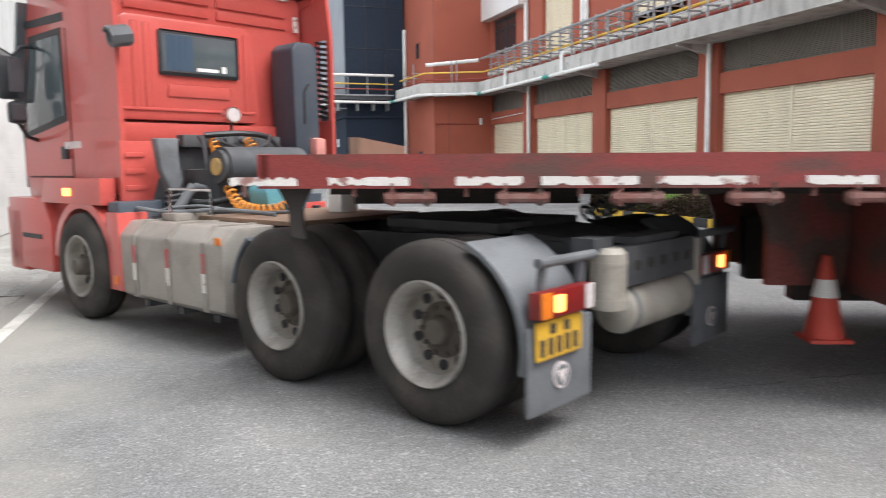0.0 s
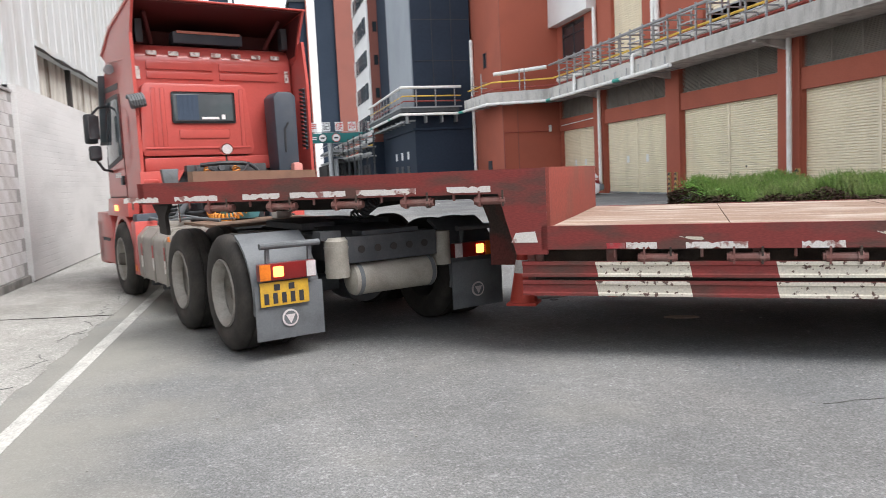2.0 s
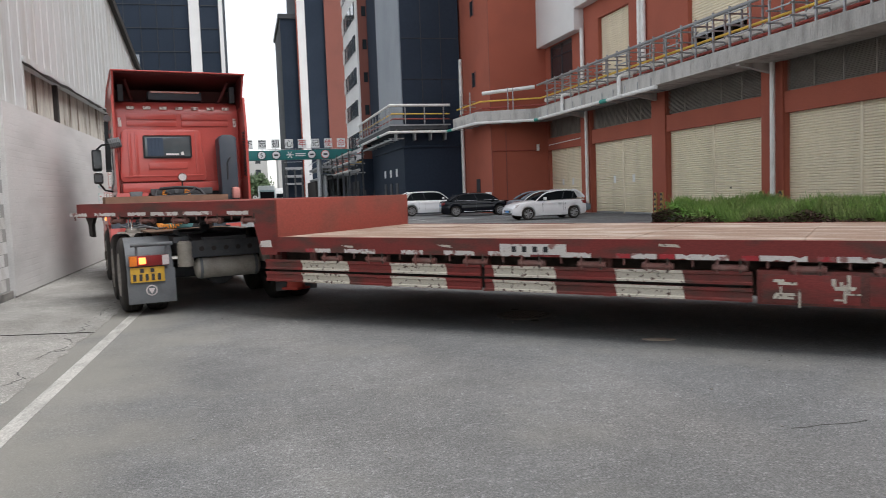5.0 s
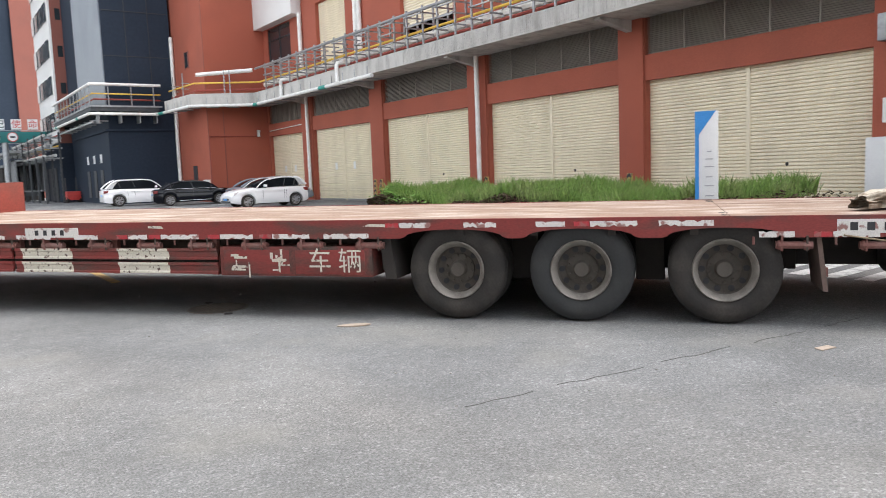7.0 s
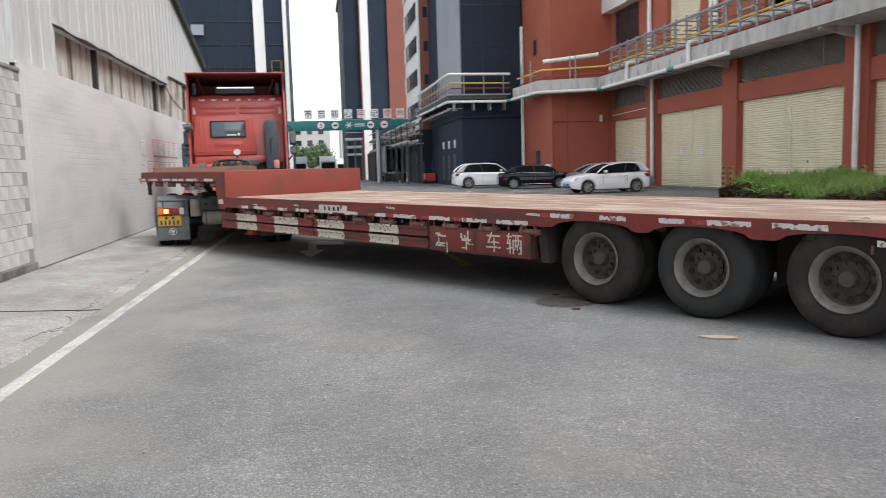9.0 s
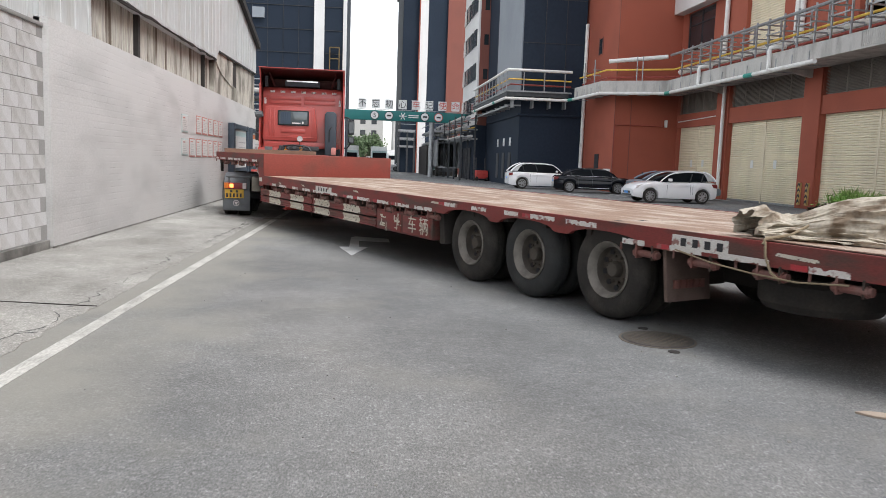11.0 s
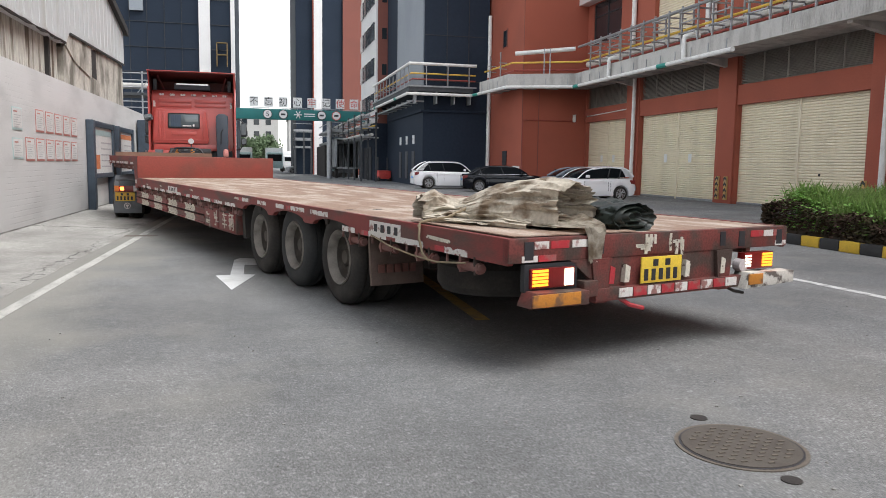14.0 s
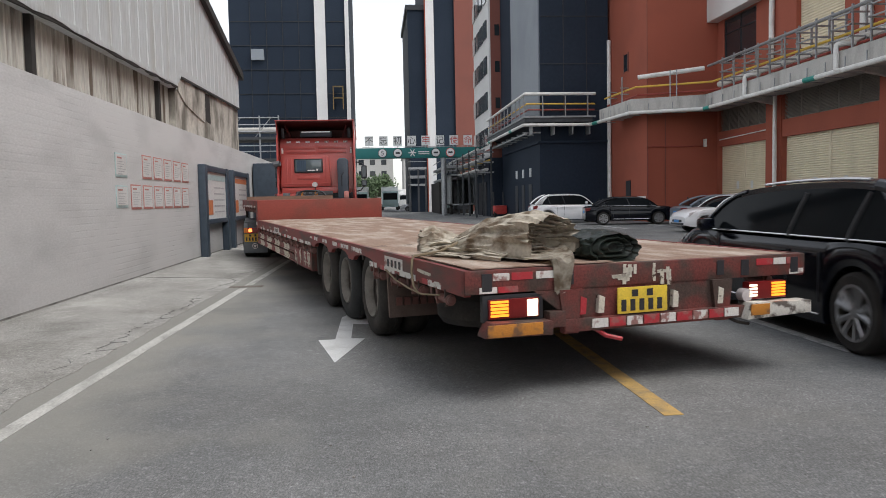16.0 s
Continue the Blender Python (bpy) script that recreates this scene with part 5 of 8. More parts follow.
# ---- truck wheels ----
def wheel_meshes(r, width, tyre_material, rim_material=RIM, hub_out=0.05, deep=0.0):
    """Tyre, rim, hub and hand holes of a left wheel; the outer face is at x = 0, inwards is +x."""
    w, ri = width, r * 0.56
    bm = bmesh.new()
    lathe(bm, [(ri, 0.03), (r * 0.66, 0.0), (r * 0.82, 0.0), (r * 0.93, 0.02), (r * 0.985, 0.05), (r, 0.09), (r, w * 0.36), (r * 0.975, w * 0.38), (r, w * 0.4), (r, w * 0.6), (r * 0.975, w * 0.62), (r, w * 0.64), (r, w - 0.09), (r * 0.985, w - 0.05), (r * 0.93, w - 0.02), (r * 0.82, w), (ri, w - 0.03)], 0, 40, True)
    tyre = mesh_of("tyre", bm, tyre_material, 40)
    bm = bmesh.new()
    lathe(bm, [(ri, 0.03), (ri * 1.04, 0.012), (ri * 1.0, 0.006), (ri * 0.95, 0.02), (ri * 0.92, 0.06), (ri * 0.88, 0.11 + deep * 0.5), (ri * 0.8, 0.135 + deep), (ri * 0.45, 0.15 + deep), (0.001, 0.15 + deep), (0.001, 0.2 + deep), (ri * 0.9, 0.2 + deep), (ri, w - 0.01)], 0, 36, True)
    rim = mesh_of("rim", bm, rim_material, 40)
    bm = bmesh.new()
    lathe(bm, [(ri * 1.045, 0.014), (ri * 1.01, 0.0), (ri * 0.945, 0.012), (ri * (0.93 if not deep else 0.83), 0.05 + deep * 1.1), (ri * (0.945 if not deep else 0.86), 0.055 + deep * 1.15), (ri * 0.99, 0.03)], 0, 36, True)
    lip = mesh_of("lip", bm, RIMLIPDULL if rim_material is RIMTRAILER else RIMLIP, 40)
    bm = bmesh.new()
    lathe(bm, [(0.001, hub_out), (ri * 0.24, hub_out), (ri * 0.29, hub_out + 0.02), (ri * 0.31, 0.11 + deep), (ri * 0.55, 0.125 + deep), (ri * 0.55, 0.16 + deep)], 0, 24)
    hub = mesh_of("hub", bm, RIMDARK, 40)
    bm = bmesh.new()
    cy(bm, (0.095 + deep, 0, ri * 0.47), (0.13 + deep, 0, ri * 0.47), 0.016, 6)
    nut = mesh_of("wheel_nut", bm, RIMDARK)
    bm = bmesh.new()
    cy(bm, (0.128 + deep, 0, ri * (0.71 if not deep else 0.7)), (0.16 + deep, 0, ri * (0.71 if not deep else 0.7)), ri * 0.105, 12)
    hole = mesh_of("hand_hole", bm, SIGNBLACK)
    return tyre, rim, hub, hole, lip, nut


def add_wheel(parent, meshes, place, right=False, dual=0.0, other=None):
    tyre, rim, hub, hole, lip, nut = meshes
    wh = piece("wheel", rim, parent, pose(*place, 0, 0, 180 if right else 0))
    piece("tyre", other or tyre, wh, pose(0, 0, 0))
    if dual:
        piece("tyre", tyre, wh, pose(dual, 0, 0))
    piece("hub", hub, wh, pose(0, 0, 0))
    piece("lip", lip, wh, pose(0, 0, 0))
    for k in range(10):
        piece("hand_hole", hole, wh, pose(0, 0, 0, 36 * k, 0, 0))
        piece("wheel_nut", nut, wh, pose(0, 0, 0, 36 * k + 18, 0, 0))
    return wh


def number_plate(parent, x0, x1, y, z0, z1, material, name="number_plate"):
    """A yellow plate whose characters are plain bars."""
    pl = part(name, B((x0, x1, y - 0.012, y, z0, z1), bev=0.004), material, parent, "yellow plate with dark bars")
    w, h = x1 - x0, z1 - z0
    for a, b in ((0.28, 0.4), (0.58, 0.7)):
        part("bar", B((x0 + w * a, x0 + w * b, y - 0.016, y - 0.011, z0 + h * 0.64, z0 + h * 0.9)), SIGNBLACK, pl)
    for k in range(5):
        part("bar", B((x0 + w * (0.07 + k * 0.18), x0 + w * (0.165 + k * 0.18), y - 0.016, y - 0.011, z0 + h * 0.1, z0 + h * 0.54)), SIGNBLACK, pl)
    return pl


# ---- low-bed trailer: x right, y ahead from its rear end ----
trailer = thing("lowbed_trailer", "long worn red low-bed trailer with a gooseneck and three axles", "trailer")


def tp(name, bm, material, label="", parent=None):
    """A trailer part; the whole frame rises slightly towards the front."""
    for v in bm.verts:
        v.co.z += 0.0078 * v.co.y
    return part(name, bm, material, parent or trailer, label)


W2 = 1.57
DZ = 0.965
AX = (5.56, 4.33, 3.04)
random.seed(21)
# deck sheets
ys = [0.0, 1.5, 3.0, 4.6, 6.2, 7.8, 9.4, 11.0, 12.5, 13.92]
for a, b in zip(ys, ys[1:]):
    for c, d in ((-W2 + 0.06, -0.52), (-0.515, 0.515), (0.52, W2 - 0.06)):
        tp("deck_plate", B((c, d, a + 0.004, b - 0.004, DZ - 0.012, DZ + random.uniform(0.0, 0.004))), DECK)
# side rails with arches over the wheels
def arch_rail(y0, y1):
    pts = [(y0, DZ + 0.006), (y1, DZ + 0.006), (y1, DZ - 0.185)]
    for u in AX:
        top, half, low = DZ - 0.095, 0.5, DZ - 0.17
        pts += [(u + half + 0.05, DZ - 0.185)] + [(u + half * math.cos(a), low + (top - low) * math.sin(a)) for a in np.linspace(0, math.pi, 11)] + [(u - half - 0.05, DZ - 0.185)]
    return pts + [(y0, DZ - 0.185)]


for s in (-1, 1):
    tp("side_rail", P(arch_rail(0.0, 13.95), "x", s * W2, s * (W2 - 0.05)), TRED, "red side rail with chipped paint")
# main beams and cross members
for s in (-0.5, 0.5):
    tp("main_beam", B((s - 0.09, s + 0.09, 0.3, 14.4, 0.42, 0.94), bev=0.01), UNDER, "dark main beam")
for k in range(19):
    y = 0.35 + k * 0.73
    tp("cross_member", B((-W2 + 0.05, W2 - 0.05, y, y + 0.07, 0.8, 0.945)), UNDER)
# gooseneck
GZ = 1.447
for s in (-1, 1):
    tp("gooseneck_rail", P([(13.9, GZ), (17.88, GZ), (17.88, GZ - 0.2), (14.3, GZ - 0.2), (14.16, 0.74), (13.9, 0.74)], "x", s * W2, s * (W2 - 0.06)), TRED, "red gooseneck side rail")
    web = [(14.05, GZ - 0.2), (15.1, GZ - 0.2), (14.85, GZ - 0.24), (14.68, GZ - 0.34), (14.62, GZ - 0.5), (14.62, 0.54), (14.1, 0.54)]
    tp("gooseneck_web", P(web, "x", s * 0.66, s * 0.58), TDIRTY, "dark red bracing plate")
tp("gooseneck_deck", B((-W2 + 0.05, W2 - 0.05, 13.96, 17.84, GZ - 0.03, GZ - 0.004)), TRUST, "rusty gooseneck deck")
tp("step_wall", B((-W2 + 0.002, W2 - 0.002, 13.87, 13.93, DZ - 0.01, GZ + 0.004), bev=0.006), TRUST, "rust red step wall across the deck")
tp("front_beam", B((-W2, W2, 17.82, 17.9, GZ - 0.2, GZ + 0.002), bev=0.006), TRED)
tp("front_board", B((-1.5, 1.0, 17.3, 17.36, GZ, GZ + 0.1)), BOARD, "loose brown plank")
tp("neck_box", B((-0.95, 0.95, 13.95, 17.6, GZ - 0.26, GZ - 0.05)), UNDER)
tp("king_plate", B((-0.6, 0.6, 15.9, 17.5, GZ - 0.34, GZ - 0.26)), UNDER)
tp("neck_bulkhead", B((-1.52, 1.52, 14.02, 14.08, 0.5, GZ - 0.2)), TDIRTY)
tp("hanging_flap", P([(17.6, GZ - 0.2), (17.8, GZ - 0.2), (17.74, GZ - 0.32), (17.73, 0.96), (17.65, 0.94), (17.66, GZ - 0.32)], "x", -1.5, -1.44), UNDER, "black rubber flap")
tp("red_marker", B((-1.56, -1.53, 14.02, 14.06, 0.9, 1.2)), TRUST)
# rail tape, rollers with brackets
def ragged(x, y0, y1, z0, z1, rng, bite=0.4):
    """A worn strip of tape on a side rail: a thin plate with torn edges."""
    n, h = 14, z1 - z0
    lo = [(y0 + (y1 - y0) * k / n, z0 + h * bite * (rng.random() if rng.random() < 0.22 else 0.0)) for k in range(n + 1)]
    hi = [(y0 + (y1 - y0) * k / n + 0.006 * rng.random(), z1 - h * bite * (rng.random() if rng.random() < 0.22 else 0.0)) for k in range(n, -1, -1)]
    return P(lo + hi, "x", x - 0.003, x + 0.003)


tape_rng = random.Random(33)
rail_y = [0.5 + k * 0.66 for k in range(27)]
for k, y in enumerate(rail_y):
    neck = y > 14.2
    zt = GZ if neck else DZ
    over = any(abs(y - u) < 0.55 for u in AX)
    for s in (-1, 1):
        if y < 13.4 or neck:
            tz = zt - 0.18 if not over else zt - 0.075
            ln = random.uniform(0.34, 0.56) if neck else random.uniform(0.22, 0.5)
            tp("white_tape", ragged(s * W2, y, y + ln, tz - 0.004, tz + 0.048, tape_rng), REFWHITE)
            if random.random() < 0.4 and not neck:
                tp("red_tape", ragged(s * W2, y + ln + 0.01, y + min(0.65, ln + 0.15), tz, tz + 0.045, tape_rng, 0.15), REFRED)
        if not over and (y < 13.4 or neck) and y < 17.4:
            x = s * (W2 - 0.035)
            z = zt - 0.255
            r = tp("winch_roller", C(((x, y - 0.15, z), (x, y + 0.15, z), 0.034, 10), ((x, y - 0.12, z), (x, y - 0.08, z), 0.046, 10), ((x, y + 0.1, z), (x, y + 0.13, z), 0.046, 10)), STEELPIN, "worn strap roller")
            for e in (-0.1, 0.1):
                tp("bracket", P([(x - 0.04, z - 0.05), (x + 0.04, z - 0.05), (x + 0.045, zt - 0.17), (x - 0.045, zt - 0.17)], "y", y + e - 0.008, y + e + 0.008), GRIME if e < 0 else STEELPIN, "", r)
        if not over and (y < 13.2 or neck):
            x = s * (W2 - 0.03)
            tp("rope_hook", C(((x, y + 0.33, zt - 0.18), (x, y + 0.33, zt - 0.25), 0.012, 6)), STEELPIN)
# lower side guard, red with cream blocks
for s in (-1, 1):
    x0, x1 = s * (W2 - 0.01), s * (W2 - 0.05)
    for z0, z1 in ((0.4, 0.525), (0.555, 0.68)):
        for a, b in ((8.22, 10.95), (11.0, 14.12)):
            g = tp("guard_plank", P([(x1, z0), (x0, z0), (x0, z0 + 0.02), (x0 - s * 0.014, z0 + 0.03), (x0 - s * 0.014, z1 - 0.04), (x0, z1 - 0.03), (x0, z1), (x1, z1)], "y", a, b), TRED, "red pressed steel side guard plank")
        for a, b in ((12.78, 13.5), (11.42, 12.16), (10.12, 10.83), (8.82, 9.48)):
            xc, xd = x0 + s * 0.003, x0 - s * 0.011
            bm = P([(xd - s * 0.012, z0 + 0.002), (xc, z0 + 0.002), (xc, z0 + 0.021), (xd, z0 + 0.031), (xd, z1 - 0.039), (xc, z1 - 0.029), (xc, z1 - 0.002), (xd - s * 0.012, z1 - 0.002)], "y", a, b)
            for v in bm.verts:
                v.co.y += (v.co.z - z0) * 0.2
            tp("cream_block", bm, CREAM, "chipped cream warning block")
    for y in (8.3, 9.6, 10.97, 12.3, 13.4, 14.0):
        tp("guard_post", B((s * (W2 - 0.12) - 0.03, s * (W2 - 0.12) + 0.03, y - 0.04, y + 0.04, 0.38, 0.8)), STEELPIN)
    tp("guard_backing", B((min(s * (W2 - 0.07), s * (W2 - 0.09)), max(s * (W2 - 0.07), s * (W2 - 0.09)), 8.25, 14.05, 0.42, 0.66)), UNDER)
    # added plate: stops light from the far side, coloured like rusty clutter
    tp("view_block_plate", B((min(s * (W2 - 0.3), s * (W2 - 0.33)), max(s * (W2 - 0.3), s * (W2 - 0.33)), 6.4, 14.0, 0.42, 0.94)), GRIME, "added plate blocking light from beyond, coloured as rusty clutter")
    bxp = tp("tool_box", B((min(x0, s * 1.0), max(x0, s * 1.0), 6.42, 8.18, 0.385, 0.7), bev=0.012), TDIRTY, "dirty red tool box")
    for a in (6.5, 7.35):
        tp("box_panel", B((x0 - 0.006, x0 + 0.006, a, a + 0.78, 0.41, 0.665), bev=0.003), TRED, "", bxp)
    # worn cream brush lettering, unreadable
    rng = random.Random(5)
    bm = bmesh.new()
    for c in (7.9, 7.5):
        for q in range(9):
            y, z = c + rng.uniform(-0.1, 0.1), 0.54 + rng.uniform(-0.09, 0.09)
            ln, wd = rng.uniform(0.03, 0.09), rng.uniform(0.007, 0.013)
            if rng.random() < 0.5:
                ln, wd = wd, ln
            bx(bm, x0 + s * 0.006 - 0.003, x0 + s * 0.006 + 0.003, y - ln, y + ln, z - wd, z + wd)
    tagged(tp("worn_strokes", bm, CREAM, "worn cream brush strokes", bxp), kind="stuff")
    for c, ch in ((7.0, "\u8f66"), (6.66, "\u8f86")):
        lettering("brush_character", ch, 0.27, CREAM, bxp, Matrix(((0, 0, s, x0 + s * 0.007), (-1 if s < 0 else 1, 0, 0, c), (0, 1, 0, 0.535 + 0.0078 * c), (0, 0, 0, 1))), 0.003)
    tp("mud_flap", P([(6.18, 0.36), (6.3, 0.36), (6.36, 0.8), (6.24, 0.8)], "x", s * 1.5, s * 0.9), UNDER, "dark rubber flap")
    tp("rear_flap", P([(2.2, 0.3), (2.24, 0.3), (2.3, 0.78), (2.26, 0.78)], "x", s * 1.52, s * 0.95), FLAPDUST, "brown mud flap with worn print")
    for q in range(5):
        tp("flap_print", B((min(s * (1.45 - q * 0.085), s * (1.39 - q * 0.085)), max(s * (1.45 - q * 0.085), s * (1.39 - q * 0.085)), 2.19, 2.215, 0.42, 0.5)), STEELPIN, "worn pale print bar")
    for u in AX:
        tp("spring", B((s * 0.62 - 0.05, s * 0.62 + 0.05, u - 0.42, u + 0.42, 0.36, 0.44)), UNDER)
    # plate with worn dark print near the rear of the rail
    tp("name_plate", B((s * W2 - 0.005, s * W2 + 0.005, 1.55, 2.15, DZ - 0.15, DZ - 0.03)), REFWHITE, "worn white plate with dark bars")
    for q in range(4):
        tp("name_bar", B((s * W2 - 0.008, s * W2 + 0.008, 1.6 + q * 0.13, 1.66 + q * 0.13, DZ - 0.125, DZ - 0.055)), SIGNBLACK)
    tp("name_plate", B((s * W2 - 0.005, s * W2 + 0.005, 10.0, 10.75, DZ - 0.16, DZ - 0.05)), REFWHITE, "worn white plate with dark bars")
    for q in range(4):
        tp("name_bar", B((s * W2 - 0.008, s * W2 + 0.008, 10.2 + q * 0.12, 10.25 + q * 0.12, DZ - 0.135, DZ - 0.075)), SIGNBLACK)
    tp("wear_patch", P([(13.98, 0.84), (14.2, 0.84), (14.16, 0.92), (14.0, 0.93)], "x", s * W2 - 0.004, s * W2 + 0.004), REFWHITE, "peeled white sticker")
    for q in range(8):
        y = random.uniform(0.6, 13.2)
        if not any(abs(y - u) < 0.6 for u in AX):
            z = DZ - random.uniform(0.06, 0.13)
            tp("paint_chip", P([(y, z), (y + random.uniform(0.08, 0.3), z + 0.01), (y + 0.2, z + 0.035), (y + 0.03, z + 0.03)], "x", s * W2 - 0.002, s * W2 + 0.002), CREAM)
# added near-black boxes keep bright ground from showing between the wheels
for a in (-0.8, 0.56):
    tp("view_block_box", B((a, a + 0.24, 2.35, 6.25, 0.4, 0.86), bev=0.01), UNDER, "added dark box blocking the bright view between the wheels")
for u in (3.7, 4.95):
    tp("spring_box", B((-0.95, 0.95, u - 0.14, u + 0.14, 0.3, 0.8), bev=0.02), UNDER, "added dark hanger box blocking the bright view between the axles")
for u in AX:
    tp("axle", C(((-1.1, u, 0.49 - 0.0078 * u), (1.1, u, 0.49 - 0.0078 * u), 0.07, 12)), UNDER)
bm = bmesh.new()
lathe(bm, [(0.26, -0.12), (0.46, -0.14), (0.5, -0.08), (0.5, 0.08), (0.46, 0.14), (0.26, 0.12)], 0, 30, True)
bmesh.ops.rotate(bm, verts=bm.verts, matrix=Matrix.Rotation(radians(90), 3, "Y"))
bmesh.ops.translate(bm, verts=bm.verts, vec=(-0.85, 1.15, 0.54))
tp("spare_tyre", bm, TYRE, "spare tyre hung under the deck")
# rear end
tp("end_beam", B((-W2, W2, -0.02, 0.06, DZ - 0.17, DZ + 0.005), bev=0.008), TDIRTY, "battered dark red end beam")
tp("end_panel", B((-0.8, 0.75, -0.012, 0.03, 0.55, DZ - 0.17)), TDIRTY)
tp("gusset", P([(-1.02, DZ - 0.17), (-0.76, DZ - 0.17), (-0.76, 0.6)], "y", -0.03, 0.01), TDIRTY, "dark red corner gusset")
tp("lamp_backing", B((-1.44, -0.95, -0.03, 0.02, 0.585, 0.785), bev=0.008), BLACKP, "black lamp housing")
tp("loose_plate", B((-1.5, -0.3, 0.03, 1.5, DZ + 0.012, DZ + 0.02)), DECK, "loose worn deck sheet")
tp("side_strap", T([(-1.585, 0.5, 0.74), (-1.6, 0.9, 0.7), (-1.6, 1.3, 0.71), (-1.595, 1.7, 0.74), (-1.58, 2.1, 0.8)], 0.008, 6), ROPE, "slack grey strap along the rail")
tp("side_strap", T([(-1.585, 1.2, 0.97), (-1.6, 1.18, 0.86), (-1.6, 1.12, 0.74), (-1.58, 1.05, 0.69)], 0.011, 6), ROPE, "knotted rope over the rail")
for s in (-0.72, 0.68):
    tp("end_bracket", P([(s - 0.1, DZ - 0.17), (s + 0.1, DZ - 0.17), (s + 0.06, 0.46), (s - 0.06, 0.46)], "y", -0.05, 0.02), TDIRTY)
    tp("socket", B((s - 0.035, s + 0.035, -0.026, -0.018, DZ - 0.135, DZ - 0.015)), SIGNBLACK)
for s in (-1.4, 0.93, 1.45):
    tp("socket", B((s - 0.04, s + 0.04, -0.026, -0.018, DZ - 0.15, DZ - 0.02)), SIGNBLACK)
for a, b, m_ in ((-1.35, -1.22, REFWHITE), (-1.2, -1.03, REFRED), (-1.0, -0.85, REFWHITE), (1.05, 1.22, REFRED), (1.23, 1.36, REFWHITE), (1.37, 1.46, REFRED)):
    tp("end_tape", B((a, b, -0.025, -0.018, DZ - 0.075, DZ - 0.02)), m_)
for a, b, m_ in ((-1.46, -1.32, REFWHITE), (-1.31, -1.15, REFRED), (1.4, 1.55, REFWHITE)):
    tp("end_tape", B((a, b, -0.025, -0.018, DZ - 0.165, DZ - 0.12)), m_)
under = tp("underrun_bar", B((-0.78, 0.92, -0.06, 0.02, 0.47, 0.57), bev=0.01), TDIRTY, "dark red underrun bar")
for k in range(9):
    a = -0.55 + k * 0.155
    tp("bar_tape", B((a, a + 0.14, -0.068, -0.06, 0.49, 0.56)), REFWHITE if k % 2 == 0 else REFRED, "", under)
for s, x0, x1 in ((-1, -1.47, -0.82), (1, 0.86, 1.53)):
    bmp = tp("bumper", P([(x0, 0.49 if s < 0 else 0.46), (x1 - (0.1 if s < 0 else 0), 0.48), (x1 - (0.1 if s < 0 else 0), 0.585), (x0 + 0.05, 0.6)], "y", -0.14, 0.02, 0.01), TDIRTY if s < 0 else SCUFFED, "scraped bumper corner")
    tp("orange_reflector", B((x0 + (0.02 if s < 0 else 0.03), x0 + (0.46 if s < 0 else 0.22), -0.15, -0.138, 0.495, 0.585), bev=0.004), ORANGEWORN, "", bmp)
number_plate(trailer, -0.325, 0.13, -0.055, 0.58, 0.785, PLATENEW)
for s in (-1, 1):
    x0, x1 = (-1.4, -0.99) if s < 0 else (0.95, 1.34)
    lamp = tp("tail_lamp", B((x0, x1, -0.05, 0.03, 0.61, 0.755), bev=0.008), LAMPRED, "red rear lamp cluster")
    a = x0 if s < 0 else x1 - 0.17
    for q in range(5):
        tp("amber_cell", B((a + 0.015, a + 0.155, -0.058, -0.048, 0.628 + q * 0.025, 0.646 + q * 0.025)), GLOWAMBER, "lit amber cells", lamp)
    a = x1 - 0.1 if s < 0 else x0
    if s < 0:
        tp("reversing_cell", B((a, a + 0.085, -0.058, -0.048, 0.62, 0.745), bev=0.006), GLOWWHITE, "lit white cell", lamp)
    else:
        for q in range(4):
            tp("reversing_cell", B((a + 0.005, a + 0.08, -0.058, -0.048, 0.635 + q * 0.028, 0.652 + q * 0.028)), GLOWWHITE, "lit white cells", lamp)
tp("lamp_box", B((-0.92, -0.78, -0.08, 0.02, 0.52, 0.64), bev=0.008), TDIRTY)
tp("round_lamp", C(((0.93, -0.055, 0.65), (0.93, 0.02, 0.65), 0.055, 16)), LAMPCLEAR, "round clear lamp")
bm = bmesh.new()
rng = random.Random(9)
for c in (-0.2, 0.1):
    for q in range(9 if c < 0 else 6):
        x, z = c + rng.uniform(-0.08, 0.08), DZ - 0.085 + rng.uniform(-0.05, 0.05)
        ln, wd = rng.uniform(0.035, 0.075), rng.uniform(0.01, 0.017)
        if rng.random() < 0.5:
            ln, wd = wd, ln
        bx(bm, x - ln, x + ln, -0.026, -0.018, z - wd, z + wd)
tagged(tp("brush_marks", bm, CREAM, "rough white brush marks"), kind="stuff")
for x, m_ in ((-0.46, CREAM), (0.22, CREAM), (0.66, CREAM), (-0.62, REFRED)):
    tp("paint_smear", P([(x - 0.03, 0.6), (x + 0.02, 0.6), (x + 0.03, 0.72), (x - 0.02, 0.74)], "y", -0.056, -0.012), m_)
tp("red_rag", T([(-0.5, 0.0, 0.48), (-0.42, -0.05, 0.42), (-0.3, -0.08, 0.39)], 0.018, 6), REFRED, "red rag hanging below")
tp("dark_hook", T([(0.75, 0.0, 0.48), (0.85, -0.03, 0.43), (0.95, -0.05, 0.41)], 0.014, 6), UNDER)
# spiral air hoses at the neck
def coil(a, b, turns, r, wire):
    a, b = Vector(a), Vector(b)
    d = (b - a).normalized()
    u = d.orthogonal().normalized()
    w = d.cross(u)
    n = turns * 8
    return T([a + (b - a) * (k / n) + (u * math.cos(k * math.tau / 8) + w * math.sin(k * math.tau / 8)) * r for k in range(n + 1)], wire, 5)


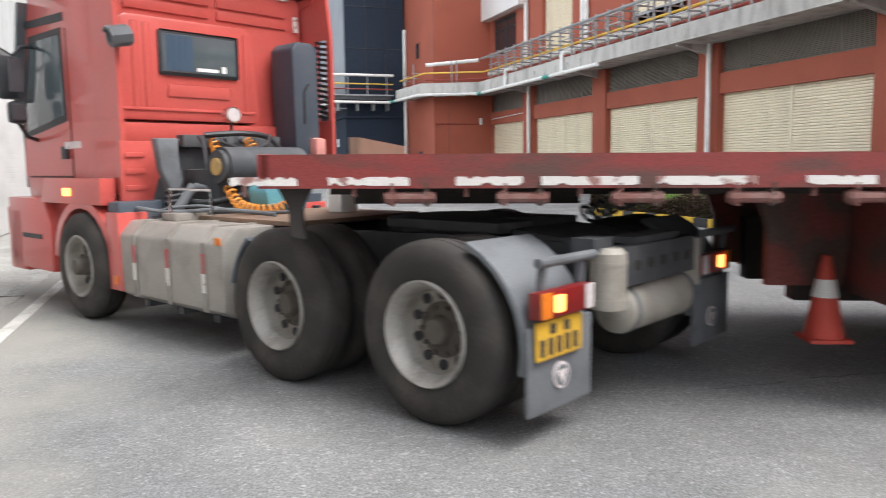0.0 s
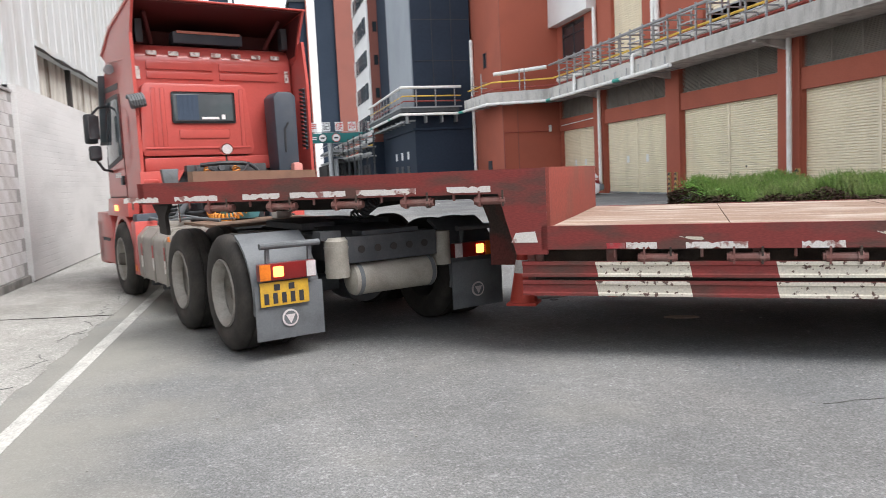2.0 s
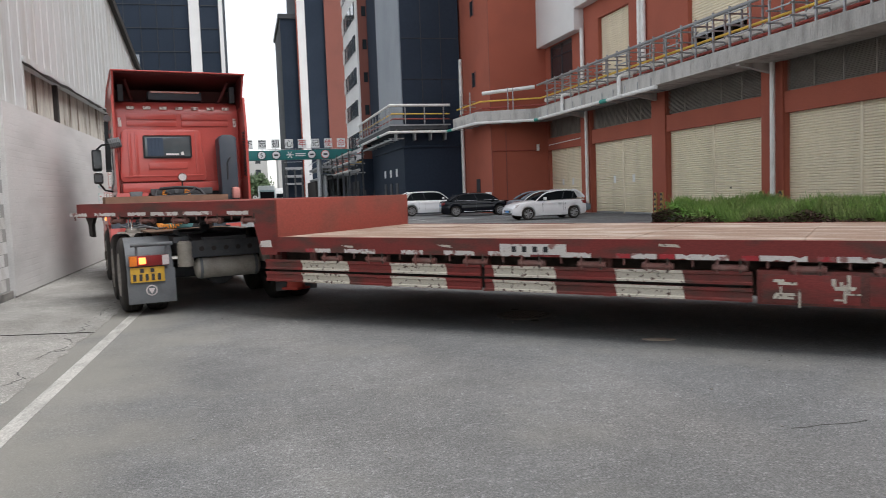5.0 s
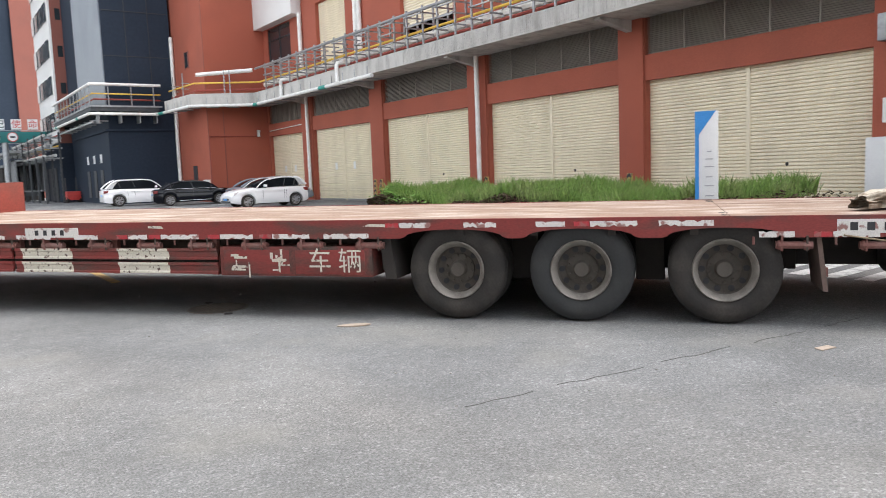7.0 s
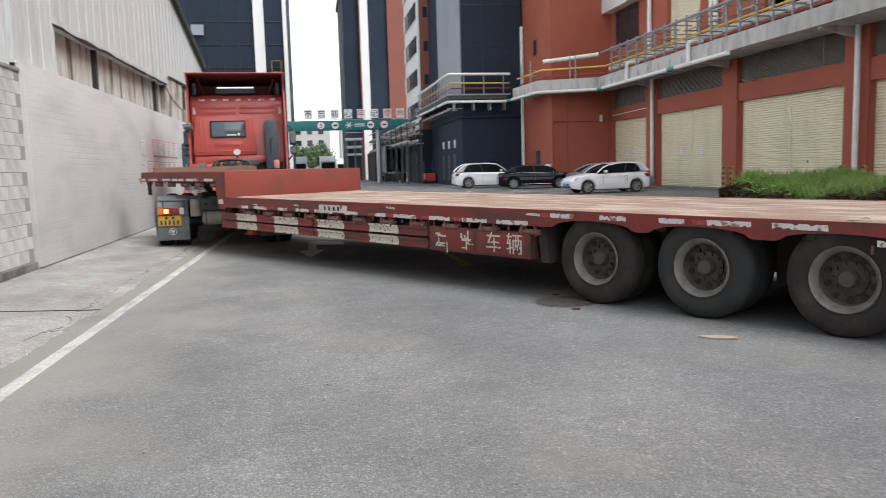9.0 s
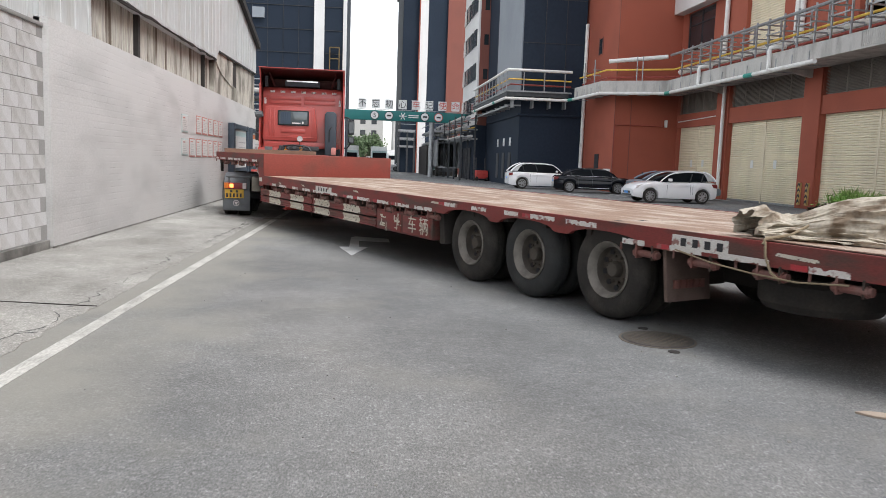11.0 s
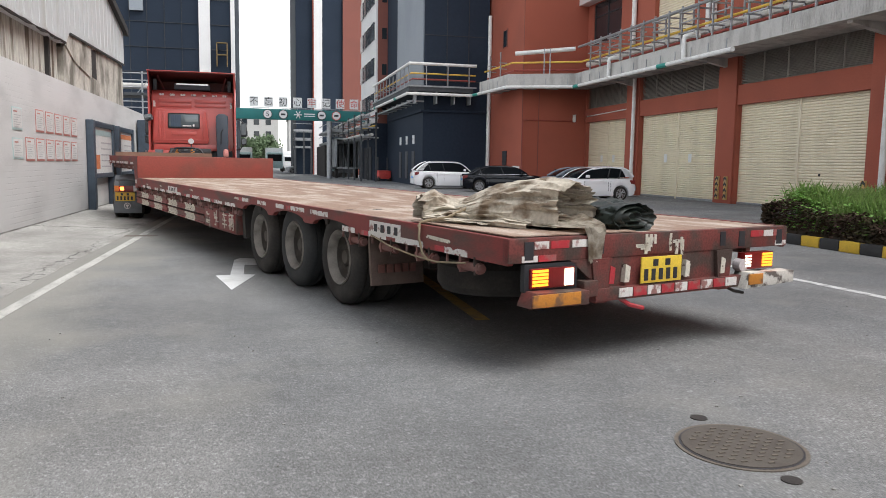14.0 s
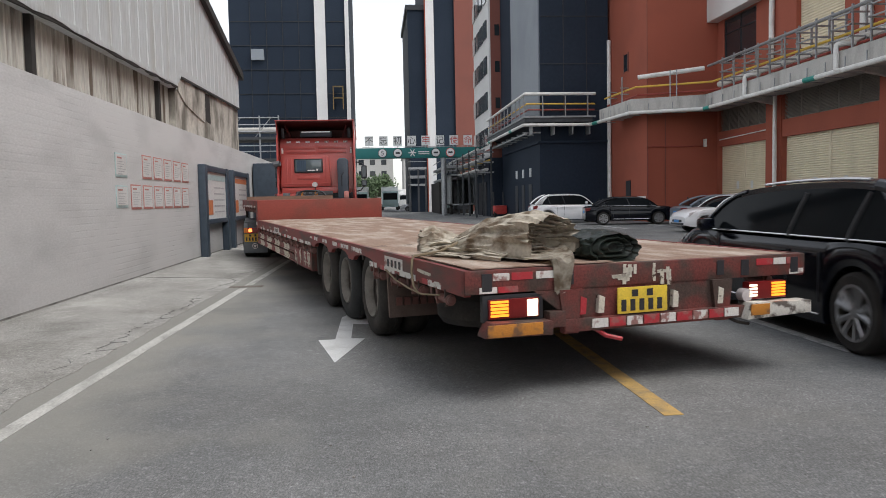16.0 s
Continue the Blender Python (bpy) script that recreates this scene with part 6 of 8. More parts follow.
tp("black_coil", coil((-1.2, 15.55, 1.22), (-0.9, 15.9, 1.05), 8, 0.06, 0.012), BLACKP, "black spiral hose")

# trailer wheels
TW = wheel_meshes(0.497, 0.27, TYRE, RIMTRAILER, 0.075, 0.035)
TB = wheel_meshes(0.497, 0.27, TYREBLUE, RIMTRAILER, 0.075, 0.035)
trailer_wheels = []
for k, u in enumerate(AX):
    for right in (False, True):
        x = 1.5 if right else -1.5
        trailer_wheels.append((add_wheel(trailer, TB if (k == 1 and not right) else TW, (x, u, 0.497), right, 0.31), x, u, 0.497, right))

# ---- tractor: x right, y ahead from the king pin ----
tractor = thing("tractor_truck", "red three-axle tractor truck with a high roof cab", "truck")


def kp(name, bm, material, label="", parent=None):
    if name in WIDECAB or (parent is not None and parent.name in WIDECAB + ("mirror", "mirror.001") and (name not in LOWCAB or name in ("side_fairing", "sleeper_back"))):
        low = name in ("sleeper_back", "air_intake", "work_lamp") or (parent is not None and parent.name in ("sleeper_back", "air_intake", "work_lamp"))
        for v in bm.verts:
            v.co.x = 1.06 * v.co.x if low else 1.012 * v.co.x + 0.225
    if parent is not None and parent.name in ("cab_shell", "sleeper_back") and name not in LOWCAB:
        for v in bm.verts:
            v.co.y += 0.36 - 0.16 * min(1, max(0, (v.co.y - 3.6) / 2.2))
    return part(name, bm, material, parent or tractor, label)


# parts that stay with the wheels and the flanks
WIDECAB = ("cab_shell", "sleeper_back", "roof_deflector", "air_intake", "work_lamp", "rope_coil", "vent_panel")
LOWCAB = ("wheel_arch", "arch_panel", "rear_skirt", "skirt_reflector", "step_panel", "step_tread", "indicator", "side_fairing", "front_bumper", "badge_bars", "sleeper_back")


for s in (-0.42, 0.42):
    kp("frame_rail", P([(-1.7, 0.78), (5.3, 0.62), (5.3, 0.86), (-0.2, 1.02), (-1.7, 1.02)], "x", s - 0.05, s + 0.05), CHASSIS, "dusty chassis rail")
cm = kp("rear_cross_member", B((-0.48, 0.48, -1.74, -1.66, 0.78, 1.02), bev=0.01), CHASSIS)
for k in range(5):
    kp("hole", C(((-0.34 + k * 0.17, -1.748, 0.9), (-0.34 + k * 0.17, -1.738, 0.9), 0.035, 12)), UNDER, "", cm)
for a, z in ((-0.5, 0.8), (1.3, 0.78), (2.6, 0.75)):
    kp("cross_member", B((-0.4, 0.4, a, a + 0.15, z, z + 0.2)), CHASSIS)
kp("fifth_wheel", P([(-0.5, -0.8), (-0.16, -0.85), (0, -0.2), (0.16, -0.85), (0.5, -0.8), (0.45, 0.3), (0.25, 0.45), (-0.25, 0.45), (-0.45, 0.3)], "z", 1.05, 1.12, 0.01), CHASSIS, "greasy coupling plate")
kp("ramp", P([(-1.6, 1.0), (-0.85, 1.08), (-0.85, 1.03), (-1.6, 0.96)], "x", -0.4, 0.4), CHASSIS)
kp("deck_board", B((-0.75, 0.75, 1.1, 2.5, 1.03, 1.07), bev=0.006), BOARD, "old brown plywood deck")
for u in (0.49, -0.94):
    kp("axle", C(((-0.9, u, 0.53), (0.9, u, 0.53), 0.09, 12)), CHASSIS)
    kp("diff", C(((0, u - 0.2, 0.55), (0, u + 0.2, 0.55), 0.24, 16)), CHASSIS)
kp("front_axle", C(((-0.9, 3.9, 0.5), (0.9, 3.9, 0.5), 0.06, 12)), CHASSIS)
KW = wheel_meshes(0.545, 0.3, TYRE, RIM, 0.1, 0.05)
KF = wheel_meshes(0.54, 0.3, TYRE, RIM, -0.03)
tractor_wheels = []
for u in (0.49, -0.94):
    for right in (False, True):
        x = 1.39 if right else -1.39
        tractor_wheels.append((add_wheel(tractor, KW, (x, u, 0.545), right, 0.34), x, u, 0.545, right))
for right in (False, True):
    x = 1.31 if right else -1.31
    tractor_wheels.append((add_wheel(tractor, KF, (x, 3.9, 0.54), right), x, 3.9, 0.54, right))

# rear mudguards, flaps, lamps
for s in (-1, 1):
    xa, xb = sorted((s * 1.33, s * 0.72))
    arc = [(-0.94 + 0.68 * math.cos(a), 0.53 + 0.62 * math.sin(a)) for a in np.linspace(2.0, 3.35, 8)]
    inn = [(-0.94 + 0.65 * math.cos(a), 0.53 + 0.59 * math.sin(a)) for a in np.linspace(3.35, 2.0, 8)]
    fen = kp("mudguard", P(arc + inn, "x", xa, xb), FENDER, "dusty grey mudguard over the last axle")
    kp("guard_bar", C(((xa + 0.06, -1.66, 1.0), (xb, -1.66, 1.0), 0.028, 10)), FENDER, "", fen)
    for x in (xa + 0.12, xb - 0.1):
        kp("stay", P([(-1.66, 1.02), (-1.62, 1.02), (-1.6, 0.85), (-1.64, 0.85)], "x", x, x + 0.03), FENDER, "", fen)
    kp("front_mudguard", P([(0.49 + 0.62 * math.cos(a), 0.53 + 0.6 * math.sin(a)) for a in np.linspace(0.2, 0.9, 6)] + [(0.49 + 0.59 * math.cos(a), 0.53 + 0.57 * math.sin(a)) for a in np.linspace(0.9, 0.2, 6)], "x", xa, xb), BLUEGREY)
    fl = kp("mud_flap", B((xa - 0.0, xb + 0.02, -1.64, -1.62, 0.18, 0.66), bev=0.004), FENDER, "grey rubber mud flap")
    xm = (xa + xb) / 2
    kp("flap_disc", C(((xm, -1.652, 0.36), (xm, -1.638, 0.36), 0.075, 24)), LAMPCLEAR, "pale round mark", fl)
    kp("flap_disc_inner", C(((xm, -1.655, 0.36), (xm, -1.65, 0.36), 0.06, 24)), FENDER, "", fl)
    kp("flap_wedge", P([(xm - 0.045, 0.39), (xm + 0.045, 0.39), (xm, 0.31)], "y", -1.658, -1.654), LAMPCLEAR, "", fl)
    la, lb = (-1.3, -0.78) if s < 0 else (0.72, 1.2)
    lm = kp("tail_lamp", B((la, lb, -1.7, -1.62, 0.705, 0.85), bev=0.012), LAMPRED, "red rear lamp bar")
    kp("orange_end", B((la + 0.004, la + 0.1, -1.706, -1.696, 0.712, 0.848)) if s < 0 else B((lb - 0.1, lb - 0.004, -1.706, -1.696, 0.712, 0.848)), LAMPORANGE, "", lm)
    kp("clear_end", B((lb - 0.09, lb - 0.004, -1.706, -1.696, 0.712, 0.848)) if s < 0 else B((la + 0.004, la + 0.09, -1.706, -1.696, 0.712, 0.848)), LAMPCLEAR, "", lm)
    gx = la + 0.17 if s < 0 else lb - 0.17
    kp("lit_indicator", B((gx - 0.045, gx + 0.045, -1.71, -1.7, 0.735, 0.825), bev=0.01), GLOWRED, "lit orange indicator", lm)
number_plate(tractor, -1.29, -0.845, -1.655, 0.48, 0.69, PLATEY)
can = kp("air_canister", C(((-0.55, -1.66, 0.66), (-0.55, -1.66, 0.99), 0.11, 20), ((-0.55, -1.66, 0.99), (-0.55, -1.66, 1.02), 0.11, 20, 0.08)), TANKBEIGE, "dusty beige dryer canister")
for z in (0.7, 0.92):
    kp("canister_band", C(((-0.55, -1.66, z), (-0.55, -1.66, z + 0.022), 0.114, 20)), TANKBEIGE, "", can)
kp("air_canister", C(((0.6, -1.62, 0.66), (0.6, -1.62, 0.99), 0.1, 20)), TANKBEIGE, "dusty beige dryer canister")
bm = bmesh.new()
lathe(bm, [(0.001, -0.47), (0.09, -0.46), (0.14, -0.43), (0.15, -0.4), (0.15, 0.4), (0.14, 0.43), (0.09, 0.46), (0.001, 0.47)], 0.03, 24)
bmesh.ops.translate(bm, verts=bm.verts, vec=(0, -1.62, 0.62))
tk = kp("air_tank", bm, TANKBEIGE, "dusty beige air tank across the rear")
for x in (-0.35, 0.42):
    bm = bmesh.new()
    lathe(bm, [(0.152, -0.02), (0.156, -0.02), (0.156, 0.02), (0.152, 0.02)], x, 24, True)
    bmesh.ops.translate(bm, verts=bm.verts, vec=(0, -1.62, 0.62))
    kp("strap", bm, FENDER, "", tk)
kp("valve_block", B((-0.3, 0.3, -1.7, -1.5, 1.02, 1.06)), CHASSIS)
kp("valve_block", B((-0.7, -0.5, -1.66, -1.5, 1.0, 1.08)), CHASSIS)
# side tank and its straps
for s in (-1, 1):
    tank = kp("fuel_tank", P([(s * 1.24, 0.36), (s * 1.24, 0.9), (s * 1.12, 1.03), (s * 0.6, 1.03), (s * 0.56, 0.95), (s * 0.56, 0.36), (s * 0.68, 0.3), (s * 1.14, 0.3)], "y", 1.35, 3.1, 0.025), ALU, "dusty aluminium fuel tank")
    for y in (1.62, 2.2, 2.8):
        kp("tank_strap", P([(s * 1.252, 0.34), (s * 1.252, 0.91), (s * 1.13, 1.042), (s * 0.6, 1.042), (s * 0.6, 1.03), (s * 1.12, 1.03), (s * 1.24, 0.9), (s * 1.24, 0.34)], "y", y - 0.03, y + 0.03), RIM, "", tank)
        kp("strap_tape", B((s * 1.257 - 0.004, s * 1.257 + 0.004, y - 0.02, y + 0.02, 0.66, 0.82)), REFRED, "", tank)
        kp("strap_tape", B((s * 1.257 - 0.004, s * 1.257 + 0.004, y - 0.02, y + 0.02, 0.5, 0.655)), REFWHITE, "", tank)
        kp("hanger", B((min(s * 1.15, s * 0.7), max(s * 1.15, s * 0.7), y - 0.04, y + 0.04, 0.24, 0.3)), CHASSIS, "", tank)
    kp("filler_cap", C(((s * 0.95, 2.9, 1.03), (s * 0.95, 2.9, 1.07), 0.05, 14)), BLACKP, "", tank)
    kp("side_marker", B((s * 1.245 - 0.008, s * 1.245 + 0.008, 1.37, 1.45, 0.9, 0.96), bev=0.004), LAMPORANGE, "", tank)
    kp("step_box", B((min(s * 1.22, s * 0.7), max(s * 1.22, s * 0.7), 3.12, 3.36, 0.8, 1.2), bev=0.03), BLUEGREY, "blue grey battery step")

# cab
cabp = kp("cab_shell", P([(3.72, 1.2), (3.72, 2.0), (3.72, 3.45), (3.84, 3.64), (5.3, 3.74), (5.6, 3.5), (5.9, 2.3), (5.94, 1.5), (5.92, 1.14), (4.62, 1.14), (4.5, 1.2)], "x", -1.22, 1.22, 0.09), CABRED, "red painted cab shell")
for s in (-1, 1):
    bm = bmesh.new()
    if s > 0:
        for q in ([(3.2, 1.3), (3.85, 1.2), (3.85, 2.05), (3.2, 2.05)], [(3.2, 2.05), (3.27, 2.05), (3.27, 3.0), (3.2, 3.0)], [(3.47, 2.05), (3.85, 2.05), (3.85, 3.0), (3.47, 3.0)], [(3.2, 3.0), (3.85, 3.0), (3.9, 3.66), (3.3, 3.7)]):
            prism(bm, q, "x", 1.27, 1.225)
    else:
        prism(bm, [(3.32, 1.3), (3.85, 1.2), (3.9, 3.66), (3.36, 3.7)], "x", -1.27, -1.225)
    kp("side_fairing", bm, CABRED, "red side fairing", cabp)
    kp("door_line", B((s * 1.222 - 0.004, s * 1.222 + 0.004, 4.25, 4.27, 1.3, 3.0)), CABIN, "", cabp)
    kp("door_line", B((s * 1.222 - 0.004, s * 1.222 + 0.004, 4.27, 5.6, 1.42, 1.44)), CABIN, "", cabp)
    kp("door_window", P([(4.4, 2.1), (5.55, 1.95), (5.5, 2.35), (5.3, 2.95), (4.45, 2.95)], "x", s * 1.232, s * 1.2, 0.008), CABGLASS, "dark door window", cabp)
    kp("window_rubber", P([(4.34, 2.03), (5.62, 1.88), (5.57, 2.4), (5.34, 3.02), (4.38, 3.02)], "x", s * 1.226, s * 1.2), BLACKP, "", cabp)
    kp("roof_stripe", P([(4.3, 3.08), (5.5, 3.12), (5.5, 3.2), (4.3, 3.17)], "x", s * 1.226, s * 1.2), BLACKP, "", cabp)
    kp("door_handle", B((s * 1.235 - 0.02, s * 1.235 + 0.02, 4.35, 4.5, 1.62, 1.76), bev=0.01), BLACKP, "", cabp)
    kp("badge_bars", B(*[(s * 1.224 - 0.004, s * 1.224 + 0.004, 3.85 + q * 0.1, 3.92 + q * 0.1, 1.72, 1.79) for q in range(4)]), LAMPCLEAR, "", cabp)
    arch = [(3.9 + 0.72 * math.cos(a), 0.53 + 0.68 * math.sin(a)) for a in np.linspace(0.1, math.pi - 0.25, 12)]
    ia = [(3.9 + 0.62 * math.cos(a), 0.53 + 0.6 * math.sin(a)) for a in np.linspace(math.pi - 0.25, 0.1, 12)]
    kp("wheel_arch", P(arch + ia, "x", s * 1.25, s * 0.75, 0.006), CABRED, "red front wheel arch", cabp)
    kp("arch_panel", P([(3.42, 1.16), (4.9, 1.16), (4.75, 1.42), (3.42, 1.42)], "x", s * 1.255, s * 1.1, 0.01), CABRED, "", cabp)
    kp("rear_skirt", P([(3.06, 0.36), (3.32, 0.36), (3.34, 1.1), (3.1, 1.1)], "x", s * 1.25, s * 0.95, 0.01), CABRED, "red skirt behind the wheel", cabp)
    kp("skirt_reflector", B((s * 1.256 - 0.006, s * 1.256 + 0.006, 3.15, 3.22, 0.42, 0.5)), LAMPORANGE, "", cabp)
    kp("step_panel", P([(4.7, 0.4), (5.88, 0.4), (5.9, 1.2), (4.85, 1.2), (4.72, 0.9)], "x", s * 1.24, s * 0.8, 0.02), CABRED, "red boarding steps", cabp)
    kp("step_tread", B((min(s * 1.25, s * 1.1), max(s * 1.25, s * 1.1), 4.95, 5.5, 0.75, 0.8)), BLACKP, "", cabp)
    kp("indicator", B((s * 1.262 - 0.01, s * 1.262 + 0.01, 4.1, 4.26, 1.24, 1.32), bev=0.006), GLOWRED if s < 0 else LAMPORANGE, "orange side indicator", cabp)
    mir = kp("mirror", B((s * 1.5 - 0.1, s * 1.5 + 0.1, 5.2, 5.32, 2.3, 2.78), bev=0.05), BLACKP, "black door mirror", cabp)
    kp("wide_mirror", B((s * 1.5 - 0.095, s * 1.5 + 0.095, 5.2, 5.32, 2.02, 2.26), bev=0.05), BLACKP, "", mir)
    kp("mirror_glass", B((s * 1.5 - 0.075, s * 1.5 + 0.075, 5.185, 5.2, 2.36, 2.72), (s * 1.5 - 0.07, s * 1.5 + 0.07, 5.185, 5.2, 2.06, 2.22)), MIRRORGLASS, "", mir)
    kp("mirror_arm", T([(s * 1.22, 5.45, 2.9), (s * 1.4, 5.32, 2.86), (s * 1.5, 5.27, 2.76)], 0.022, 8), BLACKP, "", mir)
    kp("mirror_arm", T([(s * 1.22, 5.5, 1.85), (s * 1.38, 5.35, 1.88), (s * 1.5, 5.27, 2.05)], 0.022, 8), BLACKP, "", mir)
# louvre slots of the rear side fairing
bm = bmesh.new()
for k in range(15):
    prism(bm, [(2.905, 2.06 + k * 0.062), (3.115, 2.1 + k * 0.062), (3.115, 2.132 + k * 0.062), (2.905, 2.092 + k * 0.062)], "x", 1.215, 1.26)
kp("vent_panel", bm, BLACKP, "black slanted vent slots", cabp)
back = kp("sleeper_back", P([(-0.88, 2.0), (0.62, 2.0), (0.66, 2.1), (0.58, 3.0), (0.5, 3.05), (-0.8, 3.05), (-0.86, 3.0), (-0.92, 2.1)], "y", 3.56, 3.74, 0.035), CABRED, "pressed red sleeper back panel", cabp)
kp("window_rubber", B((-0.485, 0.4, 3.185, 3.205, 2.47, 2.93), bev=0.03), BLACKP, "", back)
kp("rear_window", B((-0.455, 0.37, 3.178, 3.2, 2.5, 2.9), bev=0.02), CABGLASS, "dark rear cab window", back)
kp("window_curtain", B((-0.41, -0.12, 3.174, 3.179, 2.52, 2.88)), mat("blue curtain behind glass", (0.06, 0.09, 0.13), 0.08, col2=(0.035, 0.055, 0.085), scale=9, stretch=(4, 1, 0.3), bump=0), "dark blue curtain", back)
kp("window_rail", B((-0.08, 0.16, 3.174, 3.179, 2.53, 2.565)), SIGNWHITE, "pale bunk rail", back)
kp("window_rail", B((0.2, 0.25, 3.174, 3.179, 2.53, 2.6)), SIGNWHITE, "pale bunk rail", back)
kp("pressed_rib", B((-0.4, 0.3, 3.187, 3.2, 2.25, 2.38), bev=0.012), CABRED, "", back)
for x in (-0.72, -0.6, 0.5):
    kp("pressed_rib", B((x - 0.03, x + 0.03, 3.19, 3.2, 2.1, 2.98), bev=0.01), CABRED, "", back)
kp("pressed_rib", B((-0.86, 0.6, 3.186, 3.2, 2.1, 2.13), bev=0.006), CABRED, "", back)
kp("lower_sill", B((-1.15, 1.1, 3.22, 3.4, 1.78, 1.98), bev=0.02), CABRED, "", cabp)
kp("lower_back", B((-1.15, 1.15, 3.34, 3.44, 1.1, 1.8), bev=0.02), CHASSIS, "dark cab underside", cabp)
for a, b in ((-1.0, -0.05), (0.05, 0.98)):
    kp("roof_panel", B((a, b, 3.335, 3.365, 3.13, 3.23), bev=0.012), CABRED, "", cabp)
    kp("roof_panel", B((a, b, 3.335, 3.365, 3.265, 3.38), bev=0.012), CABRED, "", cabp)
for k in range(7):
    x = -0.98 + k * 0.31
    kp("roof_tape", B((x, x + 0.14, 3.345, 3.362, 3.47, 3.53)), REFWHITE, "white reflective dash", cabp)
for s in (-1, 1):
    kp("roof_tape", B((s * 1.12 - 0.03, s * 1.12 + 0.03, 3.34, 3.362, 3.12, 3.3)), REFWHITE, "", cabp)
# roof deflector, open at the back
dfl = kp("roof_deflector", P([(3.16, 4.17), (3.4, 4.165), (4.75, 4.02), (5.5, 3.72), (5.44, 3.68), (4.7, 3.97), (3.4, 4.135), (3.16, 4.145)], "x", -1.27, 1.27, 0.008), CABRED, "red roof wind deflector open at the back")
for s in (-1, 1):
    kp("deflector_side", P([(3.16, 4.145), (3.41, 4.14), (4.75, 4.0), (5.5, 3.7), (5.2, 3.55), (3.75, 3.4), (3.5, 3.45), (3.4, 3.75)], "x", s * 1.25, s * 1.215), CABRED, "", dfl)
    kp("stay_rod", C(((s * 0.85, 3.9, 3.66), (s * 1.0, 3.6, 4.05), 0.03, 8)), CABIN, "", dfl)
    kp("hinge", B((s * 1.08 - 0.05, s * 1.08 + 0.05, 3.6, 3.75, 3.62, 3.95), bev=0.01), BLACKP, "", dfl)
kp("deflector_lining", B((-1.18, 1.18, 4.5, 4.54, 3.6, 3.96)), CABIN, "dark maroon lining", dfl)
kp("deflector_lining", P([(3.2, 4.138), (3.4, 4.13), (4.7, 3.965), (4.7, 3.945), (3.4, 4.11), (3.2, 4.118)], "x", -1.21, 1.21), CABIN, "", dfl)
for s in (-1, 1):
    kp("deflector_lining", P([(3.25, 4.1), (4.7, 3.95), (4.7, 3.62), (3.8, 3.5), (3.54, 3.52), (3.44, 3.75)], "x", s * 1.213, s * 1.2), CABIN, "", dfl)
kp("roof_lamp_bar", B((-0.55, 0.5, 3.85, 4.1, 3.68, 3.86), bev=0.03), BLUEGREY, "grey roof hatch visor", dfl)
kp("hatch_strip", B((-0.5, 0.45, 3.82, 3.86, 3.82, 3.86)), CHROME, "", dfl)
kp("beacon", C(((-1.28, 4.5, 3.4), (-1.28, 4.62, 3.4), 0.07, 14)), GALV, "small round roof lamp", cabp)
# intake, lamp, engine deck
intake = kp("air_intake", P([(0.88, 1.55), (1.2, 1.55), (1.2, 2.86), (1.12, 2.92), (0.93, 2.92), (0.86, 2.84)], "y", 3.2, 3.62, 0.03), BLUEGREY, "black air intake box behind the cab")
kp("intake_groove", T([(1.0, 3.195, 2.0), (1.0, 3.195, 2.35), (1.06, 3.195, 2.45)], 0.016, 6), BLACKP, "", intake)
wl_ = kp("work_lamp", C(((0.16, 3.28, 2.07), (0.16, 3.38, 2.07), 0.085, 20)), CHROME, "round chrome work lamp")
kp("lamp_lens", C(((0.16, 3.27, 2.07), (0.16, 3.282, 2.07), 0.072, 20)), LAMPCLEAR, "", wl_)
kp("lamp_stalk", C(((0.16, 3.34, 1.85), (0.16, 3.34, 2.0), 0.015, 8)), BLACKP, "", wl_)
kp("hose_bar", B((-0.45, 0.75, 3.26, 3.4, 1.72, 1.85), bev=0.02), CHASSIS, "dark hose bar")
kp("rope_coil", coil((-1.36, 3.27, 2.74), (-1.16, 3.26, 2.78), 6, 0.085, 0.022), FENDER, "grey rope coil hung on the fairing")
kp("engine_block", B((-0.45, 0.45, 2.65, 3.3, 0.95, 1.5), bev=0.05), CHASSIS, "oily engine and gearbox")
kp("engine_drum", C(((-0.42, 2.62, 1.52), (0.5, 2.62, 1.52), 0.19, 24), ((-0.47, 2.62, 1.52), (-0.42, 2.62, 1.52), 0.16, 24)), CHASSIS, "round filter drum")
kp("drum_cap", C(((-0.49, 2.62, 1.52), (-0.47, 2.62, 1.52), 0.085, 20)), YLINE, "dull yellow cap")
# red cab floor behind the sleeper, its ribs, and the grey suspension bracket
kp("cab_floor_panel", P([(-1.08, 1.14), (-0.78, 1.14), (-0.72, 1.4), (-0.45, 1.78), (-1.08, 1.78)], "y", 3.32, 3.4, 0.012), CABRED, "pressed red cab floor panel")
for z in (1.3, 1.46, 1.62):
    kp("floor_rib", B((-1.04, -0.84, 3.305, 3.325, z, z + 0.05), bev=0.008), CABRED)
kp("cab_mount", P([(-0.86, 1.8), (-0.62, 1.8), (-0.66, 1.58), (-0.6, 1.4), (-0.64, 1.3), (-0.74, 1.3), (-0.82, 1.5)], "y", 3.02, 3.14, 0.02), FENDER, "grey cast cab mount")
kp("mount_spring", coil((-0.7, 3.05, 1.0), (-0.7, 3.05, 1.32), 6, 0.07, 0.02), CHASSIS, "dark coil spring")
kp("mount_cylinder", C(((-0.74, 2.95, 1.08), (-0.56, 2.9, 1.34), 0.05, 12), ((-0.56, 2.9, 1.34), (-0.42, 2.86, 1.3), 0.03, 10)), FENDER, "grey tilt cylinder")
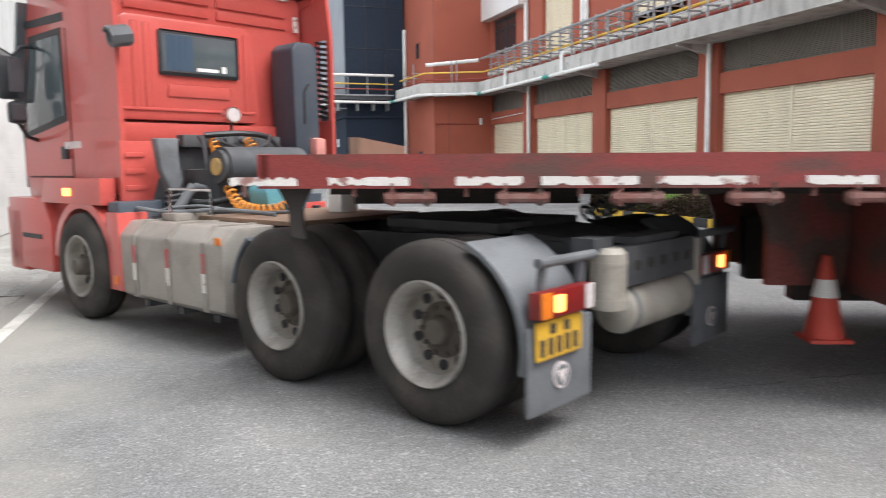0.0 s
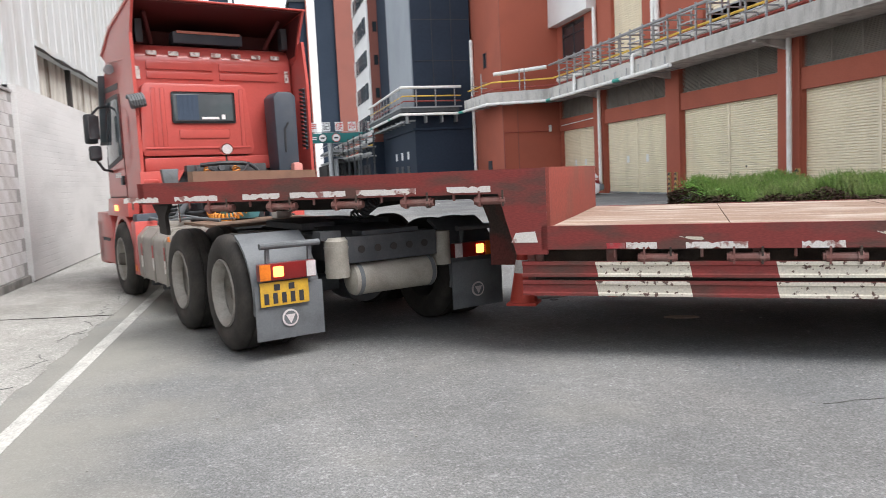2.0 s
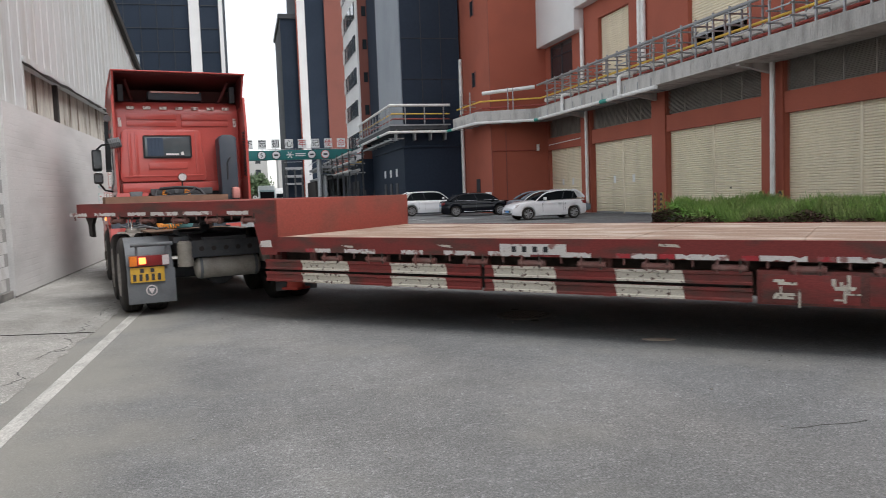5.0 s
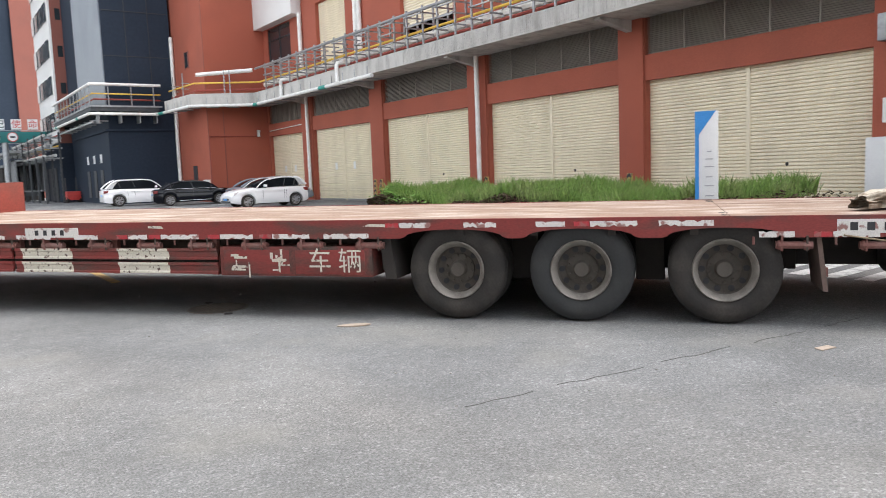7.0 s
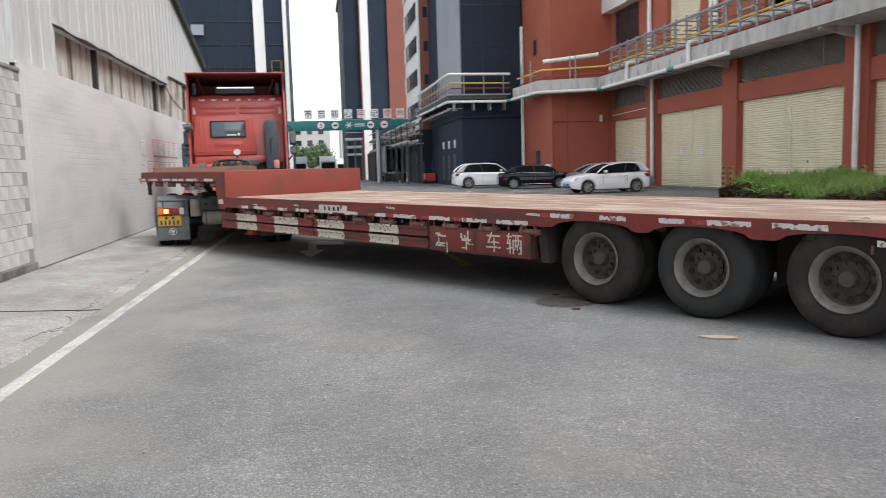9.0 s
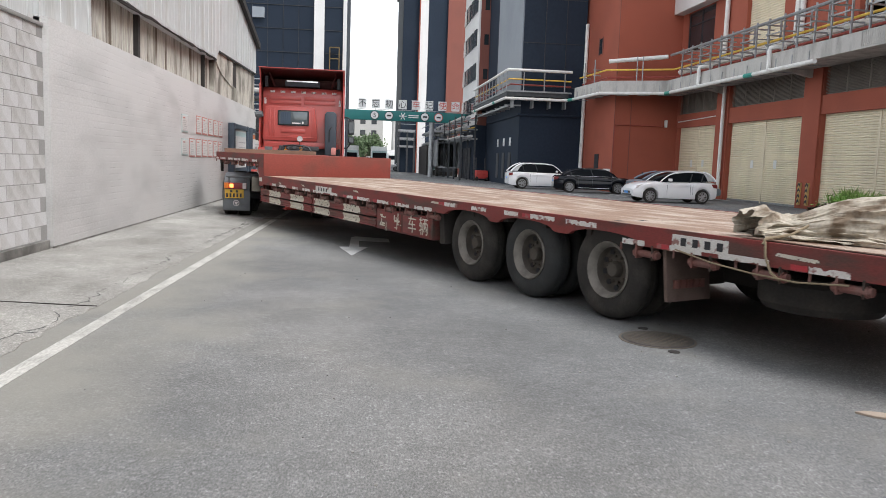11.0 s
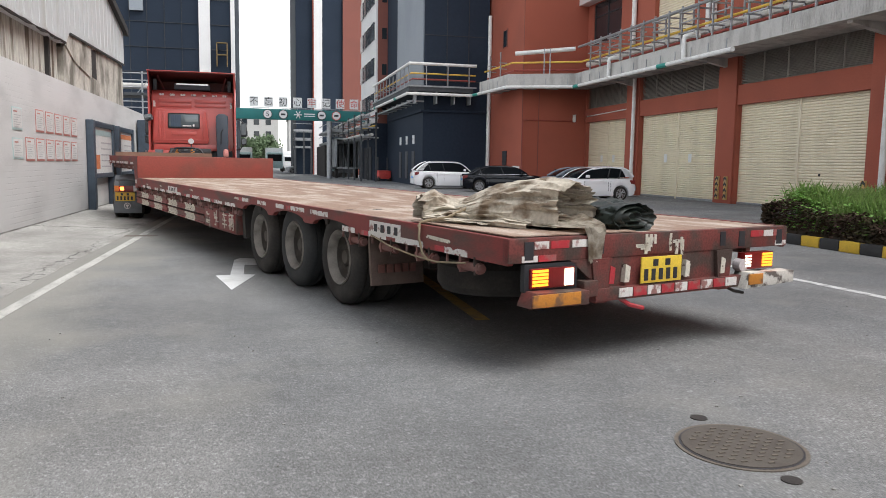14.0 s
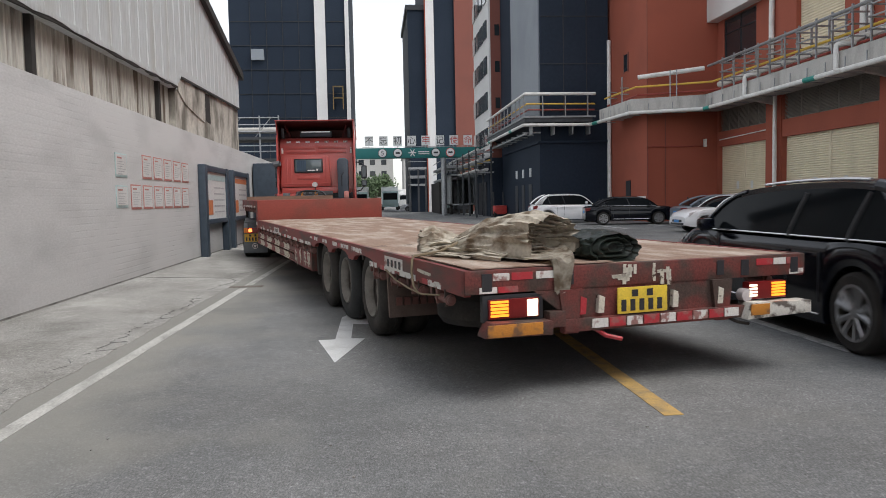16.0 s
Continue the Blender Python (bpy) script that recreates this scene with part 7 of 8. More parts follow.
for pts, r, m_ in (
        ([(-0.36, 3.1, 1.82), (-0.4, 2.95, 1.72), (-0.42, 2.86, 1.4), (-0.38, 2.8, 1.1)], 0.022, BLACKP),
        ([(-0.3, 3.1, 1.84), (0.1, 2.98, 1.86), (0.45, 3.0, 1.8), (0.6, 2.9, 1.5)], 0.03, BLACKP),
        ([(-0.6, 3.05, 1.2), (-0.5, 2.7, 1.18), (-0.2, 2.5, 1.25), (0.1, 2.4, 1.15)], 0.025, CHASSIS),
        ([(-1.05, 3.1, 1.14), (-0.9, 2.75, 1.1), (-0.7, 2.2, 1.13), (-0.55, 1.6, 1.1)], 0.02, FENDER),
        ([(-0.9, 2.9, 1.12), (-0.75, 2.5, 1.16), (-0.5, 2.1, 1.1), (-0.4, 1.5, 1.12)], 0.014, FENDER),
        ([(-0.2, 3.0, 1.78), (-0.05, 2.8, 1.7), (0.2, 2.75, 1.74), (0.35, 2.9, 1.85)], 0.018, BLACKP)):
    kp("pipe_run", T([p for p in smooth(pts, 5)], r, 8), m_)
kp("battery_tray", B((-1.0, -0.66, 2.5, 2.74, 1.03, 1.1), bev=0.01), ALU, "bright metal tray")
for x in (-0.18, 0.02, 0.2):
    kp("connector", C(((x, 3.2, 1.8), (x, 3.12, 1.8), 0.045, 14)), FENDER, "round hose connector")


def hung_coil(pts, turns, r, wire):
    """A spiral hose hung along a curve."""
    line = smooth(pts, 24)
    n = turns * 8
    out = []
    for k in range(n + 1):
        f = k / n * (len(line) - 1)
        i = min(int(f), len(line) - 2)
        p = line[i].lerp(line[i + 1], f - i)
        d = (line[i + 1] - line[i]).normalized()
        u = d.cross(Vector((1, 0, 0))).normalized()
        w = d.cross(u)
        out.append(p + (u * math.cos(k * math.tau / 8) + w * math.sin(k * math.tau / 8)) * r)
    return T(out, wire, 5)


kp("coil_hose", hung_coil([(-0.2, 3.1, 1.78), (-0.3, 2.8, 1.5), (-0.42, 2.4, 1.2), (-0.4, 2.1, 1.12), (-0.2, 1.95, 1.14), (0.0, 1.95, 1.3)], 26, 0.045, 0.012), COILORANGE, "orange spiral air hose")
kp("coil_hose", hung_coil([(0.22, 3.1, 1.78), (0.2, 2.9, 1.62), (0.16, 2.7, 1.5)], 9, 0.05, 0.013), COILORANGE, "orange spiral air hose")
kp("washing_tank", P([(-0.3, 1.08), (0.12, 1.08), (0.16, 1.2), (0.08, 1.42), (-0.04, 1.47), (-0.22, 1.44), (-0.34, 1.3)], "y", 2.02, 2.34, 0.05), TOOLBLUE, "pale blue plastic water tank")
kp("oil_can", B((0.2, 0.42, 1.6, 1.8, 1.07, 1.32), bev=0.03), SIGNWHITE, "white plastic can on the deck board")
kp("rack_rail", T([(-0.95, 2.65, 1.1), (-0.95, 2.65, 1.32), (-0.95, 1.95, 1.32), (-0.95, 1.95, 1.1)], 0.014, 6), CHROME, "chrome rack rail")
kp("rag", B((1.12, 1.28, 3.08, 3.26, 1.6, 1.84), bev=0.06), mat("faded pink plastic", (0.6, 0.25, 0.22), 0.6), "faded pink can on the fairing")
kp("front_grille", B((-1.0, 1.0, 5.92, 5.97, 1.3, 2.1), bev=0.01), BLACKP)
kp("windscreen", P([(5.84, 2.35), (5.92, 2.3), (5.64, 3.4), (5.58, 3.4)], "x", -1.1, 1.1), CABGLASS)
kp("front_bumper", B((-1.24, 1.24, 5.5, 6.0, 0.35, 1.1), bev=0.06), CABRED, "", cabp)

# ---- load on the deck and the cone under the neck ----
def gathered(bm, a, bend, b, profile, seed, flat=0.8, pleat=0.2):
    """A gathered length of cloth on a bent line from a to b: pleats run along it and draw together where it is tied, both ends gape."""
    rng = random.Random(seed)
    n, k = 64, 120
    a, bend, b = Vector(a), Vector(bend), Vector(b)
    off = Vector((rng.uniform(0, 50), rng.uniform(0, 50), rng.uniform(0, 50)))
    ts, rs = [p[0] for p in profile], [p[1] for p in profile]
    rings, ways = [], []
    for i in range(n + 1):
        t = i / n
        r0 = float(np.interp(t, ts, rs))
        c = a * (1 - t) ** 2 + bend * 2 * t * (1 - t) + b * t * t
        d = ((bend - a) * (1 - t) + (b - bend) * t).normalized()
        side = Vector((d.y, -d.x, 0))
        ways.append(d)
        ring = []
        for j in range(k):
            q = j * math.tau / k
            cs, sn = math.cos(q), math.sin(q)
            turn = Vector((cs, sn, 0))
            big = 1 - abs(noise.noise(turn * 1.2 + Vector((0, 0, t * 1.7)) + off)) * 3.2
            mid = 1 - abs(noise.noise(turn * 2.6 + Vector((0, 0, t * 3.2)) + off * 2)) * 3.0
            tiny = 1 - abs(noise.noise(turn * 5.5 + Vector((0, 0, t * 8.0)) + off * 3)) * 2.6
            r = r0 * (0.84 + pleat * big + pleat * 0.7 * mid + pleat * 0.28 * tiny)
            z = r * sn * flat
            z = z + r0 * flat * 0.8 if sn > -0.25 else 0.004 + 0.05 * max(0.0, z + r0)
            ring.append(bm.verts.new(c + side * (r * cs * 1.15) + d * (0.22 * r0 * mid) + Vector((0, 0, max(0.004, z)))))
        rings.append(ring)
    for u, v in zip(rings, rings[1:]):
        for j in range(k):
            bm.faces.new((u[j], u[(j + 1) % k], v[(j + 1) % k], v[j]))
    for ring, d in ((rings[-1], -ways[-1]), (rings[0], ways[0])):
        prev = ring
        mid = sum((v.co for v in ring), Vector()) / k
        for q in range(1, 12):
            f = 1 - q * 0.085
            depth = 0.02 + 0.1 * (q % 2) + 0.02 * q
            nxt = []
            for j, v in enumerate(ring):
                w = noise.noise(Vector((math.cos(j * math.tau / k) * 2.4, math.sin(j * math.tau / k) * 2.4, q * 0.8 + seed)))
                nxt.append(bm.verts.new(mid + (v.co - mid) * (f + 0.1 * w) + d * (depth + 0.09 * w)))
            for j in range(k):
                bm.faces.new((prev[j], prev[(j + 1) % k], nxt[(j + 1) % k], nxt[j]))
            prev = nxt
        bm.faces.new(prev)


def limp_sheet(bm, corners, drop, seed, n=22):
    """A loose sheet between four corners, rippled, with an uneven rim; it falls away past the deck's rear edge."""
    p00, p10, p11, p01 = (Vector(c) for c in corners)
    g = []
    for i in range(n + 1):
        row = []
        for j in range(n + 1):
            u, v = i / n, j / n
            rim = 0.05 * noise.noise(Vector((u * 3, v * 3, seed)))
            p = p00 * (1 - u) * (1 - v) + p10 * u * (1 - v) + p11 * u * v + p01 * (1 - u) * v
            p = p + Vector((rim, rim * 0.7, 0))
            p.z += 0.022 * (1 - abs(noise.noise(Vector((u * 2.2 + seed, v * 5, 1)))) * 2.4) + 0.02
            if drop and p.y < -0.03:
                p.z -= (-0.03 - p.y) * 1.4
                p.y = -0.05 + 0.12 * (p.y + 0.03)
            row.append(bm.verts.new(p))
        g.append(row)
    for i in range(n):
        for j in range(n):
            bm.faces.new((g[i][j], g[i + 1][j], g[i + 1][j + 1], g[i][j + 1]))
    bmesh.ops.solidify(bm, geom=bm.faces, thickness=0.007)


def tarp_bundle(parent):
    """A bundle tied at a third of its length, with flat loose folds under and beside it."""
    for nm, make in (
            ("main_roll", lambda bm: gathered(bm, (-1.42, 1.5, 0.02), (-0.98, 1.42, 0.03), (-0.7, 0.3, 0.03), ((0, 0.13), (0.12, 0.15), (0.36, 0.1), (0.62, 0.2), (0.85, 0.235), (1, 0.22)), 41, 0.82, 0.26)),
            ("side_fold", lambda bm: gathered(bm, (-1.45, 1.35, 0.01), (-1.1, 1.2, 0.01), (-0.98, 0.42, 0.01), ((0, 0.07), (0.3, 0.1), (0.5, 0.08), (0.8, 0.13), (1, 0.08)), 42, 0.5, 0.28)),
            ("top_fold", lambda bm: gathered(bm, (-1.08, 1.12, 0.12), (-0.9, 0.95, 0.2), (-0.82, 0.48, 0.19), ((0, 0.04), (0.3, 0.09), (0.8, 0.12), (1, 0.05)), 43, 0.55, 0.26)),
            ("back_fold", lambda bm: gathered(bm, (-1.05, 1.85, 0.01), (-0.7, 1.5, 0.01), (-0.42, 0.85, 0.01), ((0, 0.08), (0.4, 0.13), (0.8, 0.12), (1, 0.06)), 44, 0.8, 0.26)),
            ("skirt", lambda bm: limp_sheet(bm, ((-1.5, 1.45, 0), (-1.28, 0.72, 0), (-0.62, 0.3, 0), (-0.7, 1.6, 0)), False, 3)),
            ("loose_end", lambda bm: limp_sheet(bm, ((-1.12, 0.95, 0.02), (-0.86, -0.2, 0.02), (-0.74, -0.22, 0.02), (-0.46, 0.52, 0.1)), True, 7))):
        bm = bmesh.new()
        make(bm)
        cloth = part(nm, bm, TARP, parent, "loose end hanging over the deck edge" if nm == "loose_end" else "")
        for p in cloth.data.polygons:
            p.use_smooth = True


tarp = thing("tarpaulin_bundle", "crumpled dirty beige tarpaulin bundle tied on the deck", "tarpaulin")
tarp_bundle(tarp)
part("cord", T([(-1.2, 1.02, 0.02), (-1.12, 1.07, 0.14), (-1.02, 1.15, 0.2), (-0.93, 1.24, 0.16), (-0.86, 1.3, 0.01)], 0.012, 6), ROPE, tarp, "yellowish tie cord")
part("cord", T([(-1.585, 1.2, -0.02), (-1.56, 1.2, 0.02), (-1.35, 1.12, 0.06), (-1.15, 1.08, 0.15), (-1.02, 1.12, 0.2)], 0.012, 6), ROPE, tarp)
roll = thing("dark_tarpaulin_roll", "rolled dark olive tarpaulin lying on the deck", "tarpaulin")
bm = bmesh.new()
n, k = 22, 40
rings = []
for i in range(n + 1):
    t = i / n
    ring = []
    for j in range(k):
        a = j * math.tau / k
        p = Vector((t * 3, math.cos(a) * 1.5, math.sin(a) * 1.5))
        r = 0.165 * (0.86 + 0.14 * math.sin(math.pi * t)) * (1 + 0.26 * (1 - abs(noise.noise(p * 1.7 + Vector((4, 4, 4)))) * 2))
        ring.append(bm.verts.new((-0.22 + 0.1 * t + r * 1.4 * math.cos(a), 0.1 + 0.75 * t, max(0.002, 0.1 + r * 0.72 * math.sin(a)))))
    rings.append(ring)
for a, b in zip(rings, rings[1:]):
    for j in range(k):
        bm.faces.new((a[j], a[(j + 1) % k], b[(j + 1) % k], b[j]))
bm.faces.new(rings[-1])
prev = rings[0]
for q in range(1, 6):
    ring = [bm.verts.new((-0.22 + (v.co.x + 0.22) * (1 - q * 0.17), 0.1 + (0.04 if q % 2 else 0.0), 0.12 + (v.co.z - 0.12) * (1 - q * 0.17))) for v in rings[0]]
    for j in range(k):
        bm.faces.new((prev[j], prev[(j + 1) % k], ring[(j + 1) % k], ring[j]))
    prev = ring
bm.faces.new(prev)
part("roll", bm, TARPDARK, roll)
cone = thing("traffic_cone", "red traffic cone with a white band hung under the gooseneck", "traffic cone")
part("base", B((-0.14, 0.14, -0.14, 0.14, 0, 0.03), bev=0.012), CONERED, cone)
part("cone_body", C(((0, 0, 0.03), (0, 0, 0.58), 0.13, 24, 0.03)), CONERED, cone)
part("white_band", C(((0, 0, 0.3), (0, 0, 0.42), 0.084, 24, 0.062)), SIGNWHITE, cone)


# ---- cars ----
def loft(bm, rings, caps=True):
    vs = [[bm.verts.new(p) for p in r] for r in rings]
    n = len(rings[0])
    for a, b in zip(vs, vs[1:]):
        for k in range(n):
            bm.faces.new((a[k], a[(k + 1) % n], b[(k + 1) % n], b[k]))
    if caps:
        bm.faces.new(vs[0][::-1])
        bm.faces.new(vs[-1])


def car(name, label, paint, L, W, H, belt, r, axles, roofline, alloy=0, m=None, group="parked cars", rails=False):
    """A car, x right and y ahead, its rear axle at y = 0. roofline: (y, z) of windscreen foot, roof front, roof rear, rear glass foot."""
    th = thing(name, label, "car", group, m)
    rear = -(L - axles) * 0.46
    nose = rear + L
    (wf, zf), (rf, zrf), (rr, zrr), (gf, zg) = roofline
    e = W / 2
    # lower body: sections along the length, with wheel wells let into the flanks
    tops = smooth([(rear, belt - 0.24), (rear + 0.05, belt - 0.06), (min(gf, rear + 0.35), belt + 0.0), (0.6, belt + 0.01), (wf, zf - 0.02), (wf + 0.5, belt - 0.05), (nose - 0.3, belt - 0.16), (nose - 0.06, belt - 0.3), (nose, belt - 0.46)], 6)

    def top_at(y):
        for p, q in zip(tops, tops[1:]):
            if p.x <= y <= q.x and q.x > p.x:
                return p.y + (q.y - p.y) * (y - p.x) / (q.x - p.x)
        return tops[-1].y if y > nose - 0.1 else tops[0].y
    ra = r * 1.14
    ys = set(np.linspace(rear + 0.02, nose - 0.02, 40))
    for u in (0.0, axles):
        ys |= {u + ra * math.cos(a) for a in np.linspace(0, math.pi, 17)} | {u - ra - 0.004, u + ra + 0.004}
    rings = []
    for y in sorted(ys):
        f = max(0.0, (y - (nose - 0.75)) / 0.75)
        g = max(0.0, (rear + 0.5 - y) / 0.5)
        w = e * (1 - 0.14 * f ** 2.6 - 0.1 * g ** 2.2)
        zt = top_at(y)
        floor_z = 0.21 + 0.1 * f ** 3 + 0.1 * g ** 3
        za = floor_z
        for u in (0.0, axles):
            if abs(y - u) < ra:
                za = max(za, r + math.sqrt(max(0.0, ra * ra - (y - u) ** 2)))
        za = min(za, zt - 0.12)
        h = zt - za
        half = [(0.0, floor_z), (w - 0.3, floor_z), (w - 0.29, za), (w - 0.035, za), (w - 0.01, za + min(0.05, h * 0.2)), (w + 0.0, za + h * 0.45), (w - 0.012, za + h * 0.62), (w - 0.02, za + h * 0.7), (w - 0.012, za + h * 0.76), (w - 0.04, za + h * 0.93), (w - 0.1, zt), (w * 0.5, zt + 0.025), (0.0, zt + 0.035)]
        rings.append([(x, y, z) for x, z in half] + [(-x, y, z) for x, z in half[-2:0:-1]])
    bm = bmesh.new()
    loft(bm, rings)
    body = part("body", bm, paint, th)
    for p in body.data.polygons:
        p.use_smooth = True
    body.data.set_sharp_from_angle(angle=radians(38))
    # glass house: a curved profile with leaning sides, and the painted roof skin over it
    prof = smooth([(wf, zf - 0.03), ((wf + rf) / 2 + 0.03, (zf + zrf) / 2 + 0.05), (rf, zrf - 0.02), ((rf + rr) / 2, max(zrf, zrr) + 0.01), (rr, zrr - 0.02), ((rr + gf) / 2 - 0.05, (zrr + zg) / 2 + 0.05), (gf, zg - 0.03)], 6)

    def lean(z):
        return 0.05 + 0.16 * max(0.0, (z - belt) / (H - belt)) ** 1.25

    def across(p, up=0.0, out=0.0):
        x = e - lean(p.y) + out
        return [(-x, p.x, p.y + up), (-x * 0.6, p.x, p.y + 0.028 + up), (0, p.x, p.y + 0.038 + up), (x * 0.6, p.x, p.y + 0.028 + up), (x, p.x, p.y + up)]
    bm = bmesh.new()
    rows = [[bm.verts.new(v) for v in across(p)] for p in prof]
    for a, b in zip(rows, rows[1:]):
        for k in range(4):
            bm.faces.new((a[k], a[k + 1], b[k + 1], b[k]))
    for k in (0, 4):
        bm.faces.new([q[k] for q in rows])
    bm.faces.new(rows[0] + rows[-1][::-1])
    part("glass_house", bm, CARGLASS, th, "dark tinted windows")
    bm = bmesh.new()
    skin = prof[11:27]
    loft(bm, [across(p, 0.012, 0.012) + [(e - lean(p.y) + 0.016, p.x, p.y - 0.05), (-(e - lean(p.y) + 0.016), p.x, p.y - 0.05)] for p in skin])
    roof = part("roof", bm, paint, th)
    for s in (-1, 1):
        def line(pts, wd, material, nm, lab=""):
            bm = bmesh.new()
            tube(bm, pts, wd, 8)
            part(nm, bm, material, th, lab)

        def edge(p, out=0.0, up=0.0):
            return (s * (e - lean(p.y) + out), p.x, p.y + up)
        line([edge(p) for p in prof[:13]], 0.03, paint, "pillar")
        line([edge(p, -0.01) for p in prof[24:]], 0.06, paint, "pillar")
        bm = bmesh.new()
        strip = prof[23:]
        ga = [bm.verts.new(edge(p, 0.01)) for p in strip]
        gb = [bm.verts.new((s * (e - lean(p.y) + 0.01), p.x + 0.12 + 0.3 * k / len(strip), p.y)) for k, p in enumerate(strip)]
        for k in range(len(strip) - 1):
            bm.faces.new((ga[k], ga[k + 1], gb[k + 1], gb[k]))
        bmesh.ops.solidify(bm, geom=bm.faces, thickness=0.012)
        part("quarter_panel", bm, paint, th)
        mid = (rf + rr) / 2 + 0.05
        for y in (mid, 0.12):
            line([(s * (e - lean(z) + 0.004), y - 0.04 * q, z) for q, z in enumerate(np.linspace(belt, zrf - 0.05, 5))], 0.026, BLACKP, "pillar", "black door pillar")
        if rails:
            line([edge(p, -0.03, 0.045) for p in prof[14:24]], 0.018, CHROME, "roof_rail", "bright roof rail")
        if rails or paint is CARBLACK:
            line([(s * (e - 0.045), y, belt + 0.02) for y in np.linspace(gf + 0.2, wf - 0.1, 6)], 0.011, CHROME, "belt_trim")
            line([(s * (e - 0.01), y, 0.3) for y in np.linspace(0.5, axles - 0.5, 5)], 0.014, CHROME, "sill_trim")
        for y in (0.5, mid - 0.05, wf - 0.35):
            part("door_line", B((s * (e - 0.008) - 0.012, s * (e - 0.008) + 0.012, y, y + 0.008, 0.42, belt - 0.12)), BLACKP, th)
        for y in (0.7, mid + 0.05):
            part("door_handle", B((s * e - 0.025, s * e + 0.018, y, y + 0.18, belt - 0.17, belt - 0.14), bev=0.008), paint, th)
        part("mirror", B((s * (e + 0.09) - 0.1, s * (e + 0.09) + 0.1, wf - 0.5, wf - 0.36, belt + 0.02, belt + 0.16), bev=0.04), paint, th)
        part("head_lamp", P([(nose - 0.52, belt - 0.12), (nose - 0.2, belt - 0.2), (nose - 0.14, belt - 0.34), (nose - 0.4, belt - 0.27)], "x", s * (e - 0.06), s * (e - 0.42), 0.02), LAMPCLEAR, th, "clear head lamp")
        part("tail_lamp", P([(rear + 0.02, belt - 0.24), (rear + 0.26, belt - 0.2), (rear + 0.3, belt - 0.05), (rear + 0.04, belt - 0.06)], "x", s * (e - 0.035), s * (e - 0.32), 0.015), LAMPRED, th, "red tail lamp")
    part("grille", B((-0.42, 0.42, nose - 0.08, nose + 0.004, belt - 0.56, belt - 0.46), bev=0.01), BLACKP, th)
    part("lower_grille", B((-0.6, 0.6, nose - 0.12, nose + 0.004, 0.3, 0.38), bev=0.01), BLACKP, th)
    part("front_plate", B((-0.22, 0.22, nose, nose + 0.02, 0.4, 0.5)), SIGNBLUE, th, "blue plate")
    part("rear_plate", B((-0.22, 0.22, rear - 0.0, rear + 0.04, 0.62, 0.75)), SIGNBLUE, th, "blue plate")
    wheels = []
    bm = bmesh.new()
    w = 0.22
    lathe(bm, [(r * 0.68, 0.01), (r * 0.9, 0.0), (r * 0.98, 0.03), (r, 0.06), (r, w - 0.06), (r * 0.95, w), (r * 0.68, w)], 0, 32, True)
    tyre = mesh_of("tyre", bm, TYRE, 40)
    bm = bmesh.new()
    lathe(bm, [(r * 0.68, 0.02), (r * 0.7, 0.012), (r * 0.66, 0.01), (r * 0.62, 0.04), (r * 0.6, 0.16), (0.001, 0.16), (0.001, 0.18), (r * 0.66, 0.18)], 0, 32, True)
    rim = mesh_of("rim", bm, RIMDARK, 40)
    bm = bmesh.new()
    for k in range(5):
        for d in (-0.26, 0.26):
            a = k * math.tau / 5 + d
            a0 = k * math.tau / 5 + d * 0.4
            p0, p1 = Vector((0.03, math.cos(a0) * r * 0.12, math.sin(a0) * r * 0.12)), Vector((0.015, math.cos(a) * r * 0.66, math.sin(a) * r * 0.66))
            cy(bm, p0, p1, r * 0.075, 6, r * 0.085)
    cy(bm, (0.01, 0, 0), (0.06, 0, 0), r * 0.16, 14)
    lathe(bm, [(r * 0.68, 0.008), (r * 0.7, 0.004), (r * 0.63, 0.004), (r * 0.62, 0.02)], 0, 32, True)
    spokes = mesh_of("spokes", bm, ALLOY)
    for right in (False, True):
        for u in (0.0, axles):
            x = e - 0.025 if right else -e + 0.025
            wh = piece("wheel", rim, th, pose(x, u, r, 0, 0, 180 if right else 0))
            piece("tyre", tyre, wh, pose(0, 0, 0))
            piece("spokes", spokes, wh, pose(0, 0, 0))
            wheels.append((wh, x, u, r, right))
    return th, wheels


HATCH = ((2.08, 0.98), (1.22, 1.42), (0.0, 1.46), (-0.6, 1.08))
SEDAN = ((2.75, 0.95), (1.85, 1.41), (0.75, 1.42), (-0.4, 1.02))
SUVR = ((2.6, 1.06), (1.75, 1.62), (0.1, 1.62), (-0.75, 1.12))
car("hatchback", "white compact hatchback parked facing the road", CARWHITE, 4.05, 1.72, 1.5, 0.97, 0.32, 2.5, HATCH, 0, pose(16.1, 36.0, 0, 0, 0, 91))
car("sedan", "black saloon car parked by the red annex", CARBLACK, 4.85, 1.82, 1.46, 0.96, 0.33, 2.8, SEDAN, 0, pose(12.75, 45.9, 0, 0, 0, -100))
car("sedan", "blue grey saloon car parked behind the hatchback", CARGREY, 4.6, 1.78, 1.46, 0.95, 0.32, 2.7, SEDAN, 0, pose(15.4, 40.4, 0, 0, 0, -95))
car("suv", "white sport utility car parked by the dark tower", CARWHITE, 4.6, 1.85, 1.68, 1.06, 0.36, 2.66, SUVR, 1, pose(10.75, 50.3, 0, 0, 0, -92))
car("sedan", "pale saloon car parked far down the street", CARWHITE, 4.6, 1.8, 1.46, 0.95, 0.32, 2.7, SEDAN, 0, pose(8.0, 108, 0, 0, 0, 70))
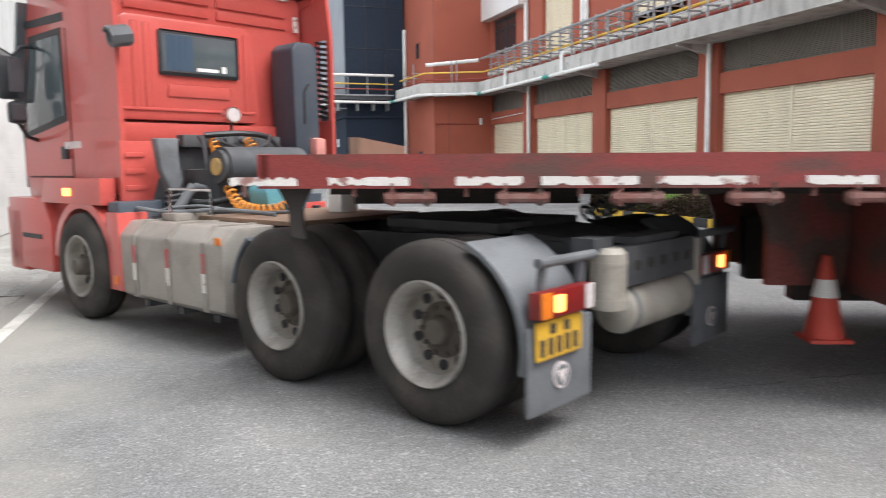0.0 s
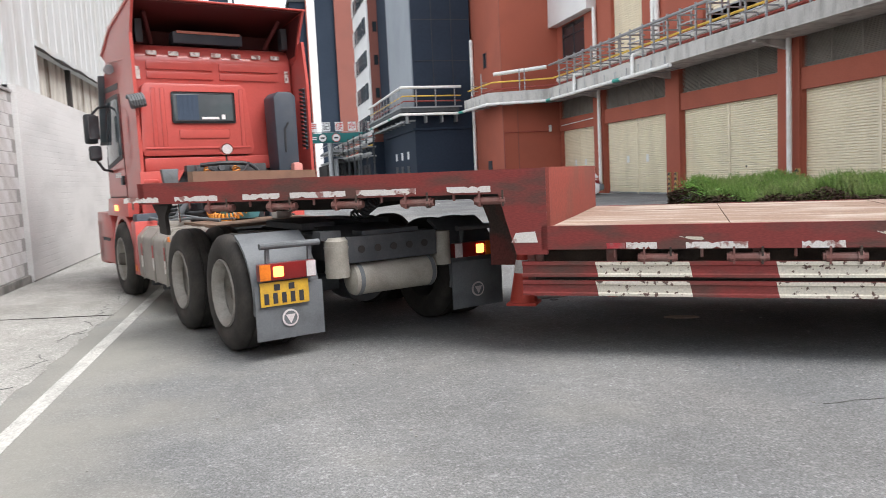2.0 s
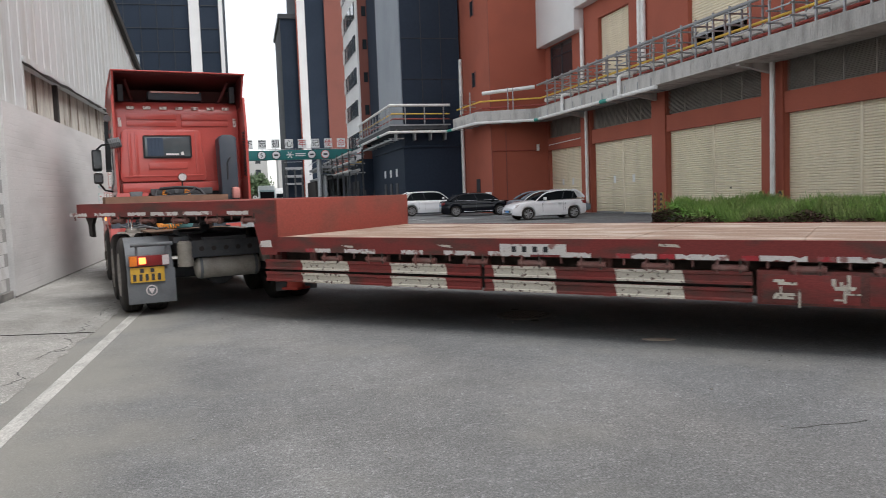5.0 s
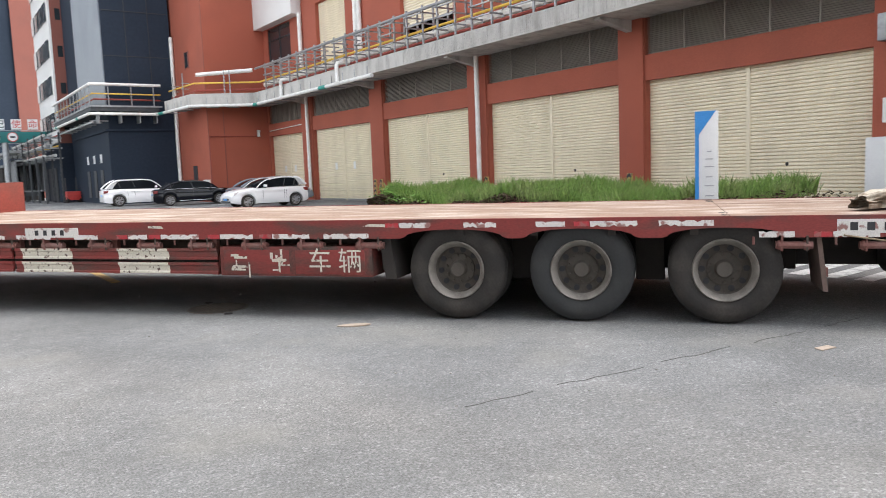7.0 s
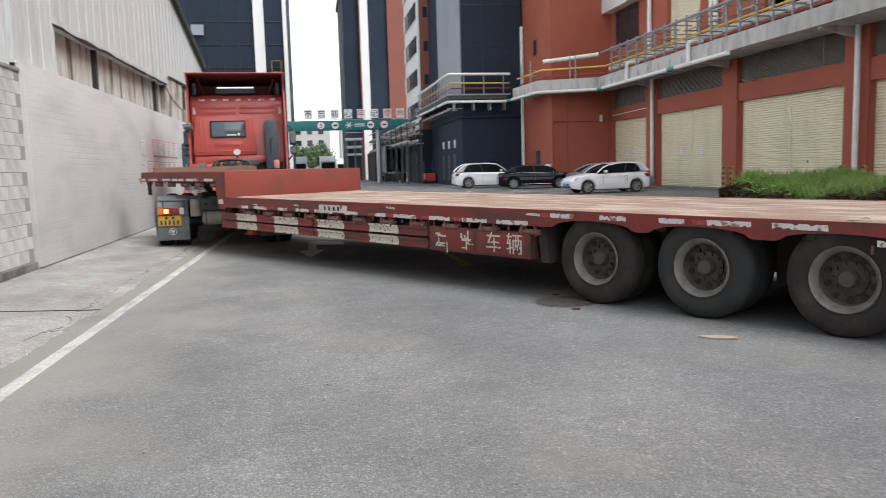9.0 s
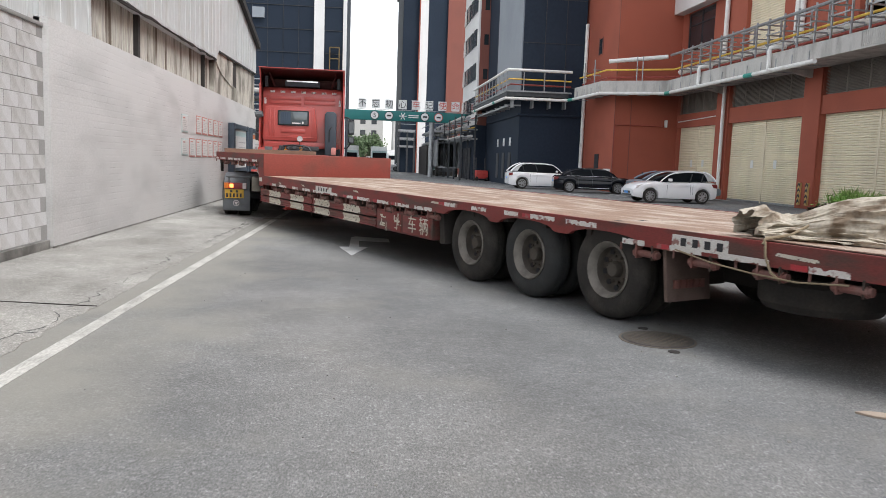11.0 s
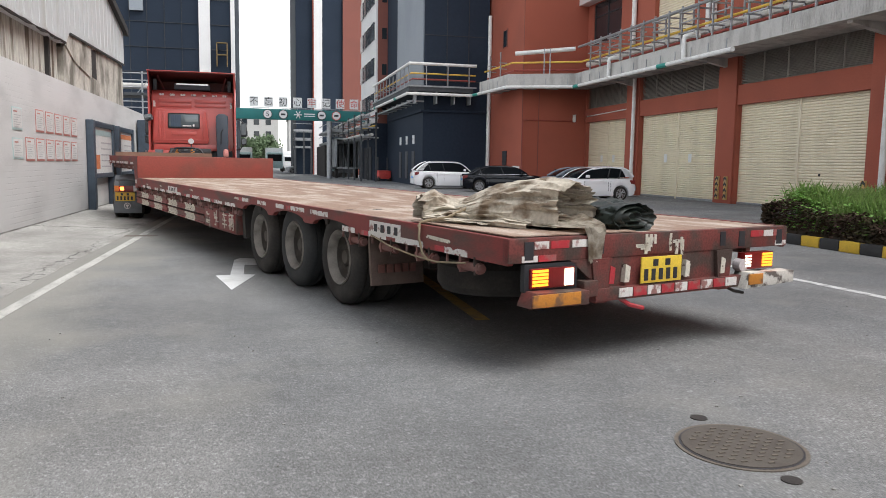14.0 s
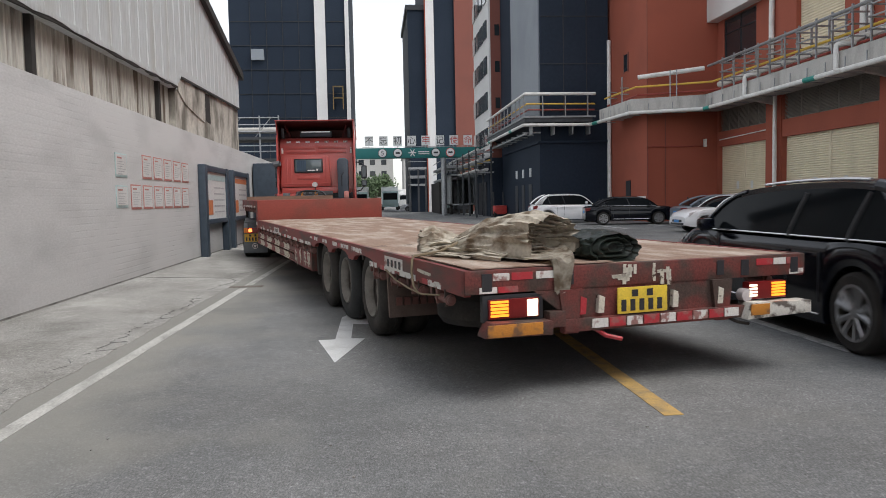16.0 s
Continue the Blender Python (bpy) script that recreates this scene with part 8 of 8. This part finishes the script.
suv, suv_wheels = car("suv", "black sport utility car driving past the trailer", CARBLACK, 5.3, 1.95, 1.58, 1.03, 0.38, 3.1, ((3.25, 1.06), (2.25, 1.53), (-0.1, 1.56), (-0.95, 1.1)), 0, None, "moving cars", rails=True)


# ---- what moves ----
def motions():
    trailer_rows = [
        (0, pose(17.456, -1.391, 0, 0, 0, 67.49)),
        (0.5, pose(16.713, -1.105, 0, 0, 0, 65.57)),
        (1, pose(15.985, -1.006, 0, 0, 0, 63.44)),
        (1.5, pose(15.391, -0.882, 0, 0, 0, 60.65)),
        (2, pose(14.781, -0.654, 0, 0, 0, 58.24)),
        (2.5, pose(14.217, -0.416, 0, 0, 0, 56.26)),
        (3, pose(13.657, -0.211, 0, 0, 0, 54.24)),
        (3.2, pose(13.435, -0.126, 0, 0, 0, 53.47)),
        (5.3, pose(11.046, 1.053, 0, 0, 0, 44.81)),
        (5.5, pose(10.835, 1.199, 0, 0, 0, 44.03)),
        (6, pose(10.344, 1.567, 0, 0, 0, 42.00)),
        (6.5, pose(9.927, 2.007, 0, 0, 0, 40.49)),
        (7, pose(9.475, 2.404, 0, 0, 0, 39.00)),
        (7.5, pose(9.052, 2.730, 0, 0, 0, 37.21)),
        (8, pose(8.608, 3.152, 0, 0, 0, 36.38)),
        (8.5, pose(8.198, 3.661, 0, 0, 0, 34.64)),
        (9, pose(7.760, 4.219, 0, 0, 0, 32.92)),
        (9.5, pose(7.279, 4.767, 0, 0, 0, 31.05)),
        (11.8, pose(5.151, 7.953, 0, 0, 0, 22.94)),
        (12, pose(5.090, 8.051, 0, 0, 0, 22.68)),
        (12.5, pose(4.773, 8.549, 0, 0, 0, 21.27)),
        (13, pose(4.455, 9.195, 0, 0, 0, 20.00)),
        (13.5, pose(4.181, 9.803, 0, 0, 0, 19.03)),
        (14, pose(3.907, 10.359, 0, 0, 0, 18.06)),
        (14.5, pose(3.657, 10.883, 0, 0, 0, 17.10)),
        (15, pose(3.449, 11.405, 0, 0, 0, 16.32)),
        (15.5, pose(3.221, 11.981, 0, 0, 0, 15.50)),
        (16, pose(2.982, 12.668, 0, 0, 0, 14.58)),
    ]
    tractor_rows = [
        (0, pose(1.910, 4.985, 0, 0, 0, 29.23)),
        (0.5, pose(1.400, 5.800, 0, 0, 0, 27.34)),
        (1, pose(0.928, 6.449, 0, 0, 0, 25.73)),
        (1.5, pose(0.714, 7.298, 0, 0, 0, 22.30)),
        (2, pose(0.462, 8.136, 0, 0, 0, 20.42)),
        (2.5, pose(0.211, 8.863, 0, 0, 0, 18.66)),
        (3, pose(-0.014, 9.555, 0, 0, 0, 17.23)),
        (3.2, pose(-0.103, 9.822, 0, 0, 0, 16.87)),
        (5.3, pose(-0.838, 12.923, 0, 0, 0, 11.53)),
        (5.5, pose(-0.887, 13.229, 0, 0, 0, 11.00)),
        (6, pose(-0.944, 14.004, 0, 0, 0, 9.74)),
        (6.5, pose(-1.030, 14.735, 0, 0, 0, 8.56)),
        (7, pose(-1.147, 15.412, 0, 0, 0, 7.47)),
        (7.5, pose(-1.158, 16.064, 0, 0, 0, 6.42)),
        (8, pose(-1.409, 16.632, 0, 0, 0, 5.40)),
        (8.5, pose(-1.403, 17.439, 0, 0, 0, 4.38)),
        (9, pose(-1.425, 18.277, 0, 0, 0, 3.34)),
        (9.5, pose(-1.441, 19.115, 0, 0, 0, 2.97)),
        (11.8, pose(-1.457, 23.380, 0, 0, 0, 0.65)),
        (12, pose(-1.450, 23.507, 0, 0, 0, 0.97)),
        (12.5, pose(-1.383, 24.158, 0, 0, 0, 1.88)),
        (13, pose(-1.355, 24.934, 0, 0, 0, 1.59)),
        (13.5, pose(-1.360, 25.638, 0, 0, 0, 1.62)),
        (14, pose(-1.366, 26.285, 0, 0, 0, 0.99)),
        (14.5, pose(-1.349, 26.893, 0, 0, 0, 0.87)),
        (15, pose(-1.338, 27.482, 0, 0, 0, 0.20)),
        (15.5, pose(-1.336, 28.124, 0, 0, 0, -0.13)),
        (16, pose(-1.317, 28.882, 0, 0, 0, -0.53)),
    ]
    suv_rows = [(0, pose(6.1, -70, 0)), (8, pose(6.1, -36, 0)), (14.6, pose(6.1, 4.7, 0)), (15.2, pose(6.1, 8.46, 0)), (16, pose(6.1, 13.35, 0))]
    walk(trailer, trailer_rows)
    walk(tractor, tractor_rows)
    walk(suv, suv_rows)
    walk(tarp, [(t, m @ pose(0, 0.02, 0.972, 0.45, 0, 0)) for t, m in trailer_rows])
    walk(roll, [(t, m @ pose(0, 0.02, 0.97, 0.45, 0, 0)) for t, m in trailer_rows])
    walk(cone, [(t, m @ pose(-0.8, 14.28, 0.3)) for t, m in trailer_rows])

    def rolling(rows, wheels):
        """Turn each wheel by the way that its axle has gone."""
        ts = [t for t, m in rows]
        for wh, x, u, r, right in wheels:
            ps = [m @ Vector((x, u, 0)) for t, m in rows]
            gone = [0.0]
            for a, b in zip(ps, ps[1:]):
                gone.append(gone[-1] + (b - a).length)
            out = []
            step = 0.25 if rows is not suv_rows else 0.05
            for k in range(int(16 / step) + 1):
                t = k * step
                deg = math.degrees(np.interp(t, ts, gone) / r)
                out.append((t, pose(x, u, r, deg if right else -deg, 0, 180 if right else 0)))
            walk(wh, out)

    rolling(trailer_rows, trailer_wheels)
    rolling(tractor_rows, tractor_wheels)
    rolling(suv_rows, suv_wheels)


motions()
